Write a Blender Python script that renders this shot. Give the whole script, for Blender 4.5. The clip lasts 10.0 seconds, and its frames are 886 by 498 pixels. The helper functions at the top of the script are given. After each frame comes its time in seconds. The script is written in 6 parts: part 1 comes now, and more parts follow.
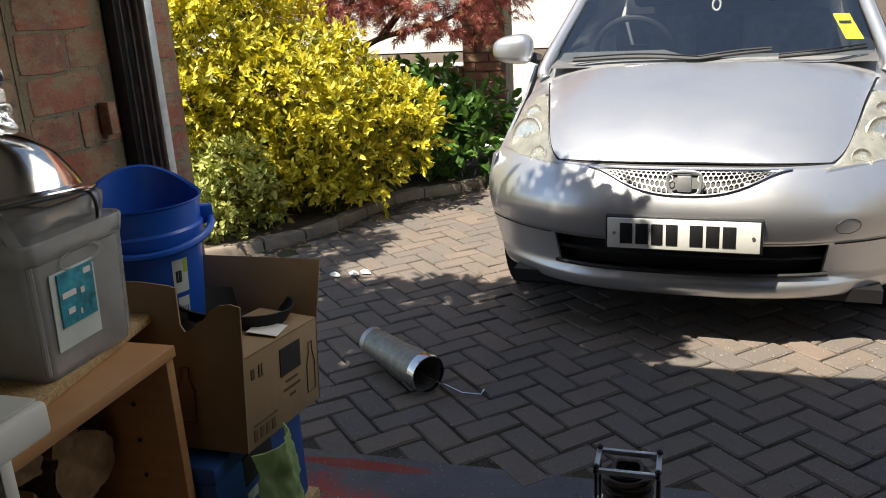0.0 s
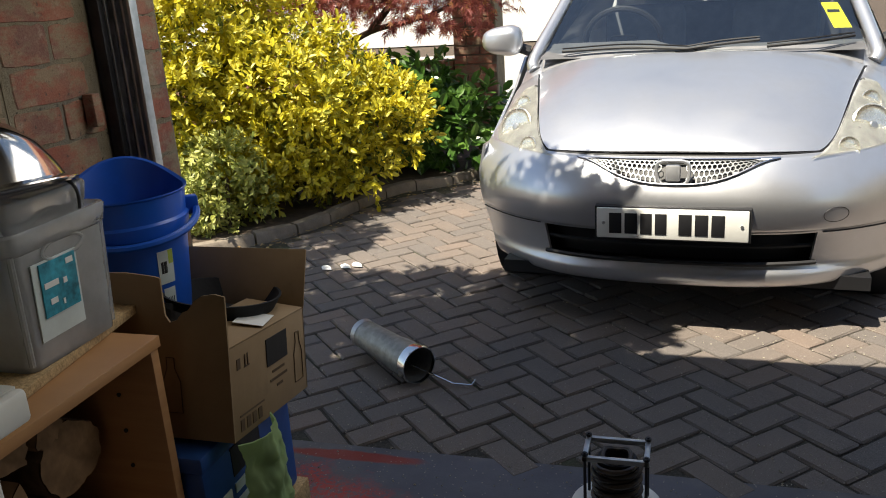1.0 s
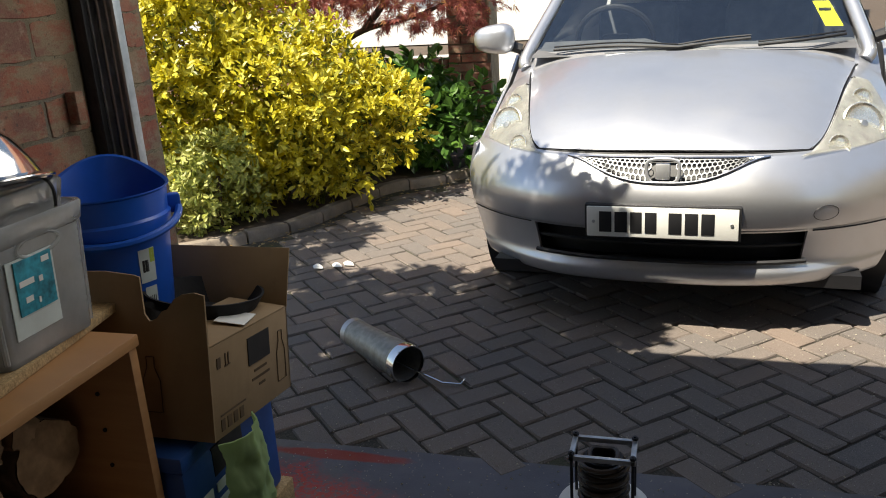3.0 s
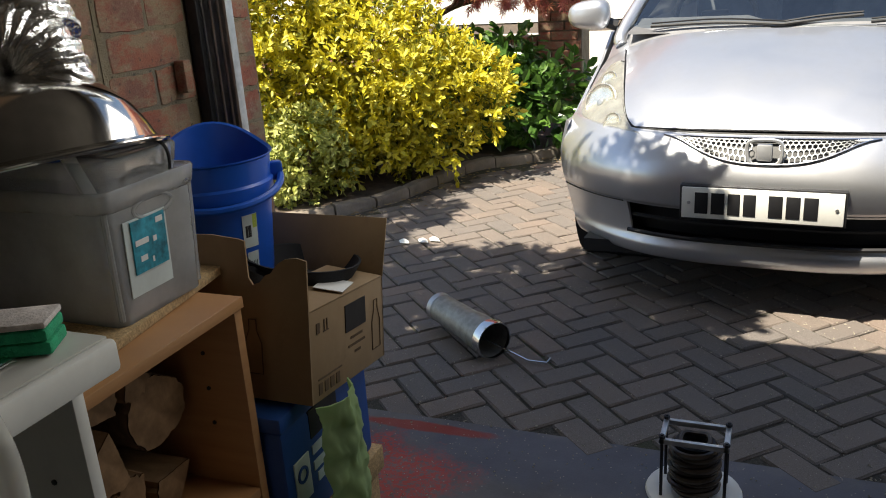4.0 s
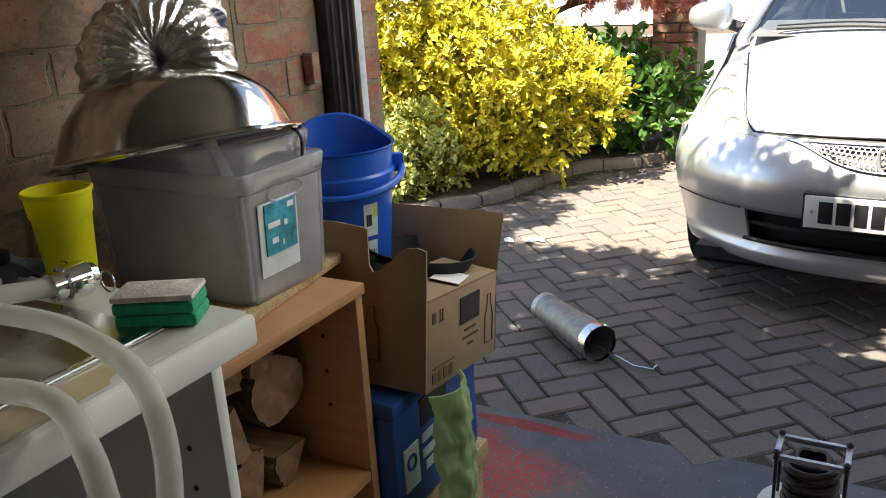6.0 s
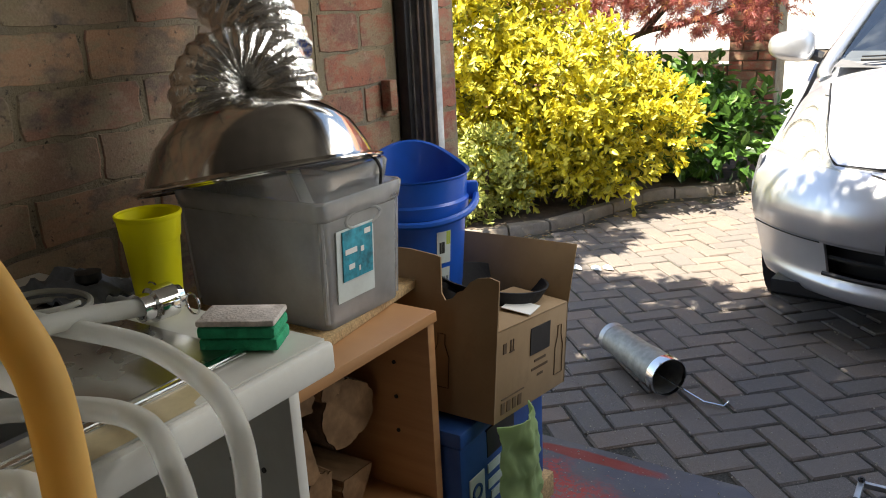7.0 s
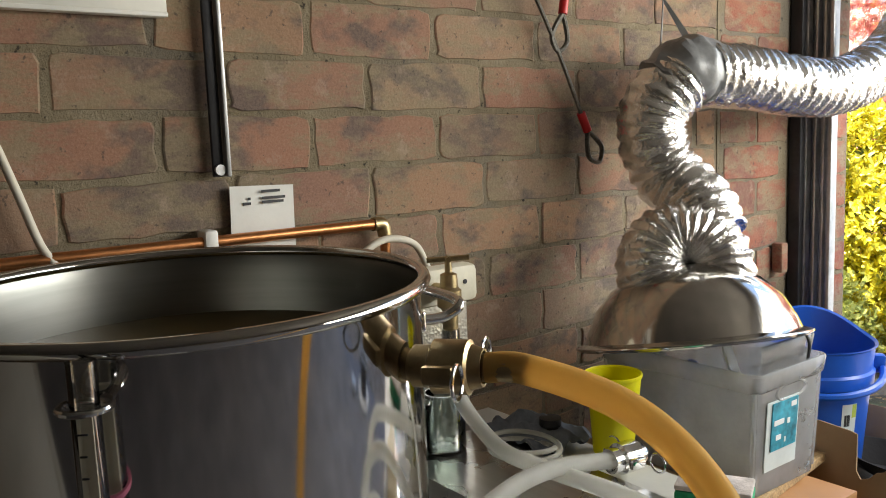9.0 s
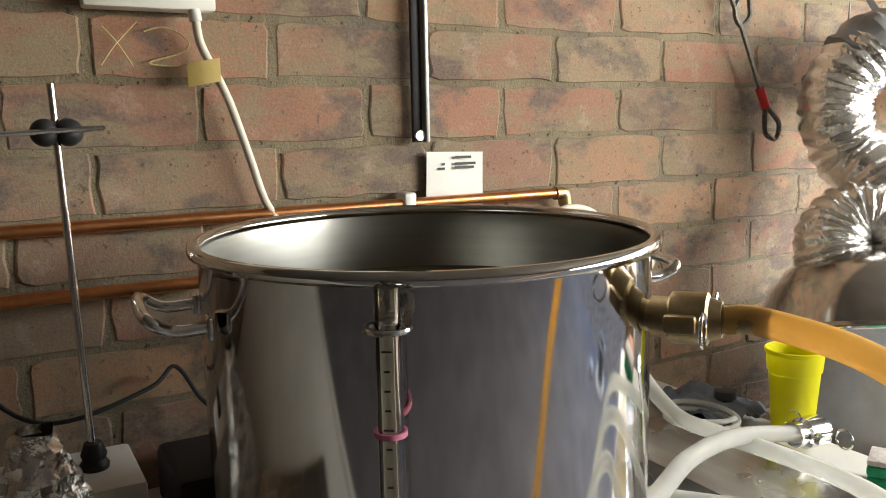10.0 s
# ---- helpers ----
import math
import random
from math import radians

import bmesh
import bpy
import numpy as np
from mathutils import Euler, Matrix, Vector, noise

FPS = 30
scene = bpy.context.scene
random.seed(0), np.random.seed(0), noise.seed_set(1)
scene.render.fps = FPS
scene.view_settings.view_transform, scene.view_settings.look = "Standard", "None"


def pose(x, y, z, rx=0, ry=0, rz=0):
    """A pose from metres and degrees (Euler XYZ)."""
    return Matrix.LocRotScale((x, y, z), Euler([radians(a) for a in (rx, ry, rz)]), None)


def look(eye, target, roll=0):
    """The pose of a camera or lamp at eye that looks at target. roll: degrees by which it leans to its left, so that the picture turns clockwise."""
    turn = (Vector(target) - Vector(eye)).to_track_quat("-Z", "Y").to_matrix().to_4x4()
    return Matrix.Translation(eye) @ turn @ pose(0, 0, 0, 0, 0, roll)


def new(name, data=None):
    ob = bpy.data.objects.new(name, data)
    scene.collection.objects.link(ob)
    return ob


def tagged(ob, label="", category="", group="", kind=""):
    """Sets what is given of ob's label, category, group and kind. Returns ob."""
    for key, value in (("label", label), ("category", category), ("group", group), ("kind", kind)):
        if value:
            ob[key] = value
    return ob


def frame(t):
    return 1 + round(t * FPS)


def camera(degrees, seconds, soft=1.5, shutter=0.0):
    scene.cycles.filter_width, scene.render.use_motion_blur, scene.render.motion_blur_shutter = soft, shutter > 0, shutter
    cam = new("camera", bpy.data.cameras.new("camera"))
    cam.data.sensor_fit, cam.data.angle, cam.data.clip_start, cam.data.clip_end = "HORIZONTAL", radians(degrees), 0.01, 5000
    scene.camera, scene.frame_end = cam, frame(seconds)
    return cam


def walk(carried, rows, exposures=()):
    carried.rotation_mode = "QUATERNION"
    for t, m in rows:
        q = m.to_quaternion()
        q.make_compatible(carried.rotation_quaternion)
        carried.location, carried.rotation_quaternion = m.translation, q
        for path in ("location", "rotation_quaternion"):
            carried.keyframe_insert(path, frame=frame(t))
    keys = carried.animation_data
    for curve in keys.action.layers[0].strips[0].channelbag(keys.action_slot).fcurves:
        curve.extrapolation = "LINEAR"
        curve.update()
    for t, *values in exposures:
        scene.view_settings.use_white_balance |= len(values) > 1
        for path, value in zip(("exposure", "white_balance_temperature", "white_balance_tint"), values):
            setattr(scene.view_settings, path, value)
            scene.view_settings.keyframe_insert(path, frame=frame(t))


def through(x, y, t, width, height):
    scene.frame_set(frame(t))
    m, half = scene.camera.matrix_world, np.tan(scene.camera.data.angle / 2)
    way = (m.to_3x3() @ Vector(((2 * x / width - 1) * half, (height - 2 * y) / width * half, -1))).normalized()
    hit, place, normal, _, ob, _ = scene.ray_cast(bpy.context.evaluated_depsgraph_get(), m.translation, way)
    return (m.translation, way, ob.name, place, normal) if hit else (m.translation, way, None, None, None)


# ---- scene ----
cam = camera(56.3, 10.0, soft=1.0)
PATH = [
    (0, (0.133, 0.04, 1.322), (-0.432, 1.865, 0.73), -3.4),
    (0.5, (0.139, 0.043, 1.314), (-0.429, 1.867, 0.72), -3.5),
    (1, (0.152, 0.04, 1.31), (-0.401, 1.864, 0.705), -3.8),
    (1.5, (0.162, 0.042, 1.306), (-0.387, 1.867, 0.701), -3.8),
    (2, (0.163, 0.048, 1.306), (-0.382, 1.875, 0.7), -3.7),
    (3.5, (0.182, 0.056, 1.3), (-0.373, 1.879, 0.69), -3.9),
    (4, (0.139, 0.046, 1.29), (-0.585, 1.797, 0.649), -3.8),
    (4.5, (0.117, 0.026, 1.288), (-0.758, 1.71, 0.655), -3.2),
    (5, (0.103, 0.022, 1.285), (-0.819, 1.683, 0.661), -3.2),
    (6.5, (0.103, 0.02, 1.283), (-0.842, 1.667, 0.658), -3.5),
    (7, (0.089, 0.012, 1.3), (-0.982, 1.602, 0.73), -2.9),
    (7.5, (0.06, 0.006, 1.387), (-1.212, 1.509, 1.033), -2.3),
    (8, (0.051, -0.026, 1.431), (-1.275, 1.453, 1.201), -2.3),
    (8.5, (0.025, -0.131, 1.428), (-1.419, 1.241, 1.238), -2.6),
    (9, (-0.014, -0.245, 1.412), (-1.604, 0.94, 1.152), -2.2),
    (9.5, (-0.031, -0.327, 1.4), (-1.709, 0.723, 1.116), -1.8),
    (10, (-0.036, -0.369, 1.394), (-1.767, 0.588, 1.103), -1.2),
]
walk_rows = [(t, look(eye, target, roll)) for t, eye, target, roll in PATH]
EXPO = [(t, e, 7100, 8) for t, e in ((0.0, 1.05), (3.5, 1.05), (4.5, 1.6), (5.2, 1.9), (6.5, 2.15), (7.0, 2.1), (7.5, 2.0), (8.0, 1.75), (8.5, 2.05), (9.0, 3.05), (9.5, 3.65), (10.0, 3.95))]
walk(cam, walk_rows, EXPO)

# ---------------------------------------------------------------- light
SUN_EL, SUN_AZ = radians(62), radians(215)
world = bpy.data.worlds.new("sky")
scene.world = world
world.use_nodes = True
sky = world.node_tree.nodes.new("ShaderNodeTexSky")
sky.sky_type, sky.sun_disc, sky.sun_elevation, sky.sun_rotation = "NISHITA", False, SUN_EL, SUN_AZ
back = world.node_tree.nodes["Background"]
world.node_tree.links.new(sky.outputs[0], back.inputs[0])
back.inputs[1].default_value = 0.085
sun_dir = Vector((math.sin(SUN_AZ) * math.cos(SUN_EL), math.cos(SUN_AZ) * math.cos(SUN_EL), math.sin(SUN_EL)))
sun = new("sun", bpy.data.lights.new("sun", "SUN"))
sun.data.energy, sun.data.angle, sun.data.color = 5.0, radians(0.5), (1.0, 0.95, 0.86)
sun.matrix_world = look(sun_dir * 20, (0, 0, 0))

# added fill lamp under the lintel, boosting the sky's light indoors
sky_fill = new("door_fill", bpy.data.lights.new("door_fill", "AREA"))
sky_fill.data.shape, sky_fill.data.size, sky_fill.data.size_y = "RECTANGLE", 1.9, 0.35
sky_fill.data.energy, sky_fill.data.color = 3.9, (1.0, 0.98, 0.95)
sky_fill.matrix_world = look((0.15, 1.72, 1.68), (-0.5, 0.1, 0.8))


# ---------------------------------------------------------------- materials
class Nodes:
    def __init__(self, name):
        self.m = bpy.data.materials.new(name)
        self.m.use_nodes = True
        self.t = self.m.node_tree
        self.b = self.t.nodes["Principled BSDF"]
        self.out = self.t.nodes["Material Output"]

    def n(self, kind, **values):
        node = self.t.nodes.new("ShaderNode" + kind)
        for key, value in values.items():
            node.inputs[key].default_value = value
        return node

    def link(self, a, b):
        self.t.links.new(a, b)

    def coord(self, kind="Object"):
        return self.n("TexCoord").outputs[kind]

    def noise(self, scale, detail=4.0, rough=0.55, co=None, stretch=None):
        node = self.n("TexNoise", Scale=scale, Detail=detail, Roughness=rough)
        co = co or self.coord()
        if stretch:
            mp = self.n("Mapping")
            mp.inputs["Scale"].default_value = stretch
            self.link(co, mp.inputs[0])
            co = mp.outputs[0]
        self.link(co, node.inputs["Vector"])
        return node.outputs["Fac"]

    def ramp(self, fac, stops):
        node = self.n("ValToRGB")
        el = node.color_ramp.elements
        for i, (p, c) in enumerate(stops):
            e = el[i] if i < 2 else el.new(p)
            e.position, e.color = p, (*c, 1) if len(c) == 3 else c
        self.link(fac, node.inputs[0])
        return node.outputs[0]

    def mix(self, fac, a, b, blend="MIX"):
        node = self.t.nodes.new("ShaderNodeMix")
        node.data_type, node.blend_type = "RGBA", blend
        for value, i in ((fac, 0), (a, 6), (b, 7)):
            if isinstance(value, (int, float)):
                node.inputs[i].default_value = value
            elif isinstance(value, tuple):
                node.inputs[i].default_value = (*value, 1)
            else:
                self.link(value, node.inputs[i])
        return node.outputs[2]

    def bump(self, height, strength=0.3, distance=0.005):
        node = self.n("Bump", Strength=strength, Distance=distance)
        self.link(height, node.inputs["Height"])
        self.link(node.outputs[0], self.b.inputs["Normal"])

    def set(self, color=None, rough=None, metal=None):
        for value, key in ((color, "Base Color"), (rough, "Roughness"), (metal, "Metallic")):
            if value is None:
                continue
            if isinstance(value, tuple):
                self.b.inputs[key].default_value = (*value, 1)
            elif isinstance(value, (int, float)):
                self.b.inputs[key].default_value = value
            else:
                self.link(value, self.b.inputs[key])
        return self


def plain(name, color, rough=0.5, metal=0.0, vary=0.25, scale=12.0, bump=0.1, fine=120.0, coat=0.0):
    """A surface of one colour with soft blotches, fine grain and uneven gloss."""
    k = Nodes(name)
    dark = tuple(c * (1 - vary) for c in color)
    light = tuple(min(1, c * (1 + vary * 0.5)) for c in color)
    c = k.ramp(k.noise(scale), [(0.3, dark), (0.72, light)])
    g = k.noise(fine, 3)
    c = k.mix(0.25 * min(1, vary * 3), c, k.ramp(g, [(0.3, dark), (0.7, light)]))
    r = k.n("MapRange", **{"To Min": max(0.02, rough - 0.08), "To Max": min(1, rough + 0.1)})
    k.link(k.noise(scale * 1.7), r.inputs[0])
    k.set(c, r.outputs[0], metal)
    if bump:
        k.bump(g, bump, 0.002)
    k.b.inputs["Coat Weight"].default_value = coat
    return k.m


def brick_material(name, stops, burnt=0.5):
    """Old clay brick: each with a tone of its own, burnt grey ends, mortar smears and pits."""
    k = Nodes(name)
    info = k.n("ObjectInfo").outputs["Random"]
    isl = k.n("NewGeometry").outputs["Random Per Island"]
    add = k.n("Math")
    add.operation = "ADD"
    k.link(info, add.inputs[0]), k.link(isl, add.inputs[1])
    fr = k.n("Math")
    fr.operation = "FRACT"
    k.link(add.outputs[0], fr.inputs[0])
    geo = k.n("NewGeometry").outputs["Position"]
    c = k.ramp(fr.outputs[0], stops)
    cloud = k.noise(9, 5, 0.6, geo)
    c = k.mix(k.ramp(cloud, [(0.42, (0, 0, 0)), (0.6, (0.4,) * 3)]), c, (0.38, 0.21, 0.13))
    dark = k.noise(6.3, 4, 0.6, geo, (1, 1.1, 1.6))
    c = k.mix(k.ramp(dark, [(0.5, (0, 0, 0)), (0.58, (burnt * 1.5,) * 3)]), c, (0.095, 0.085, 0.078))
    smear = k.noise(11, 8, 0.72, geo, (1, 0.8, 1.8))
    c = k.mix(k.ramp(smear, [(0.47, (0, 0, 0)), (0.58, (0.8,) * 3)]), c, (0.27, 0.22, 0.135))
    chalky = k.noise(17, 6, 0.7, geo)
    c = k.mix(k.ramp(chalky, [(0.58, (0, 0, 0)), (0.68, (0.5,) * 3)]), c, (0.46, 0.34, 0.26))
    pits = k.noise(75, 4, 0.65, geo)
    c = k.mix(k.ramp(pits, [(0.63, (0, 0, 0)), (0.69, (0.8,) * 3)]), c, (0.06, 0.045, 0.035))
    grain = k.noise(260, 4, 0.7, geo)
    c = k.mix(0.16, c, k.ramp(grain, [(0.35, (0.05, 0.035, 0.03)), (0.65, (0.5, 0.36, 0.28))]))
    k.set(c, 0.9)
    k.bump(k.mix(0.25, k.mix(0.4, smear, pits), grain), 0.55, 0.005)
    return k.m


BRICK = brick_material("old_brick", [(0.0, (0.36, 0.165, 0.105)), (0.18, (0.21, 0.125, 0.095)), (0.36, (0.42, 0.24, 0.135)), (0.55, (0.15, 0.115, 0.09)), (0.72, (0.36, 0.255, 0.155)), (0.86, (0.25, 0.13, 0.10)), (1.0, (0.40, 0.19, 0.115))])
BRICK_RED = brick_material("red_brick", [(0.0, (0.33, 0.085, 0.05)), (0.5, (0.28, 0.085, 0.05)), (1.0, (0.24, 0.08, 0.055))], 0.25)


def mortar_material():
    k = Nodes("mortar")
    geo = k.n("NewGeometry").outputs["Position"]
    c = k.ramp(k.noise(9, 6, 0.7, geo), [(0.3, (0.17, 0.135, 0.085)), (0.55, (0.25, 0.205, 0.135)), (0.8, (0.34, 0.29, 0.205))])
    holes = k.noise(60, 5, 0.65, geo)
    c = k.mix(k.ramp(holes, [(0.6, (0, 0, 0)), (0.66, (0.9,) * 3)]), c, (0.03, 0.024, 0.018))
    grey = k.noise(4, 5, 0.6, geo)
    c = k.mix(k.ramp(grey, [(0.5, (0, 0, 0)), (0.65, (0.6,) * 3)]), c, (0.17, 0.155, 0.135))
    k.set(c, 0.95)
    k.bump(k.mix(0.5, k.noise(180, 5, 0.7, geo), holes), 0.9, 0.008)
    return k.m


MORTAR = mortar_material()


def paving_material():
    k = Nodes("paving_block")
    info = k.n("ObjectInfo").outputs["Random"]
    isl = k.n("NewGeometry").outputs["Random Per Island"]
    add = k.n("Math")
    add.operation = "ADD"
    k.link(info, add.inputs[0]), k.link(isl, add.inputs[1])
    fr = k.n("Math")
    fr.operation = "FRACT"
    k.link(add.outputs[0], fr.inputs[0])
    geo = k.n("NewGeometry").outputs["Position"]
    c = k.ramp(fr.outputs[0], [(0.0, (0.13, 0.115, 0.11)), (0.4, (0.19, 0.145, 0.12)), (0.75, (0.12, 0.11, 0.108)), (1.0, (0.23, 0.165, 0.13))])
    c = k.mix(k.ramp(k.noise(3.5, 5, 0.6, geo), [(0.4, (0, 0, 0)), (0.7, (0.55,) * 3)]), c, (0.10, 0.092, 0.088))
    grit = k.noise(300, 3, 0.6, geo)
    c = k.mix(0.4, c, k.ramp(grit, [(0.3, (0.035, 0.03, 0.027)), (0.7, (0.27, 0.235, 0.205))]))
    speck = k.n("TexVoronoi", Scale=70.0)
    k.link(geo, speck.inputs["Vector"])
    c = k.mix(k.ramp(speck.outputs["Distance"], [(0.06, (0.75,) * 3), (0.12, (0, 0, 0))]), c, (0.45, 0.42, 0.36))
    k.set(c, 0.8)
    k.bump(k.mix(0.5, grit, k.noise(60, 4, 0.6, geo)), 0.45, 0.003)
    return k.m


PAVING = paving_material()


def joint_material():
    k = Nodes("joint_sand")
    geo = k.n("NewGeometry").outputs["Position"]
    c = k.ramp(k.noise(160, 5, 0.7, geo), [(0.35, (0.025, 0.022, 0.018)), (0.6, (0.07, 0.062, 0.05)), (0.78, (0.26, 0.24, 0.2))])
    c = k.mix(k.ramp(k.noise(2.2, 4, 0.6, geo), [(0.5, (0, 0, 0)), (0.7, (0.6,) * 3)]), c, (0.06, 0.075, 0.025))
    k.set(c, 0.95)
    k.bump(k.noise(200, 4, 0.7, geo), 0.6, 0.004)
    return k.m


JOINT = joint_material()


def floor_material():
    """Garage concrete, worn, with old red and blue-grey paint left near the door."""
    k = Nodes("garage_concrete")
    geo = k.n("NewGeometry").outputs["Position"]
    c = k.ramp(k.noise(4, 6, 0.65, geo), [(0.3, (0.085, 0.08, 0.085)), (0.7, (0.16, 0.15, 0.15))])
    sep = k.n("SeparateXYZ")
    k.link(geo, sep.inputs[0])

    def spot(cx, cy, rx, ry, wob=0.9):
        mp = k.n("Mapping")
        mp.vector_type = "POINT"
        mp.inputs["Location"].default_value = (-cx / rx, -cy / ry, 0)
        mp.inputs["Scale"].default_value = (1 / rx, 1 / ry, 1)
        k.link(geo, mp.inputs[0])
        ln = k.n("VectorMath")
        ln.operation = "LENGTH"
        k.link(mp.outputs[0], ln.inputs[0])
        ad = k.n("Math")
        ad.operation = "ADD"
        w = k.n("MapRange", **{"To Min": -wob / 2, "To Max": wob / 2})
        k.link(k.noise(9, 6, 0.7, geo), w.inputs[0])
        k.link(ln.outputs["Value"], ad.inputs[0]), k.link(w.outputs[0], ad.inputs[1])
        return ad.outputs[0]

    red = k.ramp(spot(-0.90, 1.74, 0.42, 0.26, 1.1), [(0.55, (0.95,) * 3), (0.95, (0, 0, 0))])
    chips = k.ramp(k.noise(60, 6, 0.75, geo), [(0.47, (1,) * 3), (0.56, (0.15,) * 3)])
    c = k.mix(k.ramp(spot(-0.1, 1.95, 1.0, 0.17), [(0.6, (0.6,) * 3), (1.0, (0, 0, 0))]), c, (0.075, 0.085, 0.125))
    c = k.mix(k.mix(1.0, red, chips, "MULTIPLY"), c, (0.42, 0.05, 0.035))
    c = k.mix(k.ramp(spot(-0.78, 2.02, 0.30, 0.034, 0.7), [(0.6, (0.9,) * 3), (0.85, (0, 0, 0))]), c, (0.26, 0.03, 0.016))
    speck = k.n("TexVoronoi", Scale=55.0)
    k.link(geo, speck.inputs["Vector"])
    c = k.mix(k.ramp(speck.outputs["Distance"], [(0.07, (0.8,) * 3), (0.14, (0, 0, 0))]), c, (0.38, 0.34, 0.28))
    k.set(c, k.ramp(k.noise(6, 4, 0.6, geo), [(0.35, (0.55,) * 3), (0.7, (0.85,) * 3)]))
    k.bump(k.noise(150, 5, 0.7, geo), 0.3, 0.003)
    return k.m


CONCRETE = floor_material()


def leaf_material(name, stops, through=0.35, rough=0.45):
    k = Nodes(name)
    c = k.ramp(k.n("NewGeometry").outputs["Random Per Island"], stops)
    c = k.mix(0.25, c, k.ramp(k.noise(60), [(0.3, stops[0][1]), (0.7, stops[-1][1])]))
    k.set(c, rough)
    tr = k.n("BsdfTranslucent")
    k.link(c, tr.inputs[0])
    mixer = k.n("MixShader", Fac=through)
    k.link(k.b.outputs[0], mixer.inputs[1]), k.link(tr.outputs[0], mixer.inputs[2])
    k.link(mixer.outputs[0], k.out.inputs[0])
    return k.m


EUONYMUS = leaf_material("variegated_leaf", [(0.0, (0.20, 0.22, 0.02)), (0.2, (0.52, 0.45, 0.02)), (0.6, (0.74, 0.62, 0.02)), (1.0, (0.82, 0.74, 0.14))], 0.3)
# greener inner leaves, with the crown's shade put into their darker colour
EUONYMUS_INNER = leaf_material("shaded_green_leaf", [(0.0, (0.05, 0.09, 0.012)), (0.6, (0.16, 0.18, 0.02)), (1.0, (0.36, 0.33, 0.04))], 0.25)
EUONYMUS_GREEN = leaf_material("pale_variegated_leaf", [(0.0, (0.14, 0.20, 0.035)), (0.45, (0.38, 0.40, 0.08)), (1.0, (0.70, 0.68, 0.24))], 0.3)
LAUREL = leaf_material("dark_leaf", [(0.0, (0.03, 0.075, 0.015)), (0.6, (0.06, 0.15, 0.025)), (1.0, (0.13, 0.25, 0.045))], 0.3, 0.3)
MAPLE = leaf_material("maple_leaf", [(0.0, (0.20, 0.045, 0.055)), (0.5, (0.46, 0.11, 0.13)), (0.85, (0.62, 0.22, 0.22)), (1.0, (0.66, 0.38, 0.12))], 0.5, 0.35)
DRY_LEAF = leaf_material("dry_leaf", [(0.0, (0.12, 0.06, 0.025)), (0.6, (0.30, 0.19, 0.08)), (1.0, (0.5, 0.42, 0.2))], 0.2, 0.7)
HEDGE = leaf_material("hedge_leaf", [(0.0, (0.03, 0.07, 0.015)), (1.0, (0.10, 0.16, 0.03))], 0.25)
BARK = plain("bark", (0.10, 0.065, 0.045), 0.9, vary=0.5, scale=30, bump=0.6)
SOIL = plain("soil", (0.085, 0.06, 0.042), 0.95, vary=0.6, scale=20, bump=0.8)
KERB = plain("kerb_stone", (0.24, 0.20, 0.16), 0.9, vary=0.4, scale=9, bump=0.5)
ROAD = plain("road_surface", (0.42, 0.40, 0.37), 0.9, vary=0.2, scale=2, bump=0.3)
RENDERED = plain("pale_render", (0.74, 0.72, 0.68), 0.9, vary=0.1, scale=2, bump=0.2)


def car_paint():
    k = Nodes("silver_paint")
    flake = k.noise(900, 2, 0.5)
    c = k.mix(0.3, (0.61, 0.62, 0.655), k.ramp(flake, [(0.3, (0.44, 0.45, 0.48)), (0.7, (0.80, 0.82, 0.86))]))
    dust = k.noise(5, 5, 0.6)
    c = k.mix(k.ramp(dust, [(0.45, (0, 0, 0)), (0.8, (0.25,) * 3)]), c, (0.34, 0.32, 0.29))
    k.set(c, k.ramp(dust, [(0.3, (0.32,) * 3), (0.75, (0.42,) * 3)]), 0.82)
    k.b.inputs["Coat Weight"].default_value = 0.8
    k.b.inputs["Coat Roughness"].default_value = 0.06
    return k.m


CARPAINT = car_paint()
BLACK_PLASTIC = plain("black_plastic", (0.018, 0.018, 0.02), 0.55, vary=0.4)
DASH_PLASTIC = plain("dash_plastic", (0.11, 0.11, 0.115), 0.75, vary=0.3)
SILVER_TRIM = plain("silver_trim", (0.62, 0.63, 0.65), 0.35, 0.6, vary=0.15)
GREY_PLASTIC = plain("grey_scuttle_plastic", (0.20, 0.20, 0.21), 0.6, vary=0.25)
GRILLE_METAL = plain("grille_metal", (0.30, 0.31, 0.32), 0.4, 0.6, vary=0.3)
TYRE = plain("tyre_rubber", (0.02, 0.02, 0.02), 0.85, vary=0.4, bump=0.3)
CHROME = plain("chrome", (0.78, 0.78, 0.78), 0.12, 1.0, vary=0.1, bump=0.02)
GALV = plain("galvanised_steel", (0.50, 0.51, 0.52), 0.42, 0.9, vary=0.3, scale=25)
STEEL_DARK = plain("dark_steel", (0.05, 0.05, 0.055), 0.5, 0.6, vary=0.4)
WHITE_PLASTIC = plain("white_plastic", (0.76, 0.75, 0.71), 0.45, vary=0.08)
PLATE_WHITE = plain("plate_white", (0.80, 0.80, 0.76), 0.35, vary=0.06)
INK = plain("black_ink", (0.012, 0.012, 0.014), 0.5, vary=0.2)
YELLOW_TAG = plain("yellow_sticker", (0.75, 0.72, 0.03), 0.5, vary=0.08)
SEAT = plain("seat_cloth", (0.13, 0.135, 0.15), 0.9, vary=0.4, bump=0.3)
HEADLAMP_IN = plain("lamp_reflector", (0.60, 0.60, 0.57), 0.3, 0.6, vary=0.5, scale=22)
LAMP_BOWL = plain("lamp_bowl", (0.80, 0.79, 0.73), 0.26, 0.8, vary=0.25, scale=30)


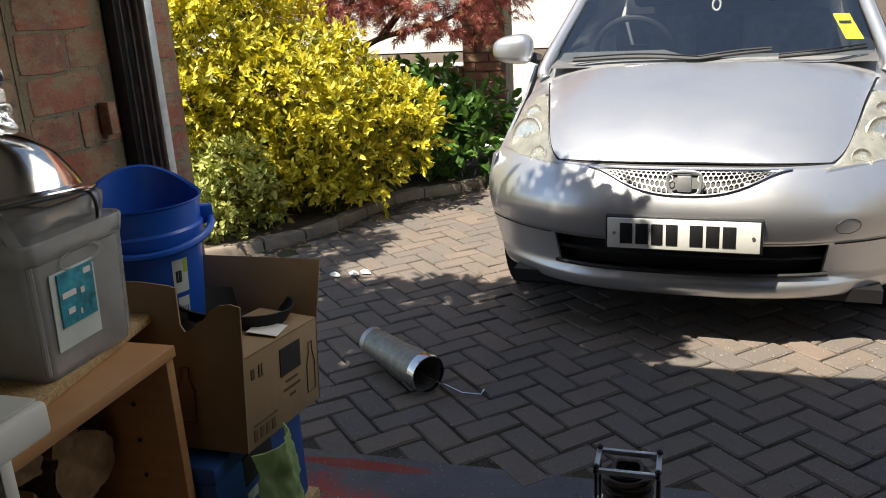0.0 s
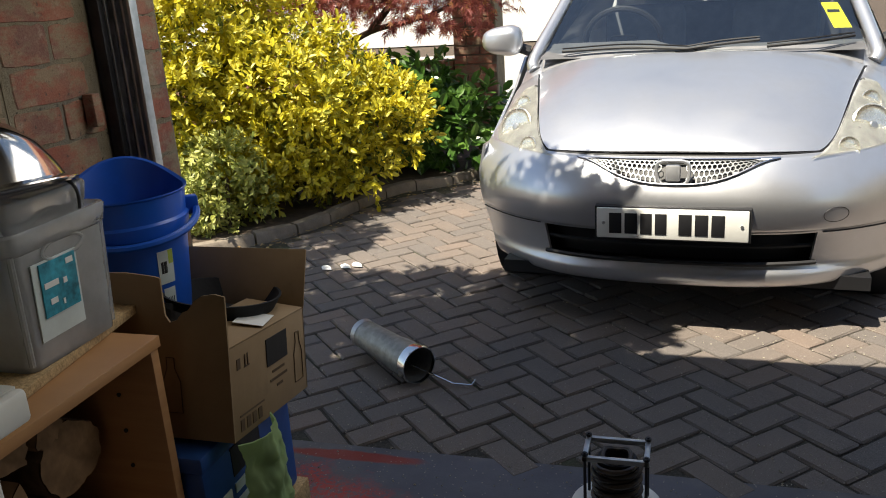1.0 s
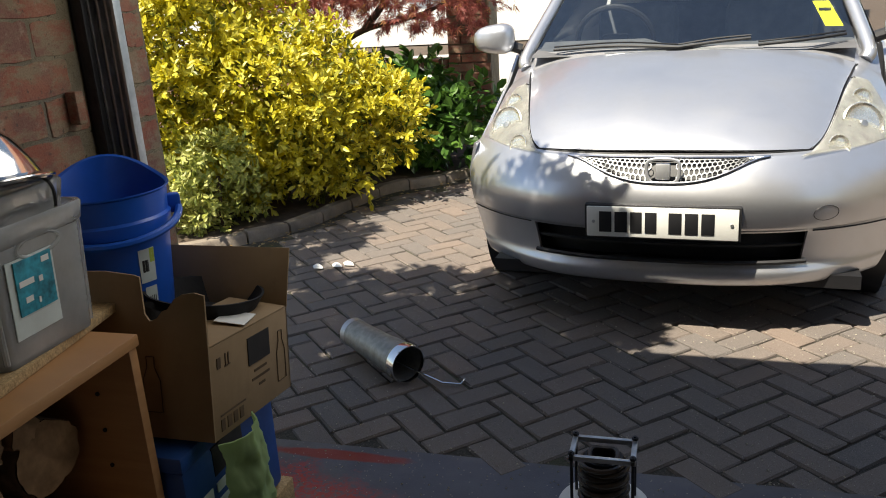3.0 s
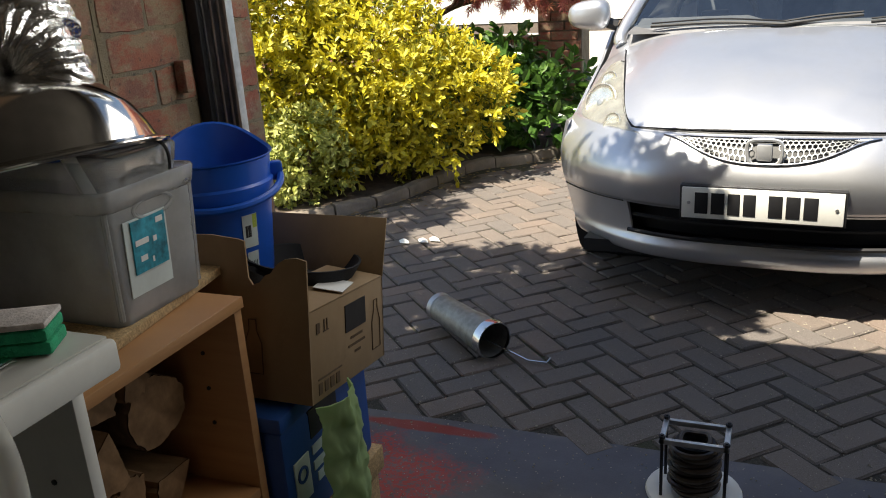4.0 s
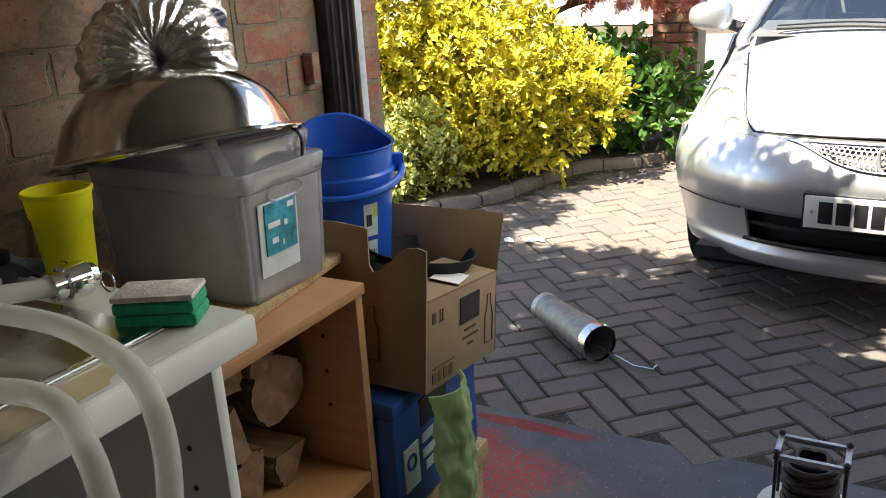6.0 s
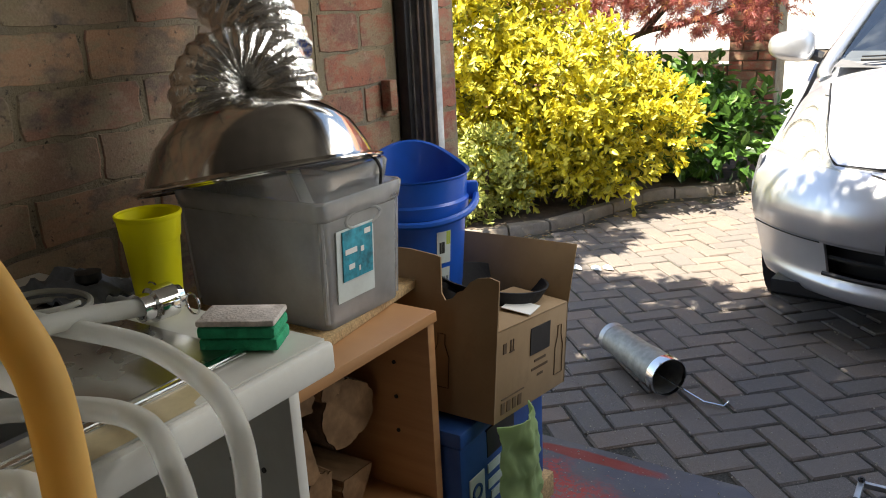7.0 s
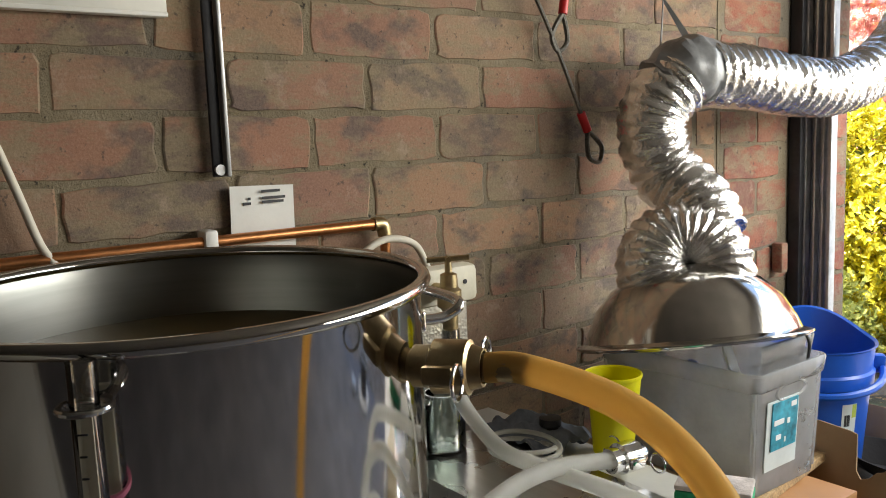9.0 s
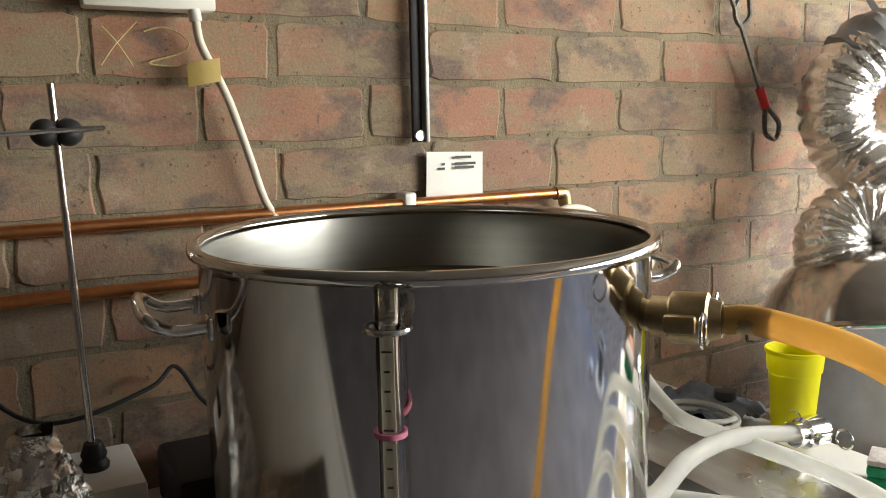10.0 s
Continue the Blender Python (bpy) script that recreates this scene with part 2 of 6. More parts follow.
def glass(name, tint=(1, 1, 1), rough=0.0, mix=0.0, haze=(0.8, 0.8, 0.8), ior=1.45):
    """Clear glass or plastic; mix adds a milky, light-scattering share."""
    k = Nodes(name)
    k.set(tint, rough)
    k.b.inputs["Transmission Weight"].default_value = 1.0
    k.b.inputs["IOR"].default_value = ior
    if mix:
        df = k.n("BsdfDiffuse")
        c = k.ramp(k.noise(6, 4), [(0.3, tuple(h * 0.8 for h in haze)), (0.7, haze)])
        k.link(c, df.inputs[0])
        tl = k.n("BsdfTranslucent")
        k.link(c, tl.inputs[0])
        m1, m2 = k.n("MixShader", Fac=0.5), k.n("MixShader", Fac=mix)
        k.link(df.outputs[0], m1.inputs[1]), k.link(tl.outputs[0], m1.inputs[2])
        k.link(k.b.outputs[0], m2.inputs[1]), k.link(m1.outputs[0], m2.inputs[2])
        k.link(m2.outputs[0], k.out.inputs[0])
    return k.m


def thin_glass(name, tint=(0.9, 0.95, 0.95), gloss=0.12):
    """A pane: mostly see-through, with a clear reflection."""
    k = Nodes(name)
    tr, gl = k.n("BsdfTransparent"), k.n("BsdfGlossy", Roughness=0.02)
    tr.inputs[0].default_value = (*tint, 1)
    fr = k.n("Fresnel", IOR=1.5)
    add = k.n("Math")
    add.operation = "MULTIPLY_ADD"
    add.inputs[1].default_value, add.inputs[2].default_value = 1.4, gloss * 0.3
    k.link(fr.outputs[0], add.inputs[0])
    m = k.n("MixShader")
    k.link(add.outputs[0], m.inputs[0]), k.link(tr.outputs[0], m.inputs[1]), k.link(gl.outputs[0], m.inputs[2])
    k.link(m.outputs[0], k.out.inputs[0])
    return k.m


WINDSCREEN = thin_glass("windscreen_glass", (0.85, 0.92, 0.92), 0.4)
JAR_GLASS = thin_glass("jar_glass", (0.85, 0.9, 0.88), 0.3)
LENS = glass("headlamp_lens", (0.98, 0.98, 0.95), 0.05, 0.24, (0.84, 0.82, 0.72), 1.12)
def milky(name, share, haze):
    """Thin cloudy plastic: part of the light goes straight through, part is scattered, with a soft sheen."""
    k = Nodes(name)
    c = k.ramp(k.noise(7, 4), [(0.3, tuple(h * 0.93 for h in haze)), (0.7, haze)])
    df, tl, tr = k.n("BsdfDiffuse"), k.n("BsdfTranslucent"), k.n("BsdfTransparent")
    k.link(c, df.inputs[0]), k.link(c, tl.inputs[0])
    tr.inputs[0].default_value = (0.97, 0.98, 0.985, 1)
    gl = k.n("BsdfGlossy", Roughness=0.22)
    m1, m2, m3 = k.n("MixShader", Fac=0.3), k.n("MixShader"), k.n("MixShader")
    scuff = k.n("MapRange", **{"To Min": share * 0.7, "To Max": share * 1.3})
    k.link(k.noise(16, 5, 0.65), scuff.inputs[0])
    fr = k.n("Fresnel", IOR=1.35)
    k.link(df.outputs[0], m1.inputs[1]), k.link(tl.outputs[0], m1.inputs[2])
    k.link(scuff.outputs[0], m2.inputs[0]), k.link(tr.outputs[0], m2.inputs[1]), k.link(m1.outputs[0], m2.inputs[2])
    k.link(fr.outputs[0], m3.inputs[0]), k.link(m2.outputs[0], m3.inputs[1]), k.link(gl.outputs[0], m3.inputs[2])
    k.link(m3.outputs[0], k.out.inputs[0])
    return k.m


MILKY = milky("milky_polypropylene", 0.30, (0.985, 0.985, 0.985))
MILKY_CLEAR = milky("clearer_polypropylene", 0.2, (0.985, 0.985, 0.985))
SILICONE = glass("silicone_hose", (0.97, 0.97, 0.94), 0.25, 0.5, (0.92, 0.92, 0.86), 1.12)
SILICONE_AMBER = glass("amber_hose", (0.95, 0.62, 0.2), 0.25, 0.75, (0.95, 0.66, 0.26), 1.15)
CLEAR_TUBE = thin_glass("clear_tube", (0.88, 0.88, 0.84), 0.5)


def brushed(name, color, rough, stretch, strength=0.1):
    k = Nodes(name)
    streak = k.noise(30, 5, 0.6, stretch=stretch)
    cloud = k.noise(5, 4)
    k.set(k.ramp(streak, [(0.3, tuple(c * 0.85 for c in color)), (0.7, color)]), k.ramp(cloud, [(0.3, (rough,) * 3), (0.75, (rough * 1.7,) * 3)]), 1.0)
    k.bump(streak, strength, 0.0008)
    return k.m


POT_STEEL = brushed("pot_steel", (0.66, 0.64, 0.61), 0.065, (1, 1, 0.06), 0.06)
# same steel, darkened in colour for the shade inside the pot
POT_INSIDE = brushed("pot_steel_inside_shaded", (0.27, 0.27, 0.25), 0.26, (0.1, 0.1, 3), 0.1)
DOME_STEEL = brushed("polished_dome", (0.62, 0.60, 0.57), 0.09, (1, 1, 0.1), 0.04)
SINK_STEEL = brushed("sink_steel", (0.55, 0.54, 0.52), 0.22, (0.1, 2, 1), 0.1)
BRASS = plain("brass", (0.50, 0.39, 0.22), 0.36, 1.0, vary=0.4, scale=40)
COPPER = plain("copper_pipe", (0.72, 0.31, 0.13), 0.32, 1.0, vary=0.3, scale=15)


def foil():
    k = Nodes("aluminium_foil")
    crumple = k.n("TexVoronoi", Scale=85.0)
    mp = k.noise(20, 4)
    v = k.n("VectorMath")
    v.operation = "MULTIPLY_ADD"
    v.inputs[1].default_value = (0.06, 0.06, 0.06)
    k.link(mp, v.inputs[0]), k.link(k.coord(), v.inputs[2])
    k.link(v.outputs[0], crumple.inputs["Vector"])
    k.set((0.86, 0.855, 0.84), 0.24, 1.0)
    k.bump(k.mix(0.5, crumple.outputs["Distance"], k.noise(130, 3)), 0.6, 0.005)
    return k.m


FOIL = foil()
DUCT_TAPE = plain("duct_tape", (0.30, 0.31, 0.32), 0.4, 0.2, vary=0.3, scale=20, bump=0.3)


def wood(name, a, b, rough=0.5, scale=5.0, stretch=(1, 12, 12), bump=0.15):
    k = Nodes(name)
    g = k.noise(scale, 6, 0.6, stretch=stretch)
    c = k.ramp(g, [(0.3, a), (0.55, tuple((x + y) / 2 for x, y in zip(a, b))), (0.75, b)])
    c = k.mix(k.ramp(k.noise(3, 4), [(0.5, (0, 0, 0)), (0.8, (0.35,) * 3)]), c, tuple(x * 0.5 for x in a))
    k.set(c, rough)
    k.bump(g, bump, 0.001)
    return k.m


BEECH = wood("beech_laminate", (0.40, 0.20, 0.085), (0.50, 0.27, 0.12), 0.42, 4, (1, 1.5, 14), 0.05)
GRIT = plain("pale_grit", (0.42, 0.38, 0.30), 0.9, vary=0.5, scale=30)
CHIPBOARD = plain("raw_chipboard", (0.50, 0.34, 0.17), 0.9, vary=0.5, scale=150, bump=0.4, fine=300)
LOG_END = wood("log_end", (0.15, 0.085, 0.04), (0.36, 0.22, 0.115), 0.85, 26, (0.4, 1, 1), 0.6)
LOG_BARK = plain("log_bark", (0.13, 0.085, 0.055), 0.95, vary=0.6, scale=35, bump=0.9)
BATTEN = plain("painted_batten", (0.62, 0.58, 0.46), 0.6, vary=0.2, scale=18, bump=0.2)
LAMINATE = plain("white_laminate", (0.72, 0.71, 0.66), 0.35, vary=0.15, scale=7, bump=0.04)
STAINED = plain("stained_laminate", (0.60, 0.50, 0.30), 0.3, vary=0.3, scale=9, bump=0.04)
BLUE_PLASTIC = plain("blue_plastic", (0.01, 0.10, 0.52), 0.33, vary=0.15, scale=8, bump=0.03)
CRATE_BLUE = plain("crate_blue", (0.012, 0.075, 0.30), 0.5, vary=0.25, bump=0.08)


def cup_plastic():
    k = Nodes("yellow_plastic")
    k.set(k.ramp(k.noise(12), [(0.3, (0.78, 0.74, 0.01)), (0.7, (0.86, 0.83, 0.02))]), 0.4)
    k.b.inputs["Subsurface Weight"].default_value = 0.4
    k.b.inputs["Subsurface Radius"].default_value = (0.01, 0.01, 0.002)
    tl = k.n("BsdfTranslucent")
    tl.inputs[0].default_value = (0.85, 0.8, 0.02, 1)
    m = k.n("MixShader", Fac=0.35)
    k.link(k.b.outputs[0], m.inputs[1]), k.link(tl.outputs[0], m.inputs[2])
    k.link(m.outputs[0], k.out.inputs[0])
    return k.m


YELLOW_PLASTIC = cup_plastic()


def cardboard():
    k = Nodes("cardboard")
    c = k.ramp(k.noise(5, 5, 0.6), [(0.3, (0.23, 0.15, 0.078)), (0.7, (0.33, 0.225, 0.125))])
    c = k.mix(k.ramp(k.noise(13, 5, 0.7), [(0.55, (0, 0, 0)), (0.8, (0.5,) * 3)]), c, (0.17, 0.11, 0.06))
    k.set(c, 0.88)
    k.bump(k.noise(120, 3, 0.6, stretch=(1, 1, 0.05)), 0.15, 0.001)
    return k.m


CARDBOARD = cardboard()
PRINT = plain("printed_ink", (0.10, 0.06, 0.03), 0.85, vary=0.3)
LABEL_BLUE = plain("turquoise_label", (0.03, 0.34, 0.46), 0.4, vary=0.75, scale=45)
LABEL_PALE = plain("pale_label", (0.62, 0.68, 0.66), 0.45, vary=0.2)
LABEL_GREEN = plain("lime_label", (0.45, 0.55, 0.08), 0.45, vary=0.2)
PAPER = plain("paper", (0.80, 0.79, 0.75), 0.85, vary=0.06)
SPONGE = plain("green_sponge", (0.02, 0.36, 0.17), 0.95, vary=0.4, scale=60, bump=0.9, fine=220)
SCOURER = plain("pale_scourer", (0.70, 0.64, 0.60), 0.95, vary=0.4, scale=40, bump=0.9, fine=220)
GREEN_BAG = glass("green_bag_film", (0.7, 0.85, 0.5), 0.4, 0.8, (0.52, 0.68, 0.36), 1.2)
BLACK_CLOTH = plain("black_cloth", (0.012, 0.012, 0.014), 0.9, vary=0.4, bump=0.4)
GREY_RAG = plain("grey_rag", (0.17, 0.19, 0.23), 0.95, vary=0.4, scale=25, bump=0.6)
RED_SLEEVE = plain("red_sleeve", (0.62, 0.02, 0.025), 0.4, vary=0.15)
WIRE_ROPE = plain("wire_rope", (0.16, 0.15, 0.13), 0.5, 0.5, vary=0.5, scale=200, bump=0.5)
WHITE_CABLE = plain("white_cable", (0.72, 0.67, 0.57), 0.5, vary=0.12)
TAPE_YELLOW = plain("masking_tape", (0.45, 0.33, 0.10), 0.7, vary=0.2)
CHALK = plain("chalk", (0.62, 0.50, 0.24), 1.0, vary=0.3, scale=200)
CEILING_PAINT = plain("ceiling_board", (0.17, 0.16, 0.145), 0.9, vary=0.2, scale=3)
CABLE_BROWN = plain("cable_sheath", (0.045, 0.032, 0.026), 0.45, vary=0.3)
PINK_BAND = plain("pink_band", (0.55, 0.16, 0.26), 0.5, vary=0.1)


def mesh_metal(name):
    """Fine woven stainless mesh."""
    k = Nodes(name)
    k.set(k.ramp(k.noise(40), [(0.3, (0.24, 0.24, 0.225)), (0.7, (0.38, 0.38, 0.36))]), 0.5, 0.7)
    k.bump(k.noise(700, 2), 0.5, 0.001)
    return k.m


MESH_STEEL = mesh_metal("woven_mesh")


def tread_plate():
    k = Nodes("stucco_aluminium")
    v = k.n("TexVoronoi", Scale=190.0)
    k.link(k.coord(), v.inputs["Vector"])
    k.set(k.ramp(k.noise(6, 4), [(0.3, (0.42, 0.41, 0.38)), (0.7, (0.58, 0.57, 0.54))]), 0.3, 1.0)
    k.bump(v.outputs["Distance"], 0.45, 0.0015)
    return k.m


STUCCO = tread_plate()


def liquid():
    k = Nodes("amber_liquid")
    k.set((0.16, 0.12, 0.05), 0.03)
    k.b.inputs["IOR"].default_value = 1.33
    k.bump(k.noise(8, 2), 0.03, 0.004)
    return k.m


WORT = liquid()


# ---------------------------------------------------------------- building blocks
def thing(name, at=(0, 0, 0), label="", category="", group="", kind=""):
    ob = new(name)
    ob.empty_display_size = 0.05
    ob.location = at
    return tagged(ob, label, category, group, kind)


def part(name, bm, material, parent=None, label="", smooth=True, sharp=40):
    """Links a bmesh, given in world places (or in a thing's own, while it lies at the origin), as one mesh."""
    me = bpy.data.meshes.new(name)
    off, o = Vector(), parent
    while o is not None:
        off += o.location
        o = o.parent
    if off.length:
        bmesh.ops.translate(bm, verts=bm.verts, vec=-off)
    bmesh.ops.recalc_face_normals(bm, faces=bm.faces)
    bm.to_mesh(me)
    bm.free()
    if smooth:
        me.polygons.foreach_set("use_smooth", [True] * len(me.polygons))
        me.set_sharp_from_angle(angle=radians(sharp))
    for m in material if isinstance(material, (list, tuple)) else [material]:
        me.materials.append(m)
    ob = new(name, me)
    ob.parent = parent
    if label:
        ob["label"] = label
    return ob


def solo(name, bm, material, label="", category="", group="", kind="", **kw):
    return tagged(part(name, bm, material, None, **kw), label, category, group, kind)


def box(bm, a, b, bevel=0.0, m=None, seg=2):
    a, b = Vector(a), Vector(b)
    r = bmesh.ops.create_cube(bm, size=1)
    vs = r["verts"]
    bmesh.ops.scale(bm, vec=[abs(x) for x in b - a], verts=vs)
    bmesh.ops.translate(bm, vec=(a + b) / 2, verts=vs)
    if bevel:
        es = list({e for v in vs for e in v.link_edges})
        r = bmesh.ops.bevel(bm, geom=es, offset=bevel, segments=seg, profile=0.5, affect="EDGES")
        vs = list(set(r["verts"]) | {v for v in vs if v.is_valid})
    if m is not None:
        bmesh.ops.transform(bm, matrix=m, verts=vs)
    return vs


def B(a, b, bevel=0.0, m=None):
    bm = bmesh.new()
    box(bm, a, b, bevel, m)
    return bm


def smooth_path(points, n=8):
    """A Catmull-Rom line through the points."""
    p = [Vector(q) for q in points]
    p = [p[0] * 2 - p[1], *p, p[-1] * 2 - p[-2]]
    out = []
    for i in range(1, len(p) - 2):
        for k in range(n):
            t = k / n
            out.append(0.5 * (2 * p[i] + (p[i + 1] - p[i - 1]) * t + (2 * p[i - 1] - 5 * p[i] + 4 * p[i + 1] - p[i + 2]) * t * t + (3 * p[i] - p[i - 1] - 3 * p[i + 1] + p[i + 2]) * t**3))
    return [*out, p[-2]]


def tube(bm, path, radius, seg=10, caps=True, closed=False):
    """Sweeps a round section along path; radius is a number or a function of 0..1."""
    path = [Vector(q) for q in path]
    n, rings, up = len(path), [], None
    for i, q in enumerate(path):
        d = ((path[(i + 1) % n] if closed else path[min(i + 1, n - 1)]) - (path[i - 1] if closed else path[max(i - 1, 0)])).normalized()
        if up is None:
            up = d.orthogonal().normalized()
        up = (up - d * up.dot(d)).normalized()
        side = d.cross(up)
        r = radius(i / max(1, n - 1)) if callable(radius) else radius
        rings.append([bm.verts.new(q + (up * math.cos(a) + side * math.sin(a)) * r) for a in [2 * math.pi * k / seg for k in range(seg)]])
    pairs = list(zip(rings, rings[1:])) + ([(rings[-1], rings[0])] if closed else [])
    for a, b in pairs:
        for k in range(seg):
            bm.faces.new((a[k], a[(k + 1) % seg], b[(k + 1) % seg], b[k]))
    if caps and not closed:
        bm.faces.new(rings[0]), bm.faces.new(rings[-1])
    return bm


def T(path, radius, seg=10, caps=True, closed=False, smooth=0):
    return tube(bmesh.new(), smooth_path(path, smooth) if smooth else path, radius, seg, caps, closed)


def lathe(bm, profile, at=(0, 0, 0), seg=40, m=None):
    """Turns (radius, height) rows about a vertical axis."""
    rings = []
    for r, z in profile:
        if r < 1e-6:
            rings.append([bm.verts.new((0, 0, z))])
        else:
            rings.append([bm.verts.new((r * math.cos(2 * math.pi * k / seg), r * math.sin(2 * math.pi * k / seg), z)) for k in range(seg)])
    for a, b in zip(rings, rings[1:]):
        for k in range(seg):
            j = (k + 1) % seg
            q = [a[k % len(a)], a[j % len(a)], b[j % len(b)], b[k % len(b)]]
            q = list(dict.fromkeys(q))
            if len(q) > 2:
                bm.faces.new(q)
    vs = [v for r in rings for v in r]
    bmesh.ops.transform(bm, matrix=m if m is not None else Matrix.Translation(at), verts=vs)
    return bm


def L(profile, at=(0, 0, 0), seg=40, m=None):
    return lathe(bmesh.new(), profile, at, seg, m)


def grid(bm, f, nu, nv, keep=None):
    """A sheet of f(u, v), u and v from 0 to 1."""
    vs = [[bm.verts.new(f(i / nu, j / nv)) for j in range(nv + 1)] for i in range(nu + 1)]
    for i in range(nu):
        for j in range(nv):
            if keep is None or keep((i + 0.5) / nu, (j + 0.5) / nv):
                bm.faces.new((vs[i][j], vs[i + 1][j], vs[i + 1][j + 1], vs[i][j + 1]))
    return bm


def thicken(bm, d):
    """Gives a sheet a thickness of d."""
    bmesh.ops.recalc_face_normals(bm, faces=bm.faces)
    bmesh.ops.solidify(bm, geom=list(bm.faces), thickness=d)
    return bm


def from_lists(name, verts, faces, material, parent=None):
    me = bpy.data.meshes.new(name)
    me.from_pydata(verts, [], faces)
    for m in material if isinstance(material, (list, tuple)) else [material]:
        me.materials.append(m)
    ob = new(name, me)
    ob.parent = parent
    return ob


def leaf_shape(kind):
    """Outline of one leaf in its own plane, stem at the origin, tip along y; folded along its midrib."""
    if kind == "oval":
        return [(0, 0, 0), (0.24, 0.35, 0.06), (0.2, 0.75, 0.05), (0, 1, -0.04), (-0.2, 0.75, 0.05), (-0.24, 0.35, 0.06)], [(0, 1, 2, 3), (0, 3, 4, 5)]
    pts, faces = [(0, 0, 0)], []
    for a, l in ((-70, 0.6), (-35, 0.85), (0, 1.0), (35, 0.85), (70, 0.6)):
        s, c = math.sin(radians(a)), math.cos(radians(a))
        k = len(pts)
        pts += [(s * l * 0.45 - c * 0.07, c * l * 0.45 + s * 0.07, 0), (s * l, c * l, -0.12), (s * l * 0.45 + c * 0.07, c * l * 0.45 - s * 0.07, 0)]
        faces.append((0, k + 2, k + 1, k))
    return pts, faces


def puffs(lobes, n, r, seed):
    """Shoots' heads: small clumps over the skins of the large lobes, more of them on top."""
    rng = random.Random(seed)
    out = []
    for c in rng.choices(lobes, [l[3] * l[5] for l in lobes], k=n):
        d = Vector((rng.gauss(0, 1), rng.gauss(-0.35, 1), rng.gauss(0.3, 1))).normalized()
        s = r * rng.uniform(0.6, 1.35)
        out.append((c[0] + d.x * c[3] * 0.95, c[1] + d.y * c[4] * 0.95, max(0.1, c[2] + d.z * c[5] * 0.95), s, s, s * 0.85))
    return out


def foliage(name, lobes, count, size, kind, material, parent, seed, sprig=5, flop=0.35):
    """Leaves in sprigs over the lobes' skins, thinner inside; (cx, cy, cz, rx, ry, rz) a lobe."""
    rng = random.Random(seed)
    shape, fcs = leaf_shape(kind)
    weights = [l[3] * l[4] + l[4] * l[5] + l[3] * l[5] for l in lobes]
    verts, faces = [], []
    for _ in range(count // sprig):
        c = rng.choices(lobes, weights)[0]
        d = Vector((rng.gauss(0, 1), rng.gauss(0, 1), rng.gauss(0.15, 1))).normalized()
        lump = 1 + 0.22 * noise.noise(d * 2.3 + Vector(c[:3])) + 0.14 * noise.noise(d * 6.1 + Vector(c[:3]) * 2)
        depth = rng.random() ** 0.45 * 0.55 + 0.45
        p = Vector((c[0] + d.x * c[3] * lump * depth, c[1] + d.y * c[4] * lump * depth, c[2] + d.z * c[5] * lump * depth))
        if p.z < 0.03:
            continue
        axis = (d + Vector((rng.gauss(0, 0.4), rng.gauss(0, 0.4), 0.45 + rng.gauss(0, 0.3)))).normalized()
        for k in range(sprig):
            a = 2.4 * k + rng.random()
            side = axis.orthogonal().normalized()
            out = (Matrix.Rotation(a, 3, axis) @ side)
            tip = (axis * (0.55 + 0.1 * k) + out * (0.8 - flop * 0.4) - Vector((0, 0, flop * 0.5)) + Vector((rng.gauss(0, 0.2), rng.gauss(0, 0.2), rng.gauss(0, 0.2)))).normalized()
            nrm = (axis - tip * axis.dot(tip))
            nrm = nrm.normalized() if nrm.length > 1e-4 else tip.orthogonal().normalized()
            x = tip.cross(nrm)
            s = size * rng.uniform(0.65, 1.25)
            o = p + axis * (0.012 * k) * (size / 0.04)
            base = len(verts)
            verts.extend([o + (x * q[0] + tip * q[1] + nrm * q[2]) * s for q in shape])
            faces.extend([tuple(base + i for i in f) for f in fcs])
    return from_lists(name, [v - parent.location for v in verts], faces, material, parent)


# ---------------------------------------------------------------- the setting
WALL_X = -1.18
# tone of the unseen walls, set dark to hold down bounced light
DULL_WALL = plain("dull_wall_tone", (0.13, 0.105, 0.085), 0.85, vary=0.3, scale=4, bump=0.4)
COURSE, LONG, Z0 = 0.0865, 0.2420, 1.461


def slab(name, a, b, material, label, category, kind="structure", bevel=0.0):
    return solo(name, B(a, b, bevel), material, label, category, kind=kind)


ground = bmesh.new()
grid(ground, lambda u, v: Vector((-60 + 120 * u, -40 + 140 * v, -0.03)), 8, 8)
solo("ground", ground, SOIL, "flat ground reaching to the horizon", "ground", kind="structure")
slab("floor", (-1.5, -3.3, -0.06), (1.75, 2.075, 0.0), CONCRETE, "worn grey garage concrete with old red paint stains", "floor")
wall_left = slab("wall_left", (-1.40, -3.2, 0.0), (WALL_X - 0.004, 1.80, 2.1), MORTAR, "old bare brick garage wall with khaki mortar", "wall")
# unseen side wall, back wall and ceiling, kept dark against bounce
slab("wall_right", (1.55, -3.2, 0.0), (1.75, 1.80, 2.1), DULL_WALL, "unseen garage side wall, dull brown to limit bounced light", "wall")
slab("wall_back", (-1.40, -3.4, 0.0), (1.75, -3.2, 2.1), DULL_WALL, "unseen garage back wall, dull brown to limit bounced light", "wall")
slab("ceiling", (-1.40, -3.4, 2.1), (1.75, 1.91, 2.16), CEILING_PAINT, "dim grey garage ceiling boards", "ceiling")
pier_left = slab("wall_front_left", (-1.6, 1.803, 0.0), (-1.124, 1.912, 2.097), MORTAR, "brick garage front pier beside the door", "wall")
slab("wall_front_right", (1.35, 1.803, 0.0), (1.75, 1.912, 2.097), MORTAR, "brick garage front pier", "wall")
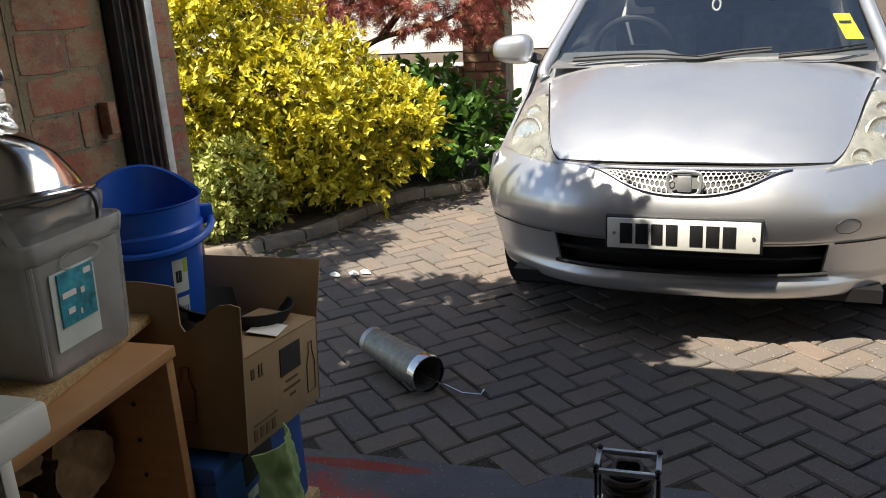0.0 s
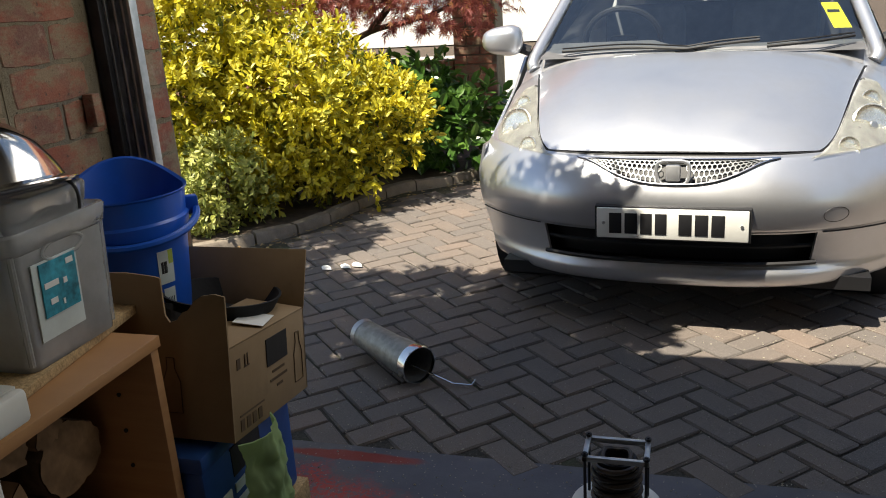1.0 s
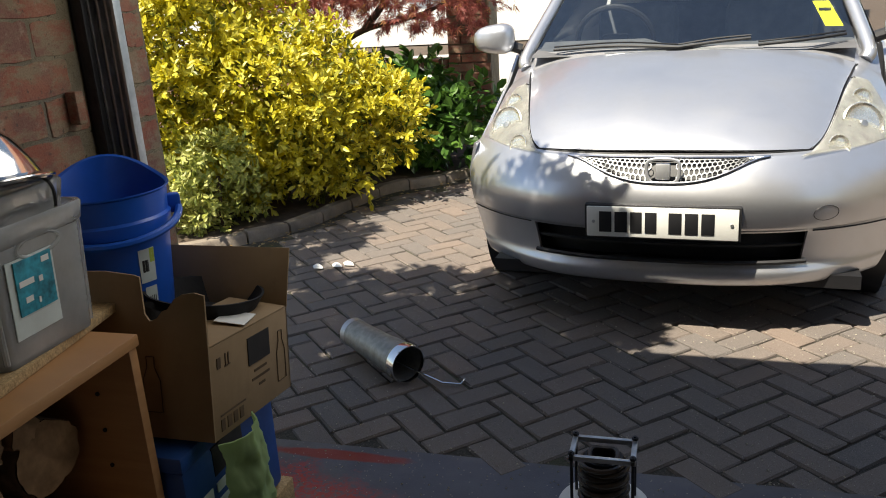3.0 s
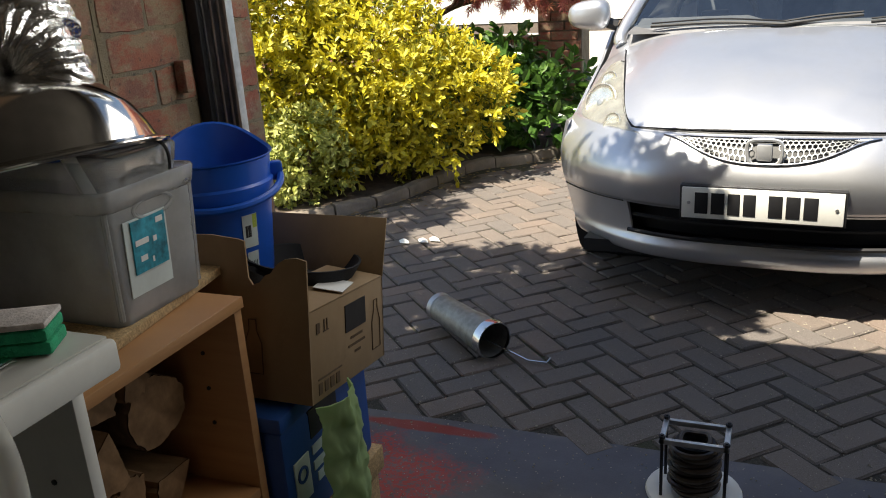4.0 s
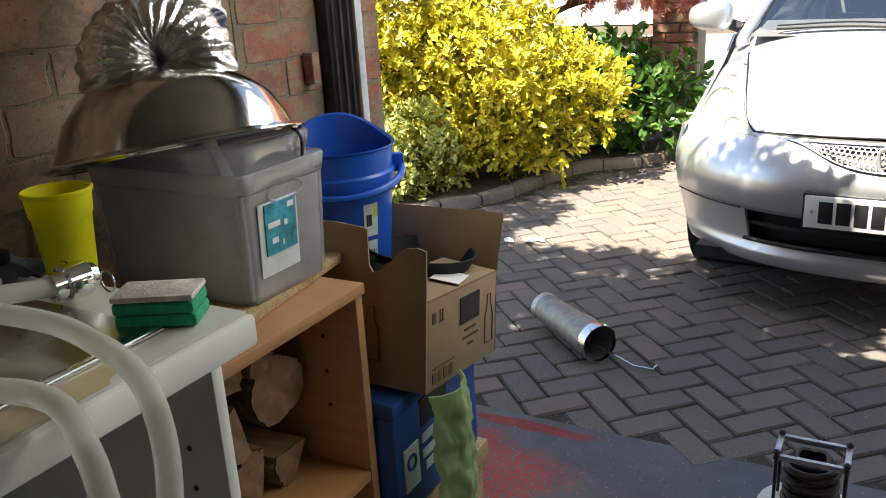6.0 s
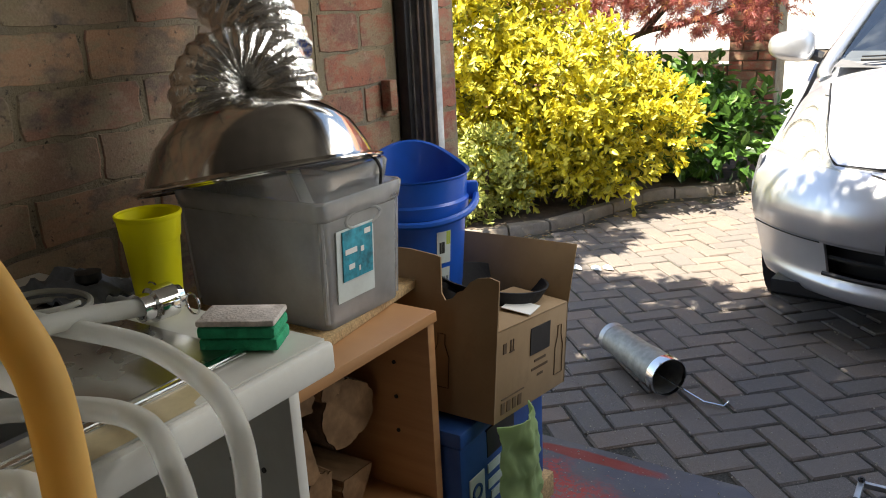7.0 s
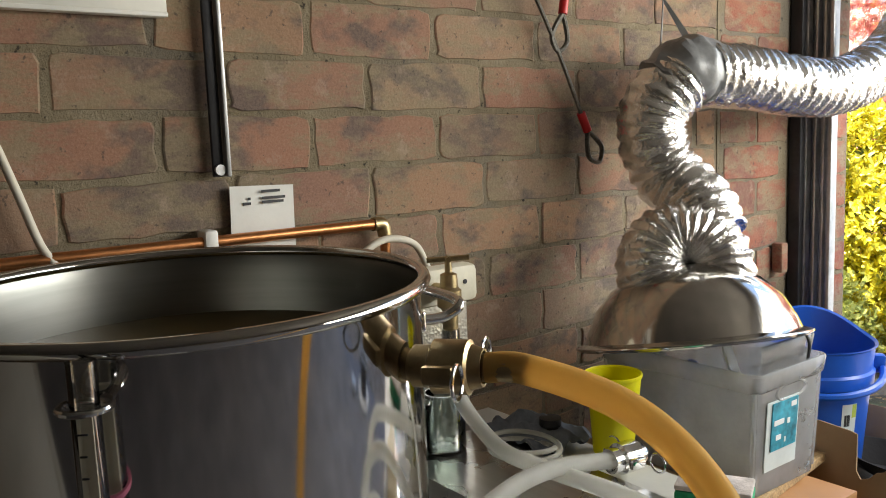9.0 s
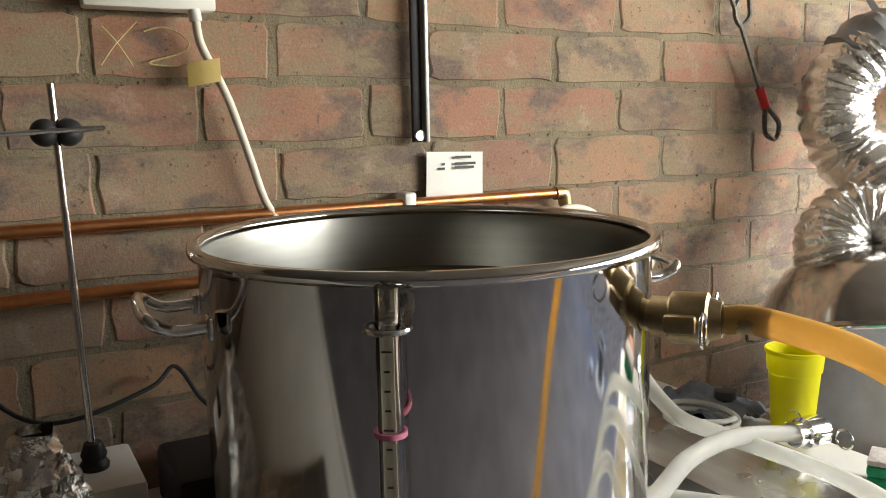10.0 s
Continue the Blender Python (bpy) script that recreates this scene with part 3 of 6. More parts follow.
slab("lintel", (-1.124, 1.803, 2.0), (1.35, 1.912, 2.097), MORTAR, "plain lintel over the garage door opening", "lintel")

# door post and galvanised track of the up-and-over door
post = slab("door_post", (WALL_X, 1.73, 0.0), (-1.147, 1.80, 2.0), STEEL_DARK, "dark painted steel door post", "post", bevel=0.004)
track = thing("door_track", (-1.11, 1.77, 0), "galvanised steel up-and-over door track standing beside the opening", "door track")
for name, a, b in (("flange", (-1.150, 1.748, 0.0), (-1.142, 1.776, 2.0)), ("web", (-1.142, 1.770, 0.0), (-1.086, 1.775, 2.0)), ("lip", (-1.124, 1.750, 0.0), (-1.118, 1.770, 2.0)), ("lip", (-1.106, 1.756, 0.0), (-1.100, 1.770, 2.0)), ("flange", (-1.086, 1.750, 0.0), (-1.078, 1.778, 2.0))):
    part(name, B(a, b, 0.0015), GALV, track)


def boundary():
    """The low front wall, its pier and what lies across the road."""
    w = slab("wall_boundary", (-9.0, 6.915, -0.03), (-1.72, 7.10, 0.62), MORTAR, "low red brick boundary wall along the pavement", "wall")
    p = slab("wall_pier", (-1.705, 6.86, -0.03), (-1.345, 7.16, 1.25), MORTAR, "red brick gate pier at the end of the wall", "pier")
    slab("pier_cap", (-1.74, 6.82, 1.25), (-1.31, 7.2, 1.31), KERB, "stone cap on a brick gate pier", "pier cap", bevel=0.012)
    slab("road", (-60, 7.3, -0.02), (60, 16.0, 0.0), ROAD, "sun-bleached pale road", "road")
    slab("wall_side", (2.6, 2.2, -0.03), (2.8, 9.0, 1.3), MORTAR, "red brick side boundary wall", "wall")
    return w, p


wall_boundary, wall_pier = boundary()

# far house across the road, its windows seen past the maple
house = thing("house", (-7, 19, 0), "pale rendered house across the road", "house")
part("wall", B((-16, 19, 0), (2, 24, 5.6)), RENDERED, house)
roof = bmesh.new()
for q in (((-16.4, 18.6, 5.5), (2.4, 18.6, 5.5), (2.4, 21.5, 8), (-16.4, 21.5, 8)), ((-16.4, 24.4, 5.5), (2.4, 24.4, 5.5), (2.4, 21.5, 8), (-16.4, 21.5, 8))):
    roof.faces.new([roof.verts.new(v) for v in q])
part("roof", thicken(roof, 0.12), BRICK_RED, house)
for x in (-13.6, -9.6, -5.0, -1.2):
    for z in (1.3, 3.9):
        win = part("window", B((x - 0.9, 18.9, z), (x + 0.9, 18.99, z + 1.5), 0.01), WHITE_PLASTIC, house)
        for dx in (-0.45, 0.45):
            # the sky's blue reflection is put into the pane's tint
            part("pane", B((x + dx - 0.38, 18.88, z + 0.1), (x + dx + 0.38, 18.896, z + 1.4)), thin_glass("window_pane", (0.1, 0.25, 0.4), 0.8) if dx < 0 and x == -13.6 and z < 2 else bpy.data.materials["window_pane"], win)
        part("sill", B((x - 1.0, 18.82, z - 0.1), (x + 1.0, 18.98, z - 0.02), 0.01), WHITE_PLASTIC, win)

# planting bed with its kerb
KERB_LINE = smooth_path([(-3.2, 3.3, 0), (-2.62, 3.6, 0), (-2.16, 4.02, 0), (-1.95, 4.33, 0), (-1.84, 4.76, 0), (-1.70, 5.19, 0), (-1.40, 5.45, 0), (-1.22, 5.9, 0), (-1.18, 6.8, 0)], 6)
bed = bmesh.new()
line = [Vector((p.x - 0.05, p.y + 0.05, 0.035)) for p in KERB_LINE]
left = [Vector((-6, 3.3 + 3.6 * i / (len(line) - 1), 0.08)) for i in range(len(line))]
vl, vr = [bed.verts.new(p) for p in left], [bed.verts.new(p) for p in line]
for i in range(len(line) - 1):
    bed.faces.new((vl[i], vl[i + 1], vr[i + 1], vr[i]))
solo("planting_bed", bed, SOIL, "bare brown soil of the planting bed", "soil", kind="structure")


def kerbs():
    k = thing("kerb", (-1.9, 4.5, 0), "weathered stone kerb edging the planting bed", "kerb", kind="structure")
    rng = random.Random(4)
    i = 0
    while i < len(KERB_LINE) - 4:
        pts = KERB_LINE[i:i + 5]
        bm = bmesh.new()
        rings = []
        for j, p in enumerate(pts):
            d = (pts[min(j + 1, 4)] - pts[max(j - 1, 0)]).normalized()
            s = Vector((d.y, -d.x, 0))
            q = p + d * (0.006 if j == 0 else -0.006 if j == 4 else 0)
            h = 0.055 + rng.uniform(-0.006, 0.006)
            rings.append([bm.verts.new(q + s * a + Vector((0, 0, z))) for a, z in ((0.03, -0.03), (0.03, h - 0.015), (0.018, h), (-0.04, h), (-0.05, h - 0.01), (-0.05, -0.03))])
        for a, b in zip(rings, rings[1:]):
            for n in range(5):
                bm.faces.new((a[n], a[n + 1], b[n + 1], b[n]))
        bm.faces.new(rings[0]), bm.faces.new(rings[-1])
        part("kerb_stone", bm, KERB, k)
        i += 4
    return k


kerbs()

# ---------------------------------------------------------------- planting
bush = thing("variegated_bush", (-2.4, 4.7, 0.05), "large yellow variegated evergreen bush in full sun", "bush")
BUSH = [(-2.95, 4.65, 0.92, 0.70, 0.60, 0.60), (-2.25, 4.85, 0.66, 0.56, 0.5, 0.46), (-1.84, 4.95, 0.46, 0.32, 0.32, 0.3), (-2.75, 5.0, 1.25, 0.46, 0.46, 0.32), (-3.7, 4.5, 1.0, 0.65, 0.65, 0.65), (-2.3, 4.75, 0.32, 0.46, 0.34, 0.28), (-2.8, 4.5, 0.4, 0.45, 0.4, 0.36), (-1.97, 4.87, 0.28, 0.28, 0.27, 0.23)]
# inner leaves carry the bush's own shade in their colour
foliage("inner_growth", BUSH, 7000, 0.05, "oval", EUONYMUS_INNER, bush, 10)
foliage("crown", puffs(BUSH, 300, 0.13, 3), 46000, 0.05, "oval", EUONYMUS, bush, 11, sprig=7)
for i, (x, y) in enumerate(((-2.9, 4.7), (-2.3, 4.85), (-1.95, 4.95), (-2.7, 5.0))):
    part("stem", T([(x, y, 0.05), (x + 0.05, y, 0.4), (x + 0.12 * (-1) ** i, y - 0.1, 0.9)], lambda t: 0.025 * (1 - 0.7 * t), 7, smooth=5), BARK, bush)
low = thing("small_bush", (-2.32, 4.1, 0.05), "small pale-edged green bush at the kerb", "bush")
foliage("crown", puffs([(-2.36, 4.12, 0.26, 0.22, 0.2, 0.26), (-2.6, 4.1, 0.22, 0.2, 0.2, 0.2)], 34, 0.075, 5), 3600, 0.042, "oval", EUONYMUS_GREEN, low, 12)
part("stem", T([(-2.36, 4.12, 0.05), (-2.34, 4.12, 0.35)], 0.012, 6), BARK, low)
laurel = thing("laurel_shrub", (-1.6, 5.75, 0.05), "dark green broad-leaved shrub beside the wall", "shrub")
foliage("crown", [(-1.78, 5.75, 0.36, 0.32, 0.34, 0.34), (-1.42, 5.75, 0.26, 0.24, 0.28, 0.26), (-2.1, 5.9, 0.42, 0.38, 0.33, 0.3), (-1.66, 5.8, 0.62, 0.2, 0.2, 0.16), (-1.30, 5.9, 0.42, 0.16, 0.2, 0.14)], 2600, 0.105, "oval", LAUREL, laurel, 13, flop=0.7)
for x in (-1.8, -1.5, -2.1):
    part("stem", T([(x, 5.8, 0.05), (x + 0.05, 5.75, 0.5)], 0.012, 6), BARK, laurel)
maple = thing("japanese_maple", (-2.55, 6.1, 0.05), "purple-red Japanese maple with sunlit leaves", "tree")
part("trunk", T([(-2.55, 6.1, 0.0), (-2.5, 6.1, 0.5), (-2.46, 6.08, 0.9)], lambda t: 0.06 - 0.02 * t, 9, smooth=5), BARK, maple)
for pts in ([(-2.46, 6.08, 0.85), (-2.1, 6.0, 1.02), (-1.6, 5.9, 1.12), (-1.2, 5.9, 1.3)], [(-2.46, 6.08, 0.85), (-2.3, 6.0, 1.3), (-2.0, 6.1, 1.8)], [(-2.48, 6.08, 0.8), (-2.8, 6.1, 1.3), (-2.9, 6.0, 1.9)], [(-2.1, 6.0, 1.02), (-1.8, 6.15, 1.4), (-1.5, 6.2, 1.8)]):
    part("limb", T(pts, lambda t: 0.03 * (1 - 0.75 * t), 7, smooth=6), BARK, maple)
foliage("crown", [(-1.55, 5.95, 1.35, 0.62, 0.55, 0.38), (-2.35, 6.0, 1.55, 0.7, 0.6, 0.42), (-2.9, 6.1, 1.4, 0.5, 0.5, 0.32), (-1.8, 6.1, 2.0, 0.9, 0.7, 0.42), (-1.0, 6.1, 1.75, 0.5, 0.5, 0.4), (-2.7, 6.2, 2.3, 0.8, 0.6, 0.4)], 21000, 0.062, "palm", MAPLE, maple, 14, flop=0.9)
hedge = thing("hedge", (2.1, 5.4, 0), "dark green clipped hedge beside the drive", "hedge")
foliage("crown", [(2.1, 5.2, 0.4, 0.4, 0.9, 0.45)], 3500, 0.05, "oval", HEDGE, hedge, 15)
part("stem", T([(2.1, 5.3, -0.02), (2.1, 5.3, 0.4)], 0.02, 6), BARK, hedge)
# out-of-view tree, its crown lobes placed to throw dappled shade on drive and car
over = thing("unseen_shade_tree", (-3.2, 1.6, 0), "unseen leafy tree added beside the garage to dapple the drive", "tree")
part("trunk", T([(-3.4, 1.4, -0.02), (-3.3, 1.5, 1.5), (-2.6, 1.9, 2.6), (-1.6, 2.0, 2.9)], lambda t: 0.1 - 0.08 * t, 9, smooth=5), BARK, over)
foliage("crown", [(-1.8, 2.0, 2.9, 0.5, 0.36, 0.3), (-1.25, 1.8, 2.9, 0.42, 0.3, 0.25), (-2.5, 1.9, 2.8, 0.45, 0.45, 0.3), (-2.72, 2.80, 2.9, 0.27, 0.46, 0.22), (-1.5, 1.75, 2.95, 0.6, 0.28, 0.2), (-2.1, 1.62, 2.9, 0.42, 0.3, 0.22)], 12500, 0.08, "oval", HEDGE, over, 16)


# ---------------------------------------------------------------- the parked car
def build_car():
    car = thing("car", (0, 0, 0), "silver five-door hatchback parked nose-in on the drive", "car")
    # front skin rows: how far back, height, half width, corner sweep, corner drop
    ST = [(0.14, 0.185, 0.70, 0.26, 0.0), (0.075, 0.20, 0.74, 0.30, 0.0), (0.055, 0.245, 0.765, 0.32, 0.0), (0.07, 0.29, 0.785, 0.33, 0.0), (0.05, 0.40, 0.81, 0.34, 0.0), (0.025, 0.43, 0.815, 0.35, 0.0), (0.004, 0.51, 0.82, 0.36, 0.0), (0.02, 0.575, 0.815, 0.38, -0.02), (0.075, 0.66, 0.80, 0.40, -0.01), (0.10, 0.678, 0.795, 0.40, 0.0), (0.16, 0.722, 0.79, 0.38, 0.02), (0.3, 0.80, 0.785, 0.33, 0.07), (0.5, 0.878, 0.785, 0.24, 0.11), (0.68, 0.928, 0.785, 0.17, 0.12), (0.83, 0.96, 0.78, 0.12, 0.12)]

    def skin(s, v, lift=0.0):
        """A place on the front skin: s across (-1..1), v the row (may be between two)."""
        i = max(0, min(len(ST) - 2, int(v)))
        f = v - i
        p = ST[max(0, i - 1)], ST[i], ST[i + 1], ST[min(len(ST) - 1, i + 2)]
        y, z, w, sw, dr = [b + 0.5 * f * ((c - a) + f * (2 * a - 5 * b + 4 * c - d + f * (3 * (b - c) + d - a))) for a, b, c, d in zip(*p)]
        k = abs(s)
        return Vector((s * w, y + sw * k**3.0 - lift, z - dr * k**4 + (lift * 0.6 if v > 9 else 0)))

    V = len(ST) - 1
    bump = bmesh.new()
    grid(bump, lambda u, v: skin(u * 2 - 1, v * 9.0), 80, 72, lambda u, v: not (abs(u * 2 - 1) < 0.60 and 3.05 < v * 9 < 4.1) and not (abs(u * 2 - 1) < 0.44 and 8.55 - 1.35 * (1 - (abs(u * 2 - 1) / 0.44) ** 2.4) < v * 9 < 8.62))
    bumper = part("bumper", thicken(bump, 0.012), CARPAINT, car)
    bon = bmesh.new()
    grid(bon, lambda u, v: skin((u * 2 - 1) * (0.60 + 0.27 * v ** 0.8), 9.12 + v * (V - 9.12), 0.004) + Vector((0, 0, 0.012 * (1 - abs(u * 2 - 1) ** 2))), 36, 26)
    part("bonnet", thicken(bon, 0.01), CARPAINT, car)
    for sg in (-1, 1):
        wings = bmesh.new()
        grid(wings, lambda u, v: skin(sg * ((0.612 + 0.268 * v ** 0.8) * (1 - u) + u), 9.0 + v * (V - 9.0)), 8, 26)
        part("wing", thicken(wings, 0.008), CARPAINT, car)
    # grille with its honeycomb
    def gril(u, v, lift):
        q = u * 2 - 1
        return skin(q * 0.44, 8.55 - 0.1 * q * q - (1 - v) * 1.35 * max(0.0, 1 - abs(q) ** 2.4), lift)
    part("grille_backing", grid(bmesh.new(), lambda u, v: gril(u, v, -0.03), 20, 4), INK, bumper)
    halves = [bmesh.new(), bmesh.new()]
    for r in range(6):
        for c in range(40):
            u, v = (c + 0.5 * (r % 2) + 0.5) / 41, (r + 0.5) / 6
            if abs(u - 0.5) < 0.07 or abs(u - 0.5) > 0.47 or (r % 2 and 1 - abs(u * 2 - 1) ** 2.4 < 0.4):
                continue
            hc = halves[u > 0.5]
            a6 = [math.pi / 3 * k + math.pi / 6 for k in range(6)]
            a, b = [[hc.verts.new(gril(u + 0.0143 * k * math.cos(q), v + 0.112 * k * math.sin(q) * (1 if 1 - abs(u * 2 - 1) ** 2.4 > 0.4 else 1.9), 0.002)) for q in a6] for k in (1.0, 0.8)]
            for k in range(6):
                hc.faces.new((a[k], a[(k + 1) % 6], b[(k + 1) % 6], b[k]))
    for hc in halves:
        part("grille_mesh", thicken(hc, 0.003), GRILLE_METAL, bumper, "silver honeycomb grille mesh")
    rim = [gril(u / 20, 0, 0.006) for u in range(21)] + [gril(1 - u / 20, 1, 0.006) for u in range(21)]
    part("grille_surround", T(rim, 0.0045, 6, closed=True), CHROME, bumper, "chrome grille surround")
    c = skin(0, 7.62, 0.022)
    badge = bmesh.new()
    ring = [c + Vector((0.056 * math.copysign(abs(math.cos(a)) ** 0.6, math.cos(a)) * (1 + 0.12 * math.sin(a)), -0.004, 0.045 * math.copysign(abs(math.sin(a)) ** 0.6, math.sin(a)))) for a in [2 * math.pi * k / 28 for k in range(28)]]
    tube(badge, ring, 0.0065, 6, closed=True)
    part("badge", badge, SILVER_TRIM, car, "plain chrome badge ring")
    part("badge_shape", B(c + Vector((-0.026, -0.008, -0.030)), c + Vector((0.026, 0.012, 0.030)), 0.008), SILVER_TRIM, car)
    # lower intake
    part("intake_recess", grid(bmesh.new(), lambda u, v: skin((u * 2 - 1) * 0.64, 2.95 + v * 1.25, -0.07), 20, 4), INK, bumper)
    part("intake_bar", T([skin((u / 20 * 2 - 1) * 0.6, 3.55, -0.02) for u in range(21)], 0.008, 6), BLACK_PLASTIC, bumper)
    part("splitter", T([skin((u / 20 * 2 - 1) * 0.62, 3.0, 0.004) for u in range(21)], 0.009, 6), BLACK_PLASTIC, bumper)
    part("shut_line", T([skin((u / 30 * 2 - 1) * 0.60, 9.06, 0.0) for u in range(31)], 0.0035, 5), INK, bumper)
    for sg in (-1, 1):
        part("shut_line", T([skin(sg * (0.606 + 0.272 * (k / 20) ** 0.8), 9.05 + (V - 9.05) * k / 20, 0.001) for k in range(21)], 0.003, 5), INK, car)
        # crease drawn as a black line, its shade put into the colour
        part("bumper_crease_shade", T([skin(sg * (0.62 + 0.38 * k / 10), 4.15 - 0.15 * k / 10, 0.001) for k in range(11)], 0.003, 5), INK, bumper)
    part("towing_cover", T([skin(0.66 + 0.05 * math.cos(a), 5.6 + 0.32 * math.sin(a), 0.0) for a in [2 * math.pi * k / 24 for k in range(24)]], 0.0015, 4, closed=True), INK, bumper)
    # number plate with plain bars in place of its letters
    plate = part("number_plate", B((-0.26, -0.022, 0.402), (0.26, -0.012, 0.513), 0.003), PLATE_WHITE, car, "white number plate with black border")
    holder = bmesh.new()
    box(holder, (-0.268, -0.014, 0.396), (0.268, 0.03, 0.519), 0.003)
    part("plate_holder", holder, BLACK_PLASTIC, car)
    x = -0.215
    for w in (0.044, 0.044, 0.04, 0.04, -0.03, 0.044, 0.044, 0.044):
        if w < 0:
            x += -w
            continue
        part("letter_bar", B((x, -0.0245, 0.420), (x + w, -0.0215, 0.496), 0.001), INK, plate)
        x += w + 0.011
    for sx in (-0.235, 0.238):
        part("screw", L([(0, 0), (0.006, 0), (0.006, 0.003), (0, 0.003)], m=Matrix.Translation((sx, -0.022, 0.458)) @ Matrix.Rotation(radians(90), 4, "X"), seg=10), GALV, plate)
    # headlamps
    for sg in (-1, 1):
        def lamp(u, v, lift):
            s0 = 0.56 + 0.27 * v
            s1 = 0.93 + 0.06 * math.sin(v * math.pi) - 0.03 * v
            top = 8.1 + v * 4.6
            bend = (1 - v) * 0.9 * u
            return skin(sg * (s0 + (s1 - s0) * u), top + bend * (1 if v < 0.5 else 1), lift) + Vector((sg * (lift * 0.5), 0, 0))
        hl = part("headlamp", grid(bmesh.new(), lambda u, v: lamp(u, v, 0.010), 12, 16), LENS, car, "yellowed clear headlamp")
        part("reflector", grid(bmesh.new(), lambda u, v: lamp(u, v, 0.003), 12, 16), HEADLAMP_IN, hl)
        for u, v, r, m in ((0.55, 0.42, 0.078, LAMP_BOWL), (0.35, 0.14, 0.04, LAMP_BOWL), (0.5, 0.72, 0.04, LAMP_BOWL)):
            q = lamp(u, v, 0.006)
            nrm = Vector((sg * 0.45, -0.8, 0.35)).normalized()
            part("bulb_bowl", L([(r * 1.06, 0.0), (r, 0.004), (r * 0.96, 0.0), (r * 0.8, -0.003), (r * 0.45, -0.005), (0, -0.004)], m=Matrix.Translation(q) @ nrm.to_track_quat("Z", "Y").to_matrix().to_4x4(), seg=24), m, hl)
        q = lamp(0.55, 0.42, 0.012)
        part("bulb_cap", L([(0.017, -0.004), (0.013, 0.002), (0, 0.004)], m=Matrix.Translation(q) @ Vector((sg * 0.45, -0.8, 0.35)).to_track_quat("Z", "Y").to_matrix().to_4x4(), seg=16), GALV, hl)
    # cowl, scuttle, windscreen
    def screen(u, v):
        s = u * 2 - 1
        w = 0.69 - 0.13 * v
        return Vector((s * w, 0.86 + 0.80 * v + 0.16 * s * s * (1 - 0.4 * v), 0.975 + 0.45 * v - 0.02 * s * s))
    part("windscreen", grid(bmesh.new(), screen, 16, 10), WINDSCREEN, car, "clear windscreen reflecting the garage").visible_shadow = False
    part("scuttle", grid(bmesh.new(), lambda u, v: skin((u * 2 - 1) * 0.86, V, 0) * (1 - v) + screen(u, 0.02) * v + Vector((0, 0, 0.004 - 0.012 * math.sin(v * math.pi))), 20, 5), GREY_PLASTIC, car)
    for x0 in (-0.33, 0.06):
        part("vent_grille", B((x0, 0.835, 0.970), (x0 + 0.26, 0.875, 0.976), 0.002), GALV, car)
    for a, b, cc in (((-0.02, 0.86, 0.985), (-0.28, 0.885, 0.998), (-0.58, 0.95, 0.985)), ((0.30, 0.865, 0.985), (0.48, 0.90, 0.995), (0.64, 1.0, 1.005)), ((-0.02, 0.86, 0.985), (0.12, 0.88, 1.0), (0.27, 0.9, 1.01))):
        wp = part("wiper", T([a, b, cc], 0.007, 6, smooth=5), BLACK_PLASTIC, car)
        part("blade", T([Vector(a) + Vector((0, 0.012, 0.012)), Vector(b) + Vector((0, 0.014, 0.014)), Vector(cc) + Vector((0, 0.012, 0.012))], 0.004, 5, smooth=5), INK, wp)
    # pillars, roof, sides
    for sg in (-1, 1):
        part("pillar", T([Vector((sg * 0.72, 0.99, 0.90)), screen(0.5 + sg * 0.53, 0.0), screen(0.5 + sg * 0.53, 0.5), screen(0.5 + sg * 0.53, 1.0)], 0.03, 10, smooth=5), CARPAINT, car)
        part("wing_top", thicken(grid(bmesh.new(), lambda u, v: skin(sg * (0.84 + 0.16 * u), V) * (1 - v) + Vector((sg * (0.69 + 0.085 * u), 1.16, 0.985 - 0.03 * u)) * v, 6, 6), 0.008), CARPAINT, car)
        side = bmesh.new()
        def flank(u, v):
            y = 0.40 + 3.35 * u
            top = 0.66 + 0.18 * max(0, min(1, (y - 0.5) / 0.45)) + 0.115 * max(0, min(1, (y - 0.95) / 0.2))
            z = 0.20 + (top - 0.20) * v
            end = max(0, (u - 0.9) / 0.1)
            return Vector((sg * (0.70 + 0.135 * math.sin(min(1, v * 1.25 + 0.1) * math.pi * 0.5) - 0.05 * max(0, v - 0.75) * 2 - 0.1 * end * end), y, z))
        def arch(u, v):
            y, z = 0.40 + 3.35 * u, 0.20 + 0.76 * v
            return min(math.hypot(y - 0.80, z - 0.29), math.hypot(y - 3.25, z - 0.29)) > 0.325
        grid(side, flank, 90, 22, arch)
        part("side_panel", thicken(side, 0.012), CARPAINT, car)
        win = bmesh.new()
        grid(win, lambda u, v: Vector((sg * (0.775 - 0.16 * v), (1.05 + 0.75 * v) * (1 - u) + (3.5 - 0.25 * v) * u, 0.955 + 0.46 * v)), 6, 4)
        part("side_window", win, WINDSCREEN, car)
        # mirror
        mir = bmesh.new()
        bmesh.ops.create_uvsphere(mir, u_segments=20, v_segments=12, radius=1)
        for v in mir.verts:
            v.co = Vector([math.copysign(abs(q) ** 0.7, q) for q in v.co])
            v.co.z *= 1 + 0.18 * v.co.x * -sg
        bmesh.ops.scale(mir, vec=(0.098, 0.065, 0.068), verts=mir.verts)
        bmesh.ops.translate(mir, vec=(sg * 0.885, 1.03, 1.04), verts=mir.verts)
        mo = part("door_mirror", mir, CARPAINT, car)
        part("mirror_arm", T([(sg * 0.76, 1.06, 0.985), (sg * 0.83, 1.05, 1.01)], 0.025, 8), BLACK_PLASTIC, mo)
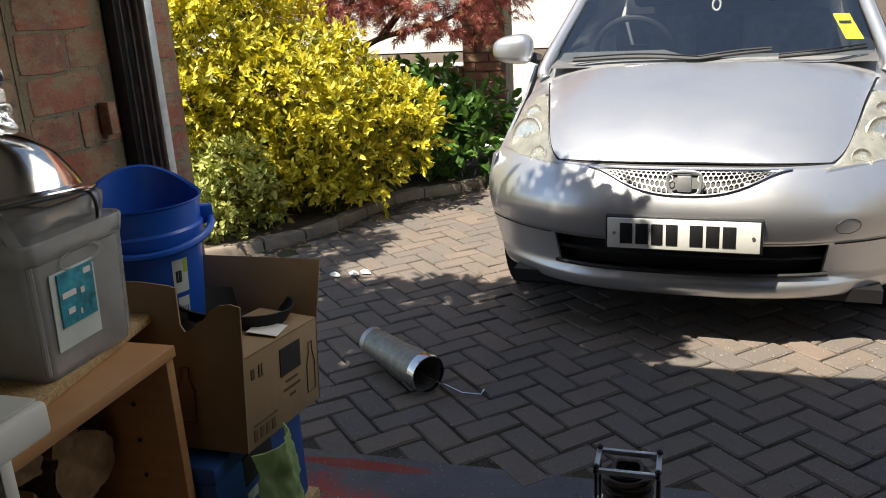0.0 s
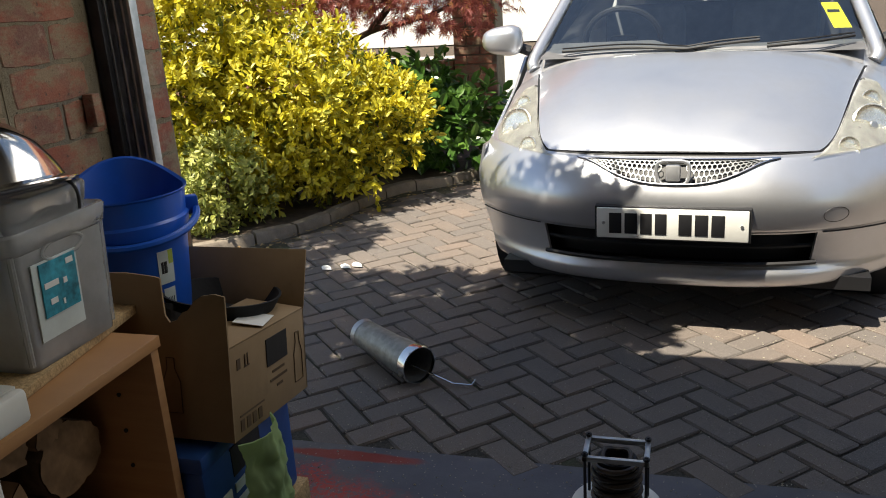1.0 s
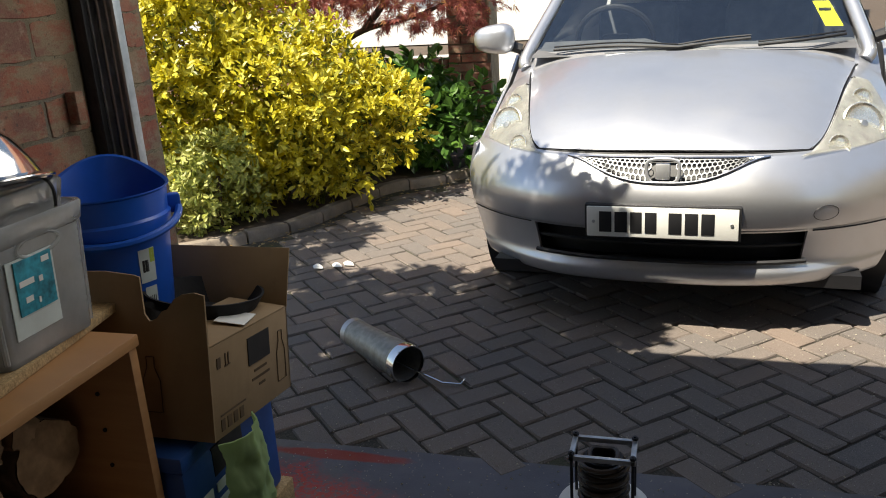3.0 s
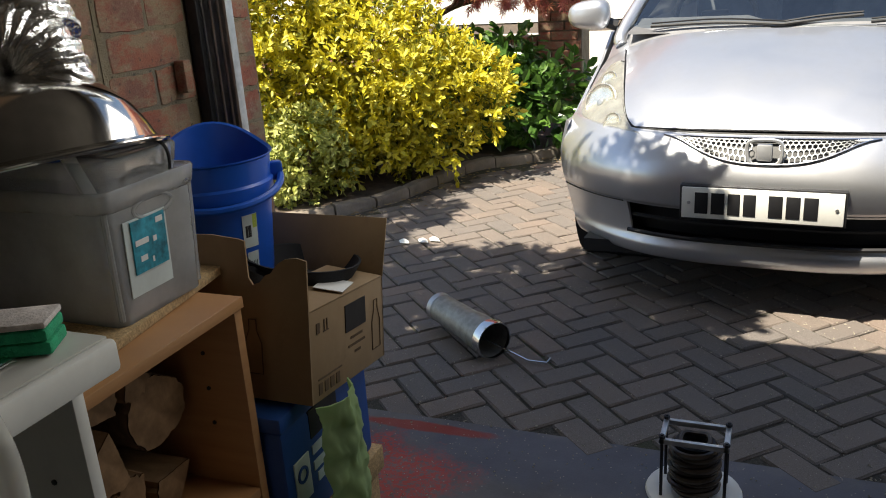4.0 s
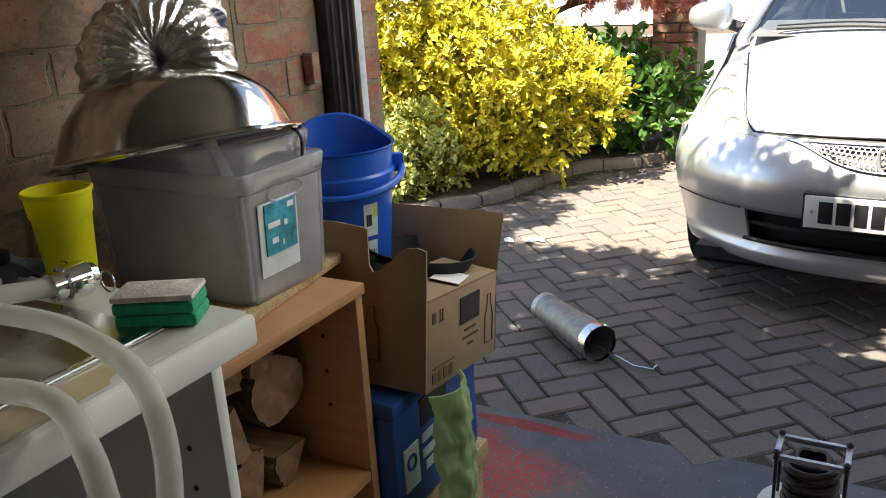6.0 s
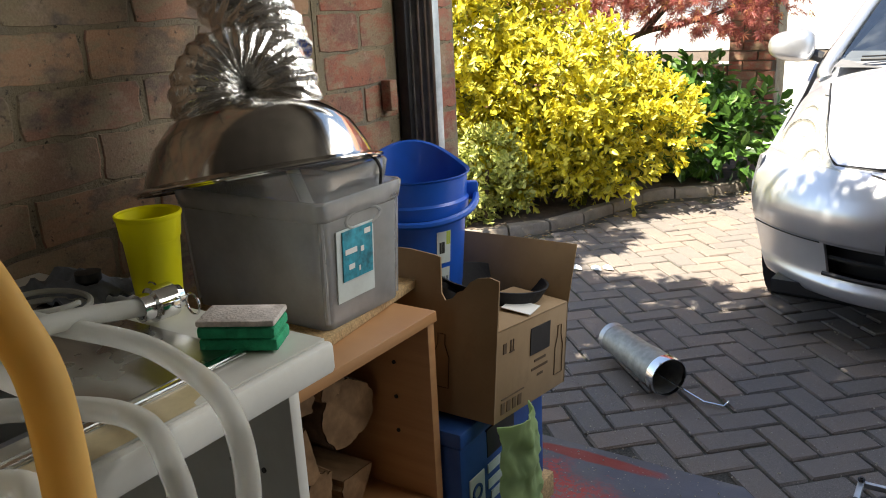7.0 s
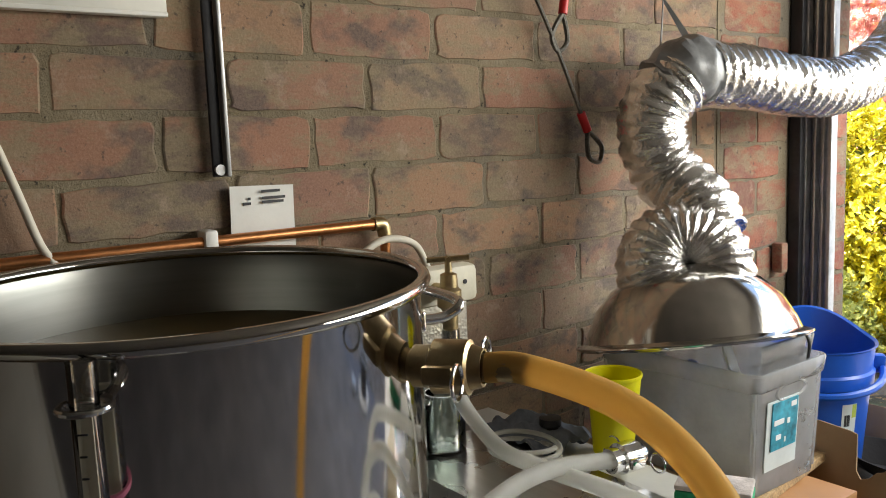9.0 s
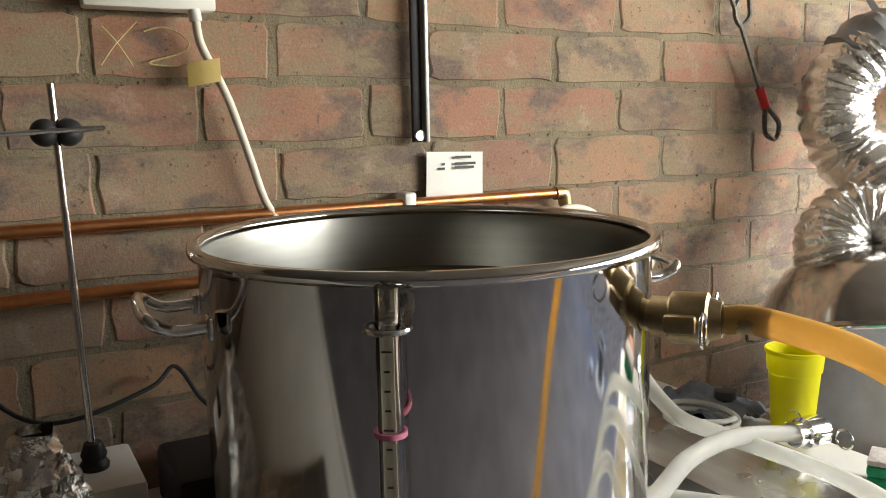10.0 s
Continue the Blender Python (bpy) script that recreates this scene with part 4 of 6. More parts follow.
        for y in (0.80, 3.25):
            wh = part("wheel", L([(0.0, -0.08), (0.29, -0.08), (0.30, -0.06), (0.30, 0.06), (0.285, 0.085), (0.19, 0.085), (0.18, 0.06), (0, 0.06)], m=Matrix.Translation((sg * 0.73, y, 0.29)) @ Matrix.Rotation(sg * radians(90), 4, "Y"), seg=36), TYRE, car)
            part("wheel_trim", L([(0.18, 0.07), (0.16, 0.085), (0.05, 0.075), (0, 0.08)], m=Matrix.Translation((sg * 0.73, y, 0.29)) @ Matrix.Rotation(sg * radians(90), 4, "Y"), seg=24), GALV, wh)
        part("arch_liner", L([(0.33, -0.28), (0.33, 0.06)], m=Matrix.Translation((sg * 0.74, 0.80, 0.29)) @ Matrix.Rotation(sg * radians(90), 4, "Y"), seg=30), INK, car)
    part("roof", thicken(grid(bmesh.new(), lambda u, v: Vector(((u * 2 - 1) * 0.60, 1.62 + 2.0 * v, 1.43 + 0.09 * math.sin(min(1, v * 1.4) * math.pi * 0.5) - 0.10 * v * v - 0.04 * (u * 2 - 1) ** 4)), 12, 12), 0.015), CARPAINT, car)
    part("tailgate", thicken(grid(bmesh.new(), lambda u, v: Vector(((u * 2 - 1) * (0.80 - 0.2 * max(0, v - 0.4)), 3.76 - 0.22 * max(0, v - 0.5) * 2, 0.22 + 1.2 * v)), 8, 10), 0.015), CARPAINT, car)
    part("underbody", B((-0.68, 0.2, 0.17), (0.68, 3.7, 0.22)), INK, car)
    part("bulkhead", B((-0.66, 0.72, 0.22), (0.66, 0.76, 0.86)), INK, car)
    # cabin
    part("dashboard", grid(bmesh.new(), lambda u, v: Vector(((u * 2 - 1) * 0.68, 0.92 + 0.42 * v, 0.955 - 0.02 * v + 0.035 * math.sin(v * math.pi) + (0.03 if u < 0.42 and v > 0.5 else 0))), 14, 8), DASH_PLASTIC, car)
    wheel = part("steering_wheel", T([Vector((-0.36 + 0.185 * math.cos(a), 1.36 - 0.07 * math.sin(a), 0.985 + 0.165 * math.sin(a))) for a in [2 * math.pi * k / 32 for k in range(32)]], 0.015, 8, closed=True), BLACK_PLASTIC, car)
    part("wheel_hub", B((-0.43, 1.35, 0.93), (-0.29, 1.39, 1.02), 0.02), BLACK_PLASTIC, wheel)
    part("floor_pan", B((-0.68, 1.0, 0.24), (0.68, 3.6, 0.28)), SEAT, car)
    for sx in (-0.36, 0.36):
        st = part("front_seat", B((sx - 0.24, 1.75, 0.30), (sx + 0.24, 2.25, 0.56), 0.06), SEAT, car)
        part("seat_back", B((sx - 0.23, 2.2, 0.5), (sx + 0.23, 2.36, 1.13), 0.06), SEAT, st)
        part("headrest", B((sx - 0.13, 2.25, 1.17), (sx + 0.13, 2.35, 1.34), 0.04), SEAT, st)
    part("rear_seat", B((-0.6, 3.0, 0.4), (0.6, 3.2, 1.1), 0.06), SEAT, car)
    part("yellow_tag", grid(bmesh.new(), lambda u, v: screen(0.905 + 0.055 * u + 0.02 * v, 0.38 - 0.22 * v) + Vector((0, 0.012, 0)), 3, 4), YELLOW_TAG, car, "yellow paper tag inside the windscreen")
    part("tag_bar", grid(bmesh.new(), lambda u, v: screen(0.918 + 0.04 * u, 0.32 - 0.025 * v) + Vector((0, 0.006, 0)), 2, 2), INK, car)
    orn = part("hanging_ornament", T([Vector((0.02 + 0.018 * math.cos(a), 1.42, 1.19 + 0.026 * math.sin(a))) for a in [2 * math.pi * k / 18 for k in range(18)]], 0.005, 6, closed=True), WHITE_PLASTIC, car)
    part("cord", T([(0.02, 1.42, 1.21), (0.02, 1.45, 1.37)], 0.002, 5), WHITE_PLASTIC, orn)
    part("rear_mirror", B((-0.1, 1.45, 1.33), (0.14, 1.49, 1.39), 0.015), BLACK_PLASTIC, car)
    car.matrix_basis = pose(0.115, 2.965, 0.0, 0, 0, -4.0)
    return car


build_car()

# ---------------------------------------------------------------- on the drive
def build_filter():
    f = thing("mesh_filter", (0, 0, 0), "stainless mesh filter cylinder lying on the paving", "filter")
    m = pose(0, 0, 0.070, 0, 88.2, 0)
    part("mesh_body", L([(0.064, 0.0), (0.063, 0.10), (0.058, 0.14), (0.053, 0.34)], m=m, seg=36), MESH_STEEL, f)
    part("end_cap", L([(0.055, 0.325), (0.056, 0.35), (0.05, 0.356), (0.0, 0.352)], m=m, seg=36), GALV, f)
    part("band", L([(0.068, -0.014), (0.0695, 0.0), (0.068, 0.024), (0.0645, 0.024), (0.0645, -0.014), (0.068, -0.014)], m=m, seg=36), CHROME, f)
    part("wire_handle", T([(0.30, 0.0, 0.045), (0.02, -0.01, 0.05), (-0.10, -0.075, 0.006), (-0.15, -0.115, 0.004), (-0.13, -0.15, 0.004)], 0.0035, 6), CHROME, f)
    f.matrix_basis = pose(-0.715, 2.50, 0.002, 0, 0, 180 - 37)
    return f


build_filter()


def build_reel():
    r = thing("cable_reel", (0.008, 1.905, 0.0), "brown cable wound on a metal-framed reel, standing on the floor", "cable reel")
    part("base_flange", L([(0, 0.001), (0.115, 0.001), (0.118, 0.006), (0.115, 0.012), (0, 0.012)], (0.008, 1.905, 0)), WHITE_PLASTIC, r)
    path = []
    for k in range(9 * 24):
        a = 2 * math.pi * k / 24
        rr = 0.056 + 0.004 * math.sin(k * 0.37)
        path.append((0.008 + rr * math.cos(a), 1.905 + rr * math.sin(a), 0.022 + 0.0135 * k / 24))
    part("cable", T(path, 0.0072, 7), CABLE_BROWN, r)
    part("drum", L([(0.048, 0.012), (0.048, 0.15), (0.03, 0.15), (0.03, 0.05), (0, 0.05)], (0.008, 1.905, 0)), STEEL_DARK, r)
    for x0, y0, x1, y1 in ((-0.074, 1.852, 0.088, 1.864), (-0.07, 1.948, 0.09, 1.96), (-0.074, 1.852, -0.060, 1.96), (0.076, 1.852, 0.090, 1.96)):
        part("frame_bar", B((x0, y0, 0.160), (x1, y1, 0.174), 0.002), GALV, r)
    for x, y in ((-0.067, 1.858), (0.083, 1.858), (-0.067, 1.954), (0.083, 1.954)):
        part("upright", T([(x, y, 0.01), (x, y, 0.185)], 0.004, 8), STEEL_DARK, r)
        part("nut", L([(0, 0), (0.008, 0), (0.008, 0.007), (0, 0.007)], (x, y, 0.175), 6), STEEL_DARK, r)
    part("loose_turn", T([(0.008 + 0.035 * math.cos(a), 1.905 + 0.035 * math.sin(a), 0.155 + 0.004 * math.sin(3 * a)) for a in [2 * math.pi * k / 30 for k in range(30)]], 0.006, 7, closed=True), CABLE_BROWN, r)
    return r


build_reel()
tin = thing("small_tin", (0.21, 1.79, 0), "small white tin on the garage floor", "tin")
part("body", B((0.175, 1.76, 0.0), (0.25, 1.82, 0.03), 0.008), WHITE_PLASTIC, tin)
part("lid", B((0.173, 1.758, 0.03), (0.252, 1.822, 0.037), 0.003), GALV, tin)
for i, (x, y) in enumerate(((-1.42, 3.66), (-1.47, 3.63), (-1.56, 3.6))):
    p = grid(bmesh.new(), lambda u, v: Vector((x + 0.05 * u - 0.02 * v, y + 0.035 * v, 0.006 + 0.012 * math.sin(u * 3) * v)), 4, 3)
    solo("paper_scrap", thicken(p, 0.001), PAPER, "torn white paper scrap lying on the paving", "paper scrap", "paper scraps on the drive")

# ---------------------------------------------------------------- bench and shelf unit
TOP = 0.912
bench = thing("bench_unit", (-0.85, 0.0, 0), "white open-fronted base unit under the worktop", "cabinet")
for y in (0.676, -0.1, -0.9):
    part("side_panel", B((-1.16, y, 0.0), (-0.60, y + 0.018, TOP - 0.042), 0.001), LAMINATE, bench)
part("back_panel", B((-1.172, -0.88, 0.05), (-1.164, 0.674, TOP - 0.042)), LAMINATE, bench)
part("base_shelf", B((-1.16, -0.08, 0.08), (-0.62, 0.674, 0.10)), LAMINATE, bench)
for z in (0.60, 0.66, 0.72):
    for x in (-0.66, -0.72):
        part("pin_hole", L([(0, 0), (0.004, 0), (0.004, 0.002), (0, 0.002)], m=Matrix.Translation((x, 0.6758, z)) @ Matrix.Rotation(radians(90), 4, "X"), seg=8), INK, bench)
wt = bmesh.new()
for a, b in (((-1.175, -1.0), (-0.565, -0.38)), ((-1.175, 0.50), (-0.565, 0.712)), ((-0.63, -0.38), (-0.565, 0.50)), ((-1.175, -0.38), (-1.10, 0.50))):
    box(wt, (*a, TOP - 0.04), (*b, TOP))
bmesh.ops.remove_doubles(wt, verts=wt.verts, dist=0.0005)
solo("worktop", wt, LAMINATE, "white laminate worktop with a yellowed stain", "worktop", smooth=False)
edge = solo("worktop_edging", B((-0.5648, -1.0, TOP - 0.041), (-0.548, 0.712, TOP + 0.0004), 0.007), LAMINATE, "rounded white front edge of the worktop", "edging")
sink = thing("sink", (-0.86, 0.2, TOP), "stainless steel inset sink with a pressed drainer", "sink")
rim = bmesh.new()
grid(rim, lambda u, v: Vector((-1.115 + 0.50 * u, -0.39 + 1.02 * v, TOP + 0.004 + 0.003 * math.sin(u * 3.14))), 12, 20, lambda u, v: not (0.1 < u < 0.88 and 0.35 < v < 0.8))
part("rim", thicken(rim, 0.002), SINK_STEEL, sink)
bowl = bmesh.new()
grid(bowl, lambda u, v: Vector((-1.07 + 0.40 * u, -0.04 + 0.47 * v, TOP + 0.003 - 0.15 * min(1, 9 * min(u, 1 - u, v, 1 - v)) ** 0.6)), 20, 20)
part("bowl", bowl, SINK_STEEL, sink)
part("front_trim", B((-0.632, -0.39, TOP + 0.001), (-0.618, 0.63, TOP + 0.006), 0.002), CHROME, sink)
stain = bmesh.new()
grid(stain, lambda u, v: Vector((-0.614 + 0.05 * u, 0.28 + 0.26 * v + 0.03 * math.sin(u * 5), TOP + 0.0012)), 6, 6)
solo("spilt_residue", stain, STAINED, "dried yellow residue on the worktop", "stain")

shelf = thing("shelf_unit", (-0.92, 0.93, 0), "beech-effect open shelf unit holding firewood", "shelf")
for n, a, b in (("side_panel", (-1.16, 1.122, 0.0), (-0.70, 1.142, 0.757)), ("side_panel", (-1.16, 0.716, 0.0), (-0.70, 0.736, 0.757)), ("top_panel", (-1.16, 0.714, 0.757), (-0.695, 1.145, 0.777)), ("shelf_board", (-1.16, 0.737, 0.385), (-0.702, 1.121, 0.405)), ("bottom_board", (-1.16, 0.737, 0.06), (-0.702, 1.121, 0.08)), ("back_panel", (-1.168, 0.716, 0.0), (-1.162, 1.142, 0.757))):
    part(n, B(a, b, 0.0012), BEECH, shelf)
for z in (0.53, 0.60, 0.67):
    part("pin_hole", L([(0, 0), (0.004, 0), (0.004, 0.003), (0, 0.003)], m=Matrix.Translation((-0.78, 1.1225, z)) @ Matrix.Rotation(radians(90), 4, "X"), seg=8), INK, shelf)


def log(y, z, r, wedge, turn, length=0.31, x=-0.82):
    """A split log lying along x, its cut end to the room."""
    g = thing("firewood_log", (0, 0, 0), "split firewood log with a cracked pale cut end", "log", "firewood logs in the shelf")
    rng = random.Random(int(y * 1000 + z * 77))
    n = 44
    ring = []
    R = 1.75 * r
    for k in range(n):
        j = 1 + rng.uniform(-0.035, 0.035)
        if not wedge:
            px, py = r * j * math.cos(2 * math.pi * k / n), r * j * math.sin(2 * math.pi * k / n)
        elif k < 12:
            px, py = R * k / 12 - 0.55 * R, -0.62 * R * k / 12 * j
        elif k < 32:
            b = -0.67 + 1.34 * (k - 11.5) / 20
            px, py = 1.22 * R * math.cos(b) * j - 0.55 * R, R * math.sin(b) * j
        else:
            px, py = R * (44 - k) / 12 - 0.55 * R, 0.62 * R * (44 - k) / 12 * j
        w = 1 + 0.16 * noise.noise(Vector((px * 22, py * 22, y * 9)))
        px, py = px * w, py * w
        ring.append((px * math.cos(turn) - py * math.sin(turn), px * math.sin(turn) + py * math.cos(turn)))
    body, cap = bmesh.new(), bmesh.new()
    rows = [[body.verts.new((-length * t, p[0] * (1 + 0.04 * noise.noise(Vector((p[0] * 30, p[1] * 30, t * 4)))), p[1])) for p in ring] for t in (0, 0.25, 0.5, 0.75, 1)]
    for a, b in zip(rows, rows[1:]):
        for k in range(n):
            body.faces.new((a[k], a[(k + 1) % n], b[(k + 1) % n], b[k]))
    c = cap.verts.new((0.004, 0, 0))
    cv = [cap.verts.new((0.002, p[0] * 0.985, p[1] * 0.985)) for p in ring]
    for k in range(n):
        cap.faces.new((c, cv[k], cv[(k + 1) % n]))
    part("bark", body, LOG_END if wedge else LOG_BARK, g, sharp=30)
    part("cut_end", cap, LOG_END, g)
    g.matrix_basis = pose(x, y, z, 0, 0, rng.uniform(-4, 4))


for row in ((0.825, 0.465, 0.048, True, 0.4), (0.935, 0.462, 0.046, True, 1.9), (1.045, 0.450, 0.044, True, 3.6), (0.80, 0.56, 0.044, True, 2.6), (0.90, 0.575, 0.052, True, 4.4), (1.025, 0.60, 0.066, False, 0), (0.81, 0.665, 0.042, True, 1.2), (0.895, 0.672, 0.042, True, 0.3), (0.99, 0.685, 0.036, True, 4.9)):
    log(*row)
solo("chipboard_offcut", B((-0.20, -0.24, 0.778), (0.20, 0.24, 0.794), 0.001, pose(-0.965, 0.975, 0, 0, 0, 8)), CHIPBOARD, "raw chipboard offcut lying on the shelf unit", "board")


# ---------------------------------------------------------------- milky storage boxes
LEAN = Matrix.Translation((-0.775, 0, 0.9)) @ Matrix.Rotation(radians(3.2), 4, "Y") @ Matrix.Translation((0.775, 0, -0.9))

def crate_box(x0, y0, x1, y1, z0, z1, name, label, plastic):
    t = thing(name, ((x0 + x1) / 2, (y0 + y1) / 2, z0), label, "storage box")
    cx, cy, hx, hy = (x0 + x1) / 2, (y0 + y1) / 2, (x1 - x0) / 2, (y1 - y0) / 2

    def ring(k, z, inset=0.0):
        pts = []
        for sx, sy, a0 in ((1, -1, -90), (1, 1, 0), (-1, 1, 90), (-1, -1, 180)):
            for j in range(6):
                a = radians(a0 + 90 * j / 5)
                pts.append(Vector((cx + sx * (hx * k - 0.02 - inset) + 0.02 * math.cos(a), cy + sy * (hy * k - 0.02 - inset) + 0.02 * math.sin(a), z)))
        return pts
    bm = bmesh.new()
    prof = [(0.90, z0, 0.0), (0.905, z0 + 0.004, 0.0), (0.955, z1 - 0.035, 0.0), (0.96, z1 - 0.03, -0.004), (0.97, z1 - 0.004, -0.006), (0.97, z1, -0.004), (0.965, z1, 0.001), (0.95, z1 - 0.035, 0.003), (0.90, z0 + 0.006, 0.003)]
    rows = [[bm.verts.new(p) for p in ring(*q)] for q in prof]
    n = len(rows[0])
    for a, b in zip(rows, rows[1:]):
        for k in range(n):
            bm.faces.new((a[k], a[(k + 1) % n], b[(k + 1) % n], b[k]))
    bm.faces.new(rows[0]), bm.faces.new(rows[-1])
    part("body", bm, plastic, t)
    for sx, sy in ((1, -1), (1, 1), (-1, -1)):
        part("corner_rib", T([(cx + sx * (hx * 0.905 - 0.006), cy + sy * (hy * 0.905 - 0.006), z0 + 0.01), (cx + sx * (hx * 0.953 - 0.006), cy + sy * (hy * 0.953 - 0.006), z1 - 0.033)], 0.005, 8), plastic, t)
    hz = z1 - 0.045
    path = [(cx + hx * 0.956, cy + 0.045 * math.cos(a), hz + 0.016 * math.sin(a)) for a in [2 * math.pi * k / 24 for k in range(24)]]
    part("handle", T(path, 0.0035, 8, closed=True), plastic, t)
    return t


bx = crate_box(-1.105, 0.935, -0.755, 1.155, 0.795, 1.012, "storage_box", "milky plastic storage box with a turquoise label", MILKY)
lab = part("label", B((-0.7640, 0.985, 0.87), (-0.7620, 1.062, 0.955), 0.0, LEAN), LABEL_BLUE, bx, "turquoise product label")
part("label_base", B((-0.7660, 0.972, 0.835), (-0.7643, 1.068, 0.958), 0.0, LEAN), LABEL_PALE, bx)
for y0, y1, z in ((0.99, 1.02, 0.915), (1.03, 1.038, 0.912), (0.998, 1.013, 0.888), (1.024, 1.028, 0.88), (1.04, 1.056, 0.94)):
    part("letter_bar", B((-0.7619, y0, z), (-0.7611, y1, z + 0.009), 0.0, LEAN), PAPER, lab)
crate_box(-1.085, 0.955, -0.768, 1.135, 0.83, 1.052, "inner_storage_box", "milky plastic box nested in a storage box", MILKY_CLEAR)
for i, (a, b) in enumerate((((-1.0, 1.02, 0.85), (-0.93, 1.0, 0.99)), ((-0.9, 1.05, 0.85), (-0.85, 1.0, 0.96)))):
    solo("blue_strip", T([a, b], 0.011, 8), BLUE_PLASTIC, "blue plastic strip inside the storage box", "strip", "blue strips in the box")
solo("white_strip", B((-0.003, -0.012, 0.0), (0.003, 0.012, 0.2), 0.001, pose(-0.82, 1.03, 0.88, 12, -14, 0)), WHITE_PLASTIC, "white plastic strip leaning in the storage box", "strip")
solo("black_cable_end", T([(-0.86, 1.06, 1.062), (-0.80, 1.09, 1.066), (-0.765, 1.10, 1.045), (-0.768, 1.10, 0.99)], 0.003, 6, smooth=6), INK, "short black cable over the box edge", "cable")

dome = thing("steel_dome", (0, 0, 0), "polished stainless dome lid tipped on the storage box", "dome lid")
prof = [(0.203, -0.004), (0.205, 0.0), (0.188, 0.006), (0.181, 0.026), (0.163, 0.063), (0.131, 0.097), (0.09, 0.120), (0.06, 0.130), (0.0, 0.134)]
part("shell", L([*prof, *[(r - 0.002, z - 0.003) for r, z in reversed(prof)]], seg=64), DOME_STEEL, dome)
part("rim", L([(0.2035 + 0.003 * math.cos(a), -0.002 + 0.003 * math.sin(a)) for a in [2 * math.pi * k / 8 for k in range(9)]], seg=64), DOME_STEEL, dome)
dome.matrix_basis = pose(-0.918, 0.978, 1.042, -4.5, -12, 0)

# ---------------------------------------------------------------- foil duct
def build_duct():
    d = thing("foil_duct", (-0.97, 1.0, 1.2), "crinkled aluminium foil duct rising from the steel dome", "duct")

    def corrugated(path, rad, ribs, n, crumple):
        pts = smooth_path(path, n)
        bm = tube(bmesh.new(), pts, lambda t: rad(t) * (1 + 0.045 * math.sin(2 * math.pi * ribs * t)), 36)
        for v in bm.verts:
            v.co += Vector((noise.noise(v.co * 45), noise.noise(v.co * 45 + Vector((9, 0, 0))), noise.noise(v.co * 45 + Vector((0, 9, 0))))) * crumple
        return bm
    c, rt = Vector((-0.928, 0.978, 1.163)), Vector((0.716, 0.698, 0))
    bend = [c + rt * (0.062 * math.cos(a)) + Vector((0, 0, 0.062 * math.sin(a))) + Vector((-0.02, 0.02, 0)) * math.sin(a) for a in [radians(205 - 230 * k / 8) for k in range(9)]]
    part("lower_bend", corrugated(bend, lambda t: 0.060 + 0.004 * math.sin(6 * t), 17, 24, 0.005), FOIL, d)
    part("riser", corrugated([(-0.925, 1.045, 1.22), (-0.965, 1.06, 1.28), (-1.03, 1.055, 1.33), (-1.045, 1.03, 1.40), (-1.04, 1.035, 1.46), (-1.02, 1.08, 1.51)], lambda t: 0.064, 16, 26, 0.004), FOIL, d)
    tape = T([(-1.037, 1.055, 1.495), (-1.025, 1.085, 1.522), (-1.012, 1.125, 1.525), (-1.005, 1.15, 1.52)], lambda t: 0.064 - 0.004 * math.sin(9 * t), 28, smooth=8)
    for v in tape.verts:
        v.co += Vector((noise.noise(v.co * 28), noise.noise(v.co * 28 + Vector((4, 0, 0))), noise.noise(v.co * 40))) * 0.008
    part("elbow_tape", tape, DUCT_TAPE, d, "grey duct tape round the elbow", sharp=18)
    part("outlet_run", corrugated([(-1.01, 1.13, 1.52), (-1.0, 1.25, 1.515), (-0.99, 1.40, 1.50), (-0.985, 1.55, 1.495), (-0.975, 1.70, 1.525), (-0.96, 1.83, 1.60), (-0.955, 1.90, 1.70), (-0.955, 1.93, 1.85), (-0.955, 1.95, 1.99)], lambda t: 0.062, 40, 26, 0.003), FOIL, d)
    hook = Vector((-1.10, 1.132, 1.675))
    for foot, wide in (((-1.052, 1.062, 1.565), Vector((0.006, -0.010, 0))), ((-0.995, 1.130, 1.52), Vector((0.009, 0.008, 0)))):
        foot = Vector(foot)
        strap = bmesh.new()
        grid(strap, lambda u, v: hook.lerp(foot, v) + wide * ((u - 0.5) * (0.5 + 1.3 * v)) + Vector((0.006, -0.006, 0)) * math.sin(v * math.pi), 2, 8)
        part("hanging_strap", thicken(strap, 0.0016), DUCT_TAPE, d, "grey tape strap")
    part("strap_hook", T([hook - Vector((0, 0, 0.004)), hook + Vector((0.004, 0.006, 0.012)), hook + Vector((0, -0.002, 0.06)), hook + Vector((-0.02, -0.004, 0.10)), (-1.176, 1.128, 1.80)], 0.0028, 6, smooth=5), STEEL_DARK, d, "bent wire hook")
    return d


build_duct()

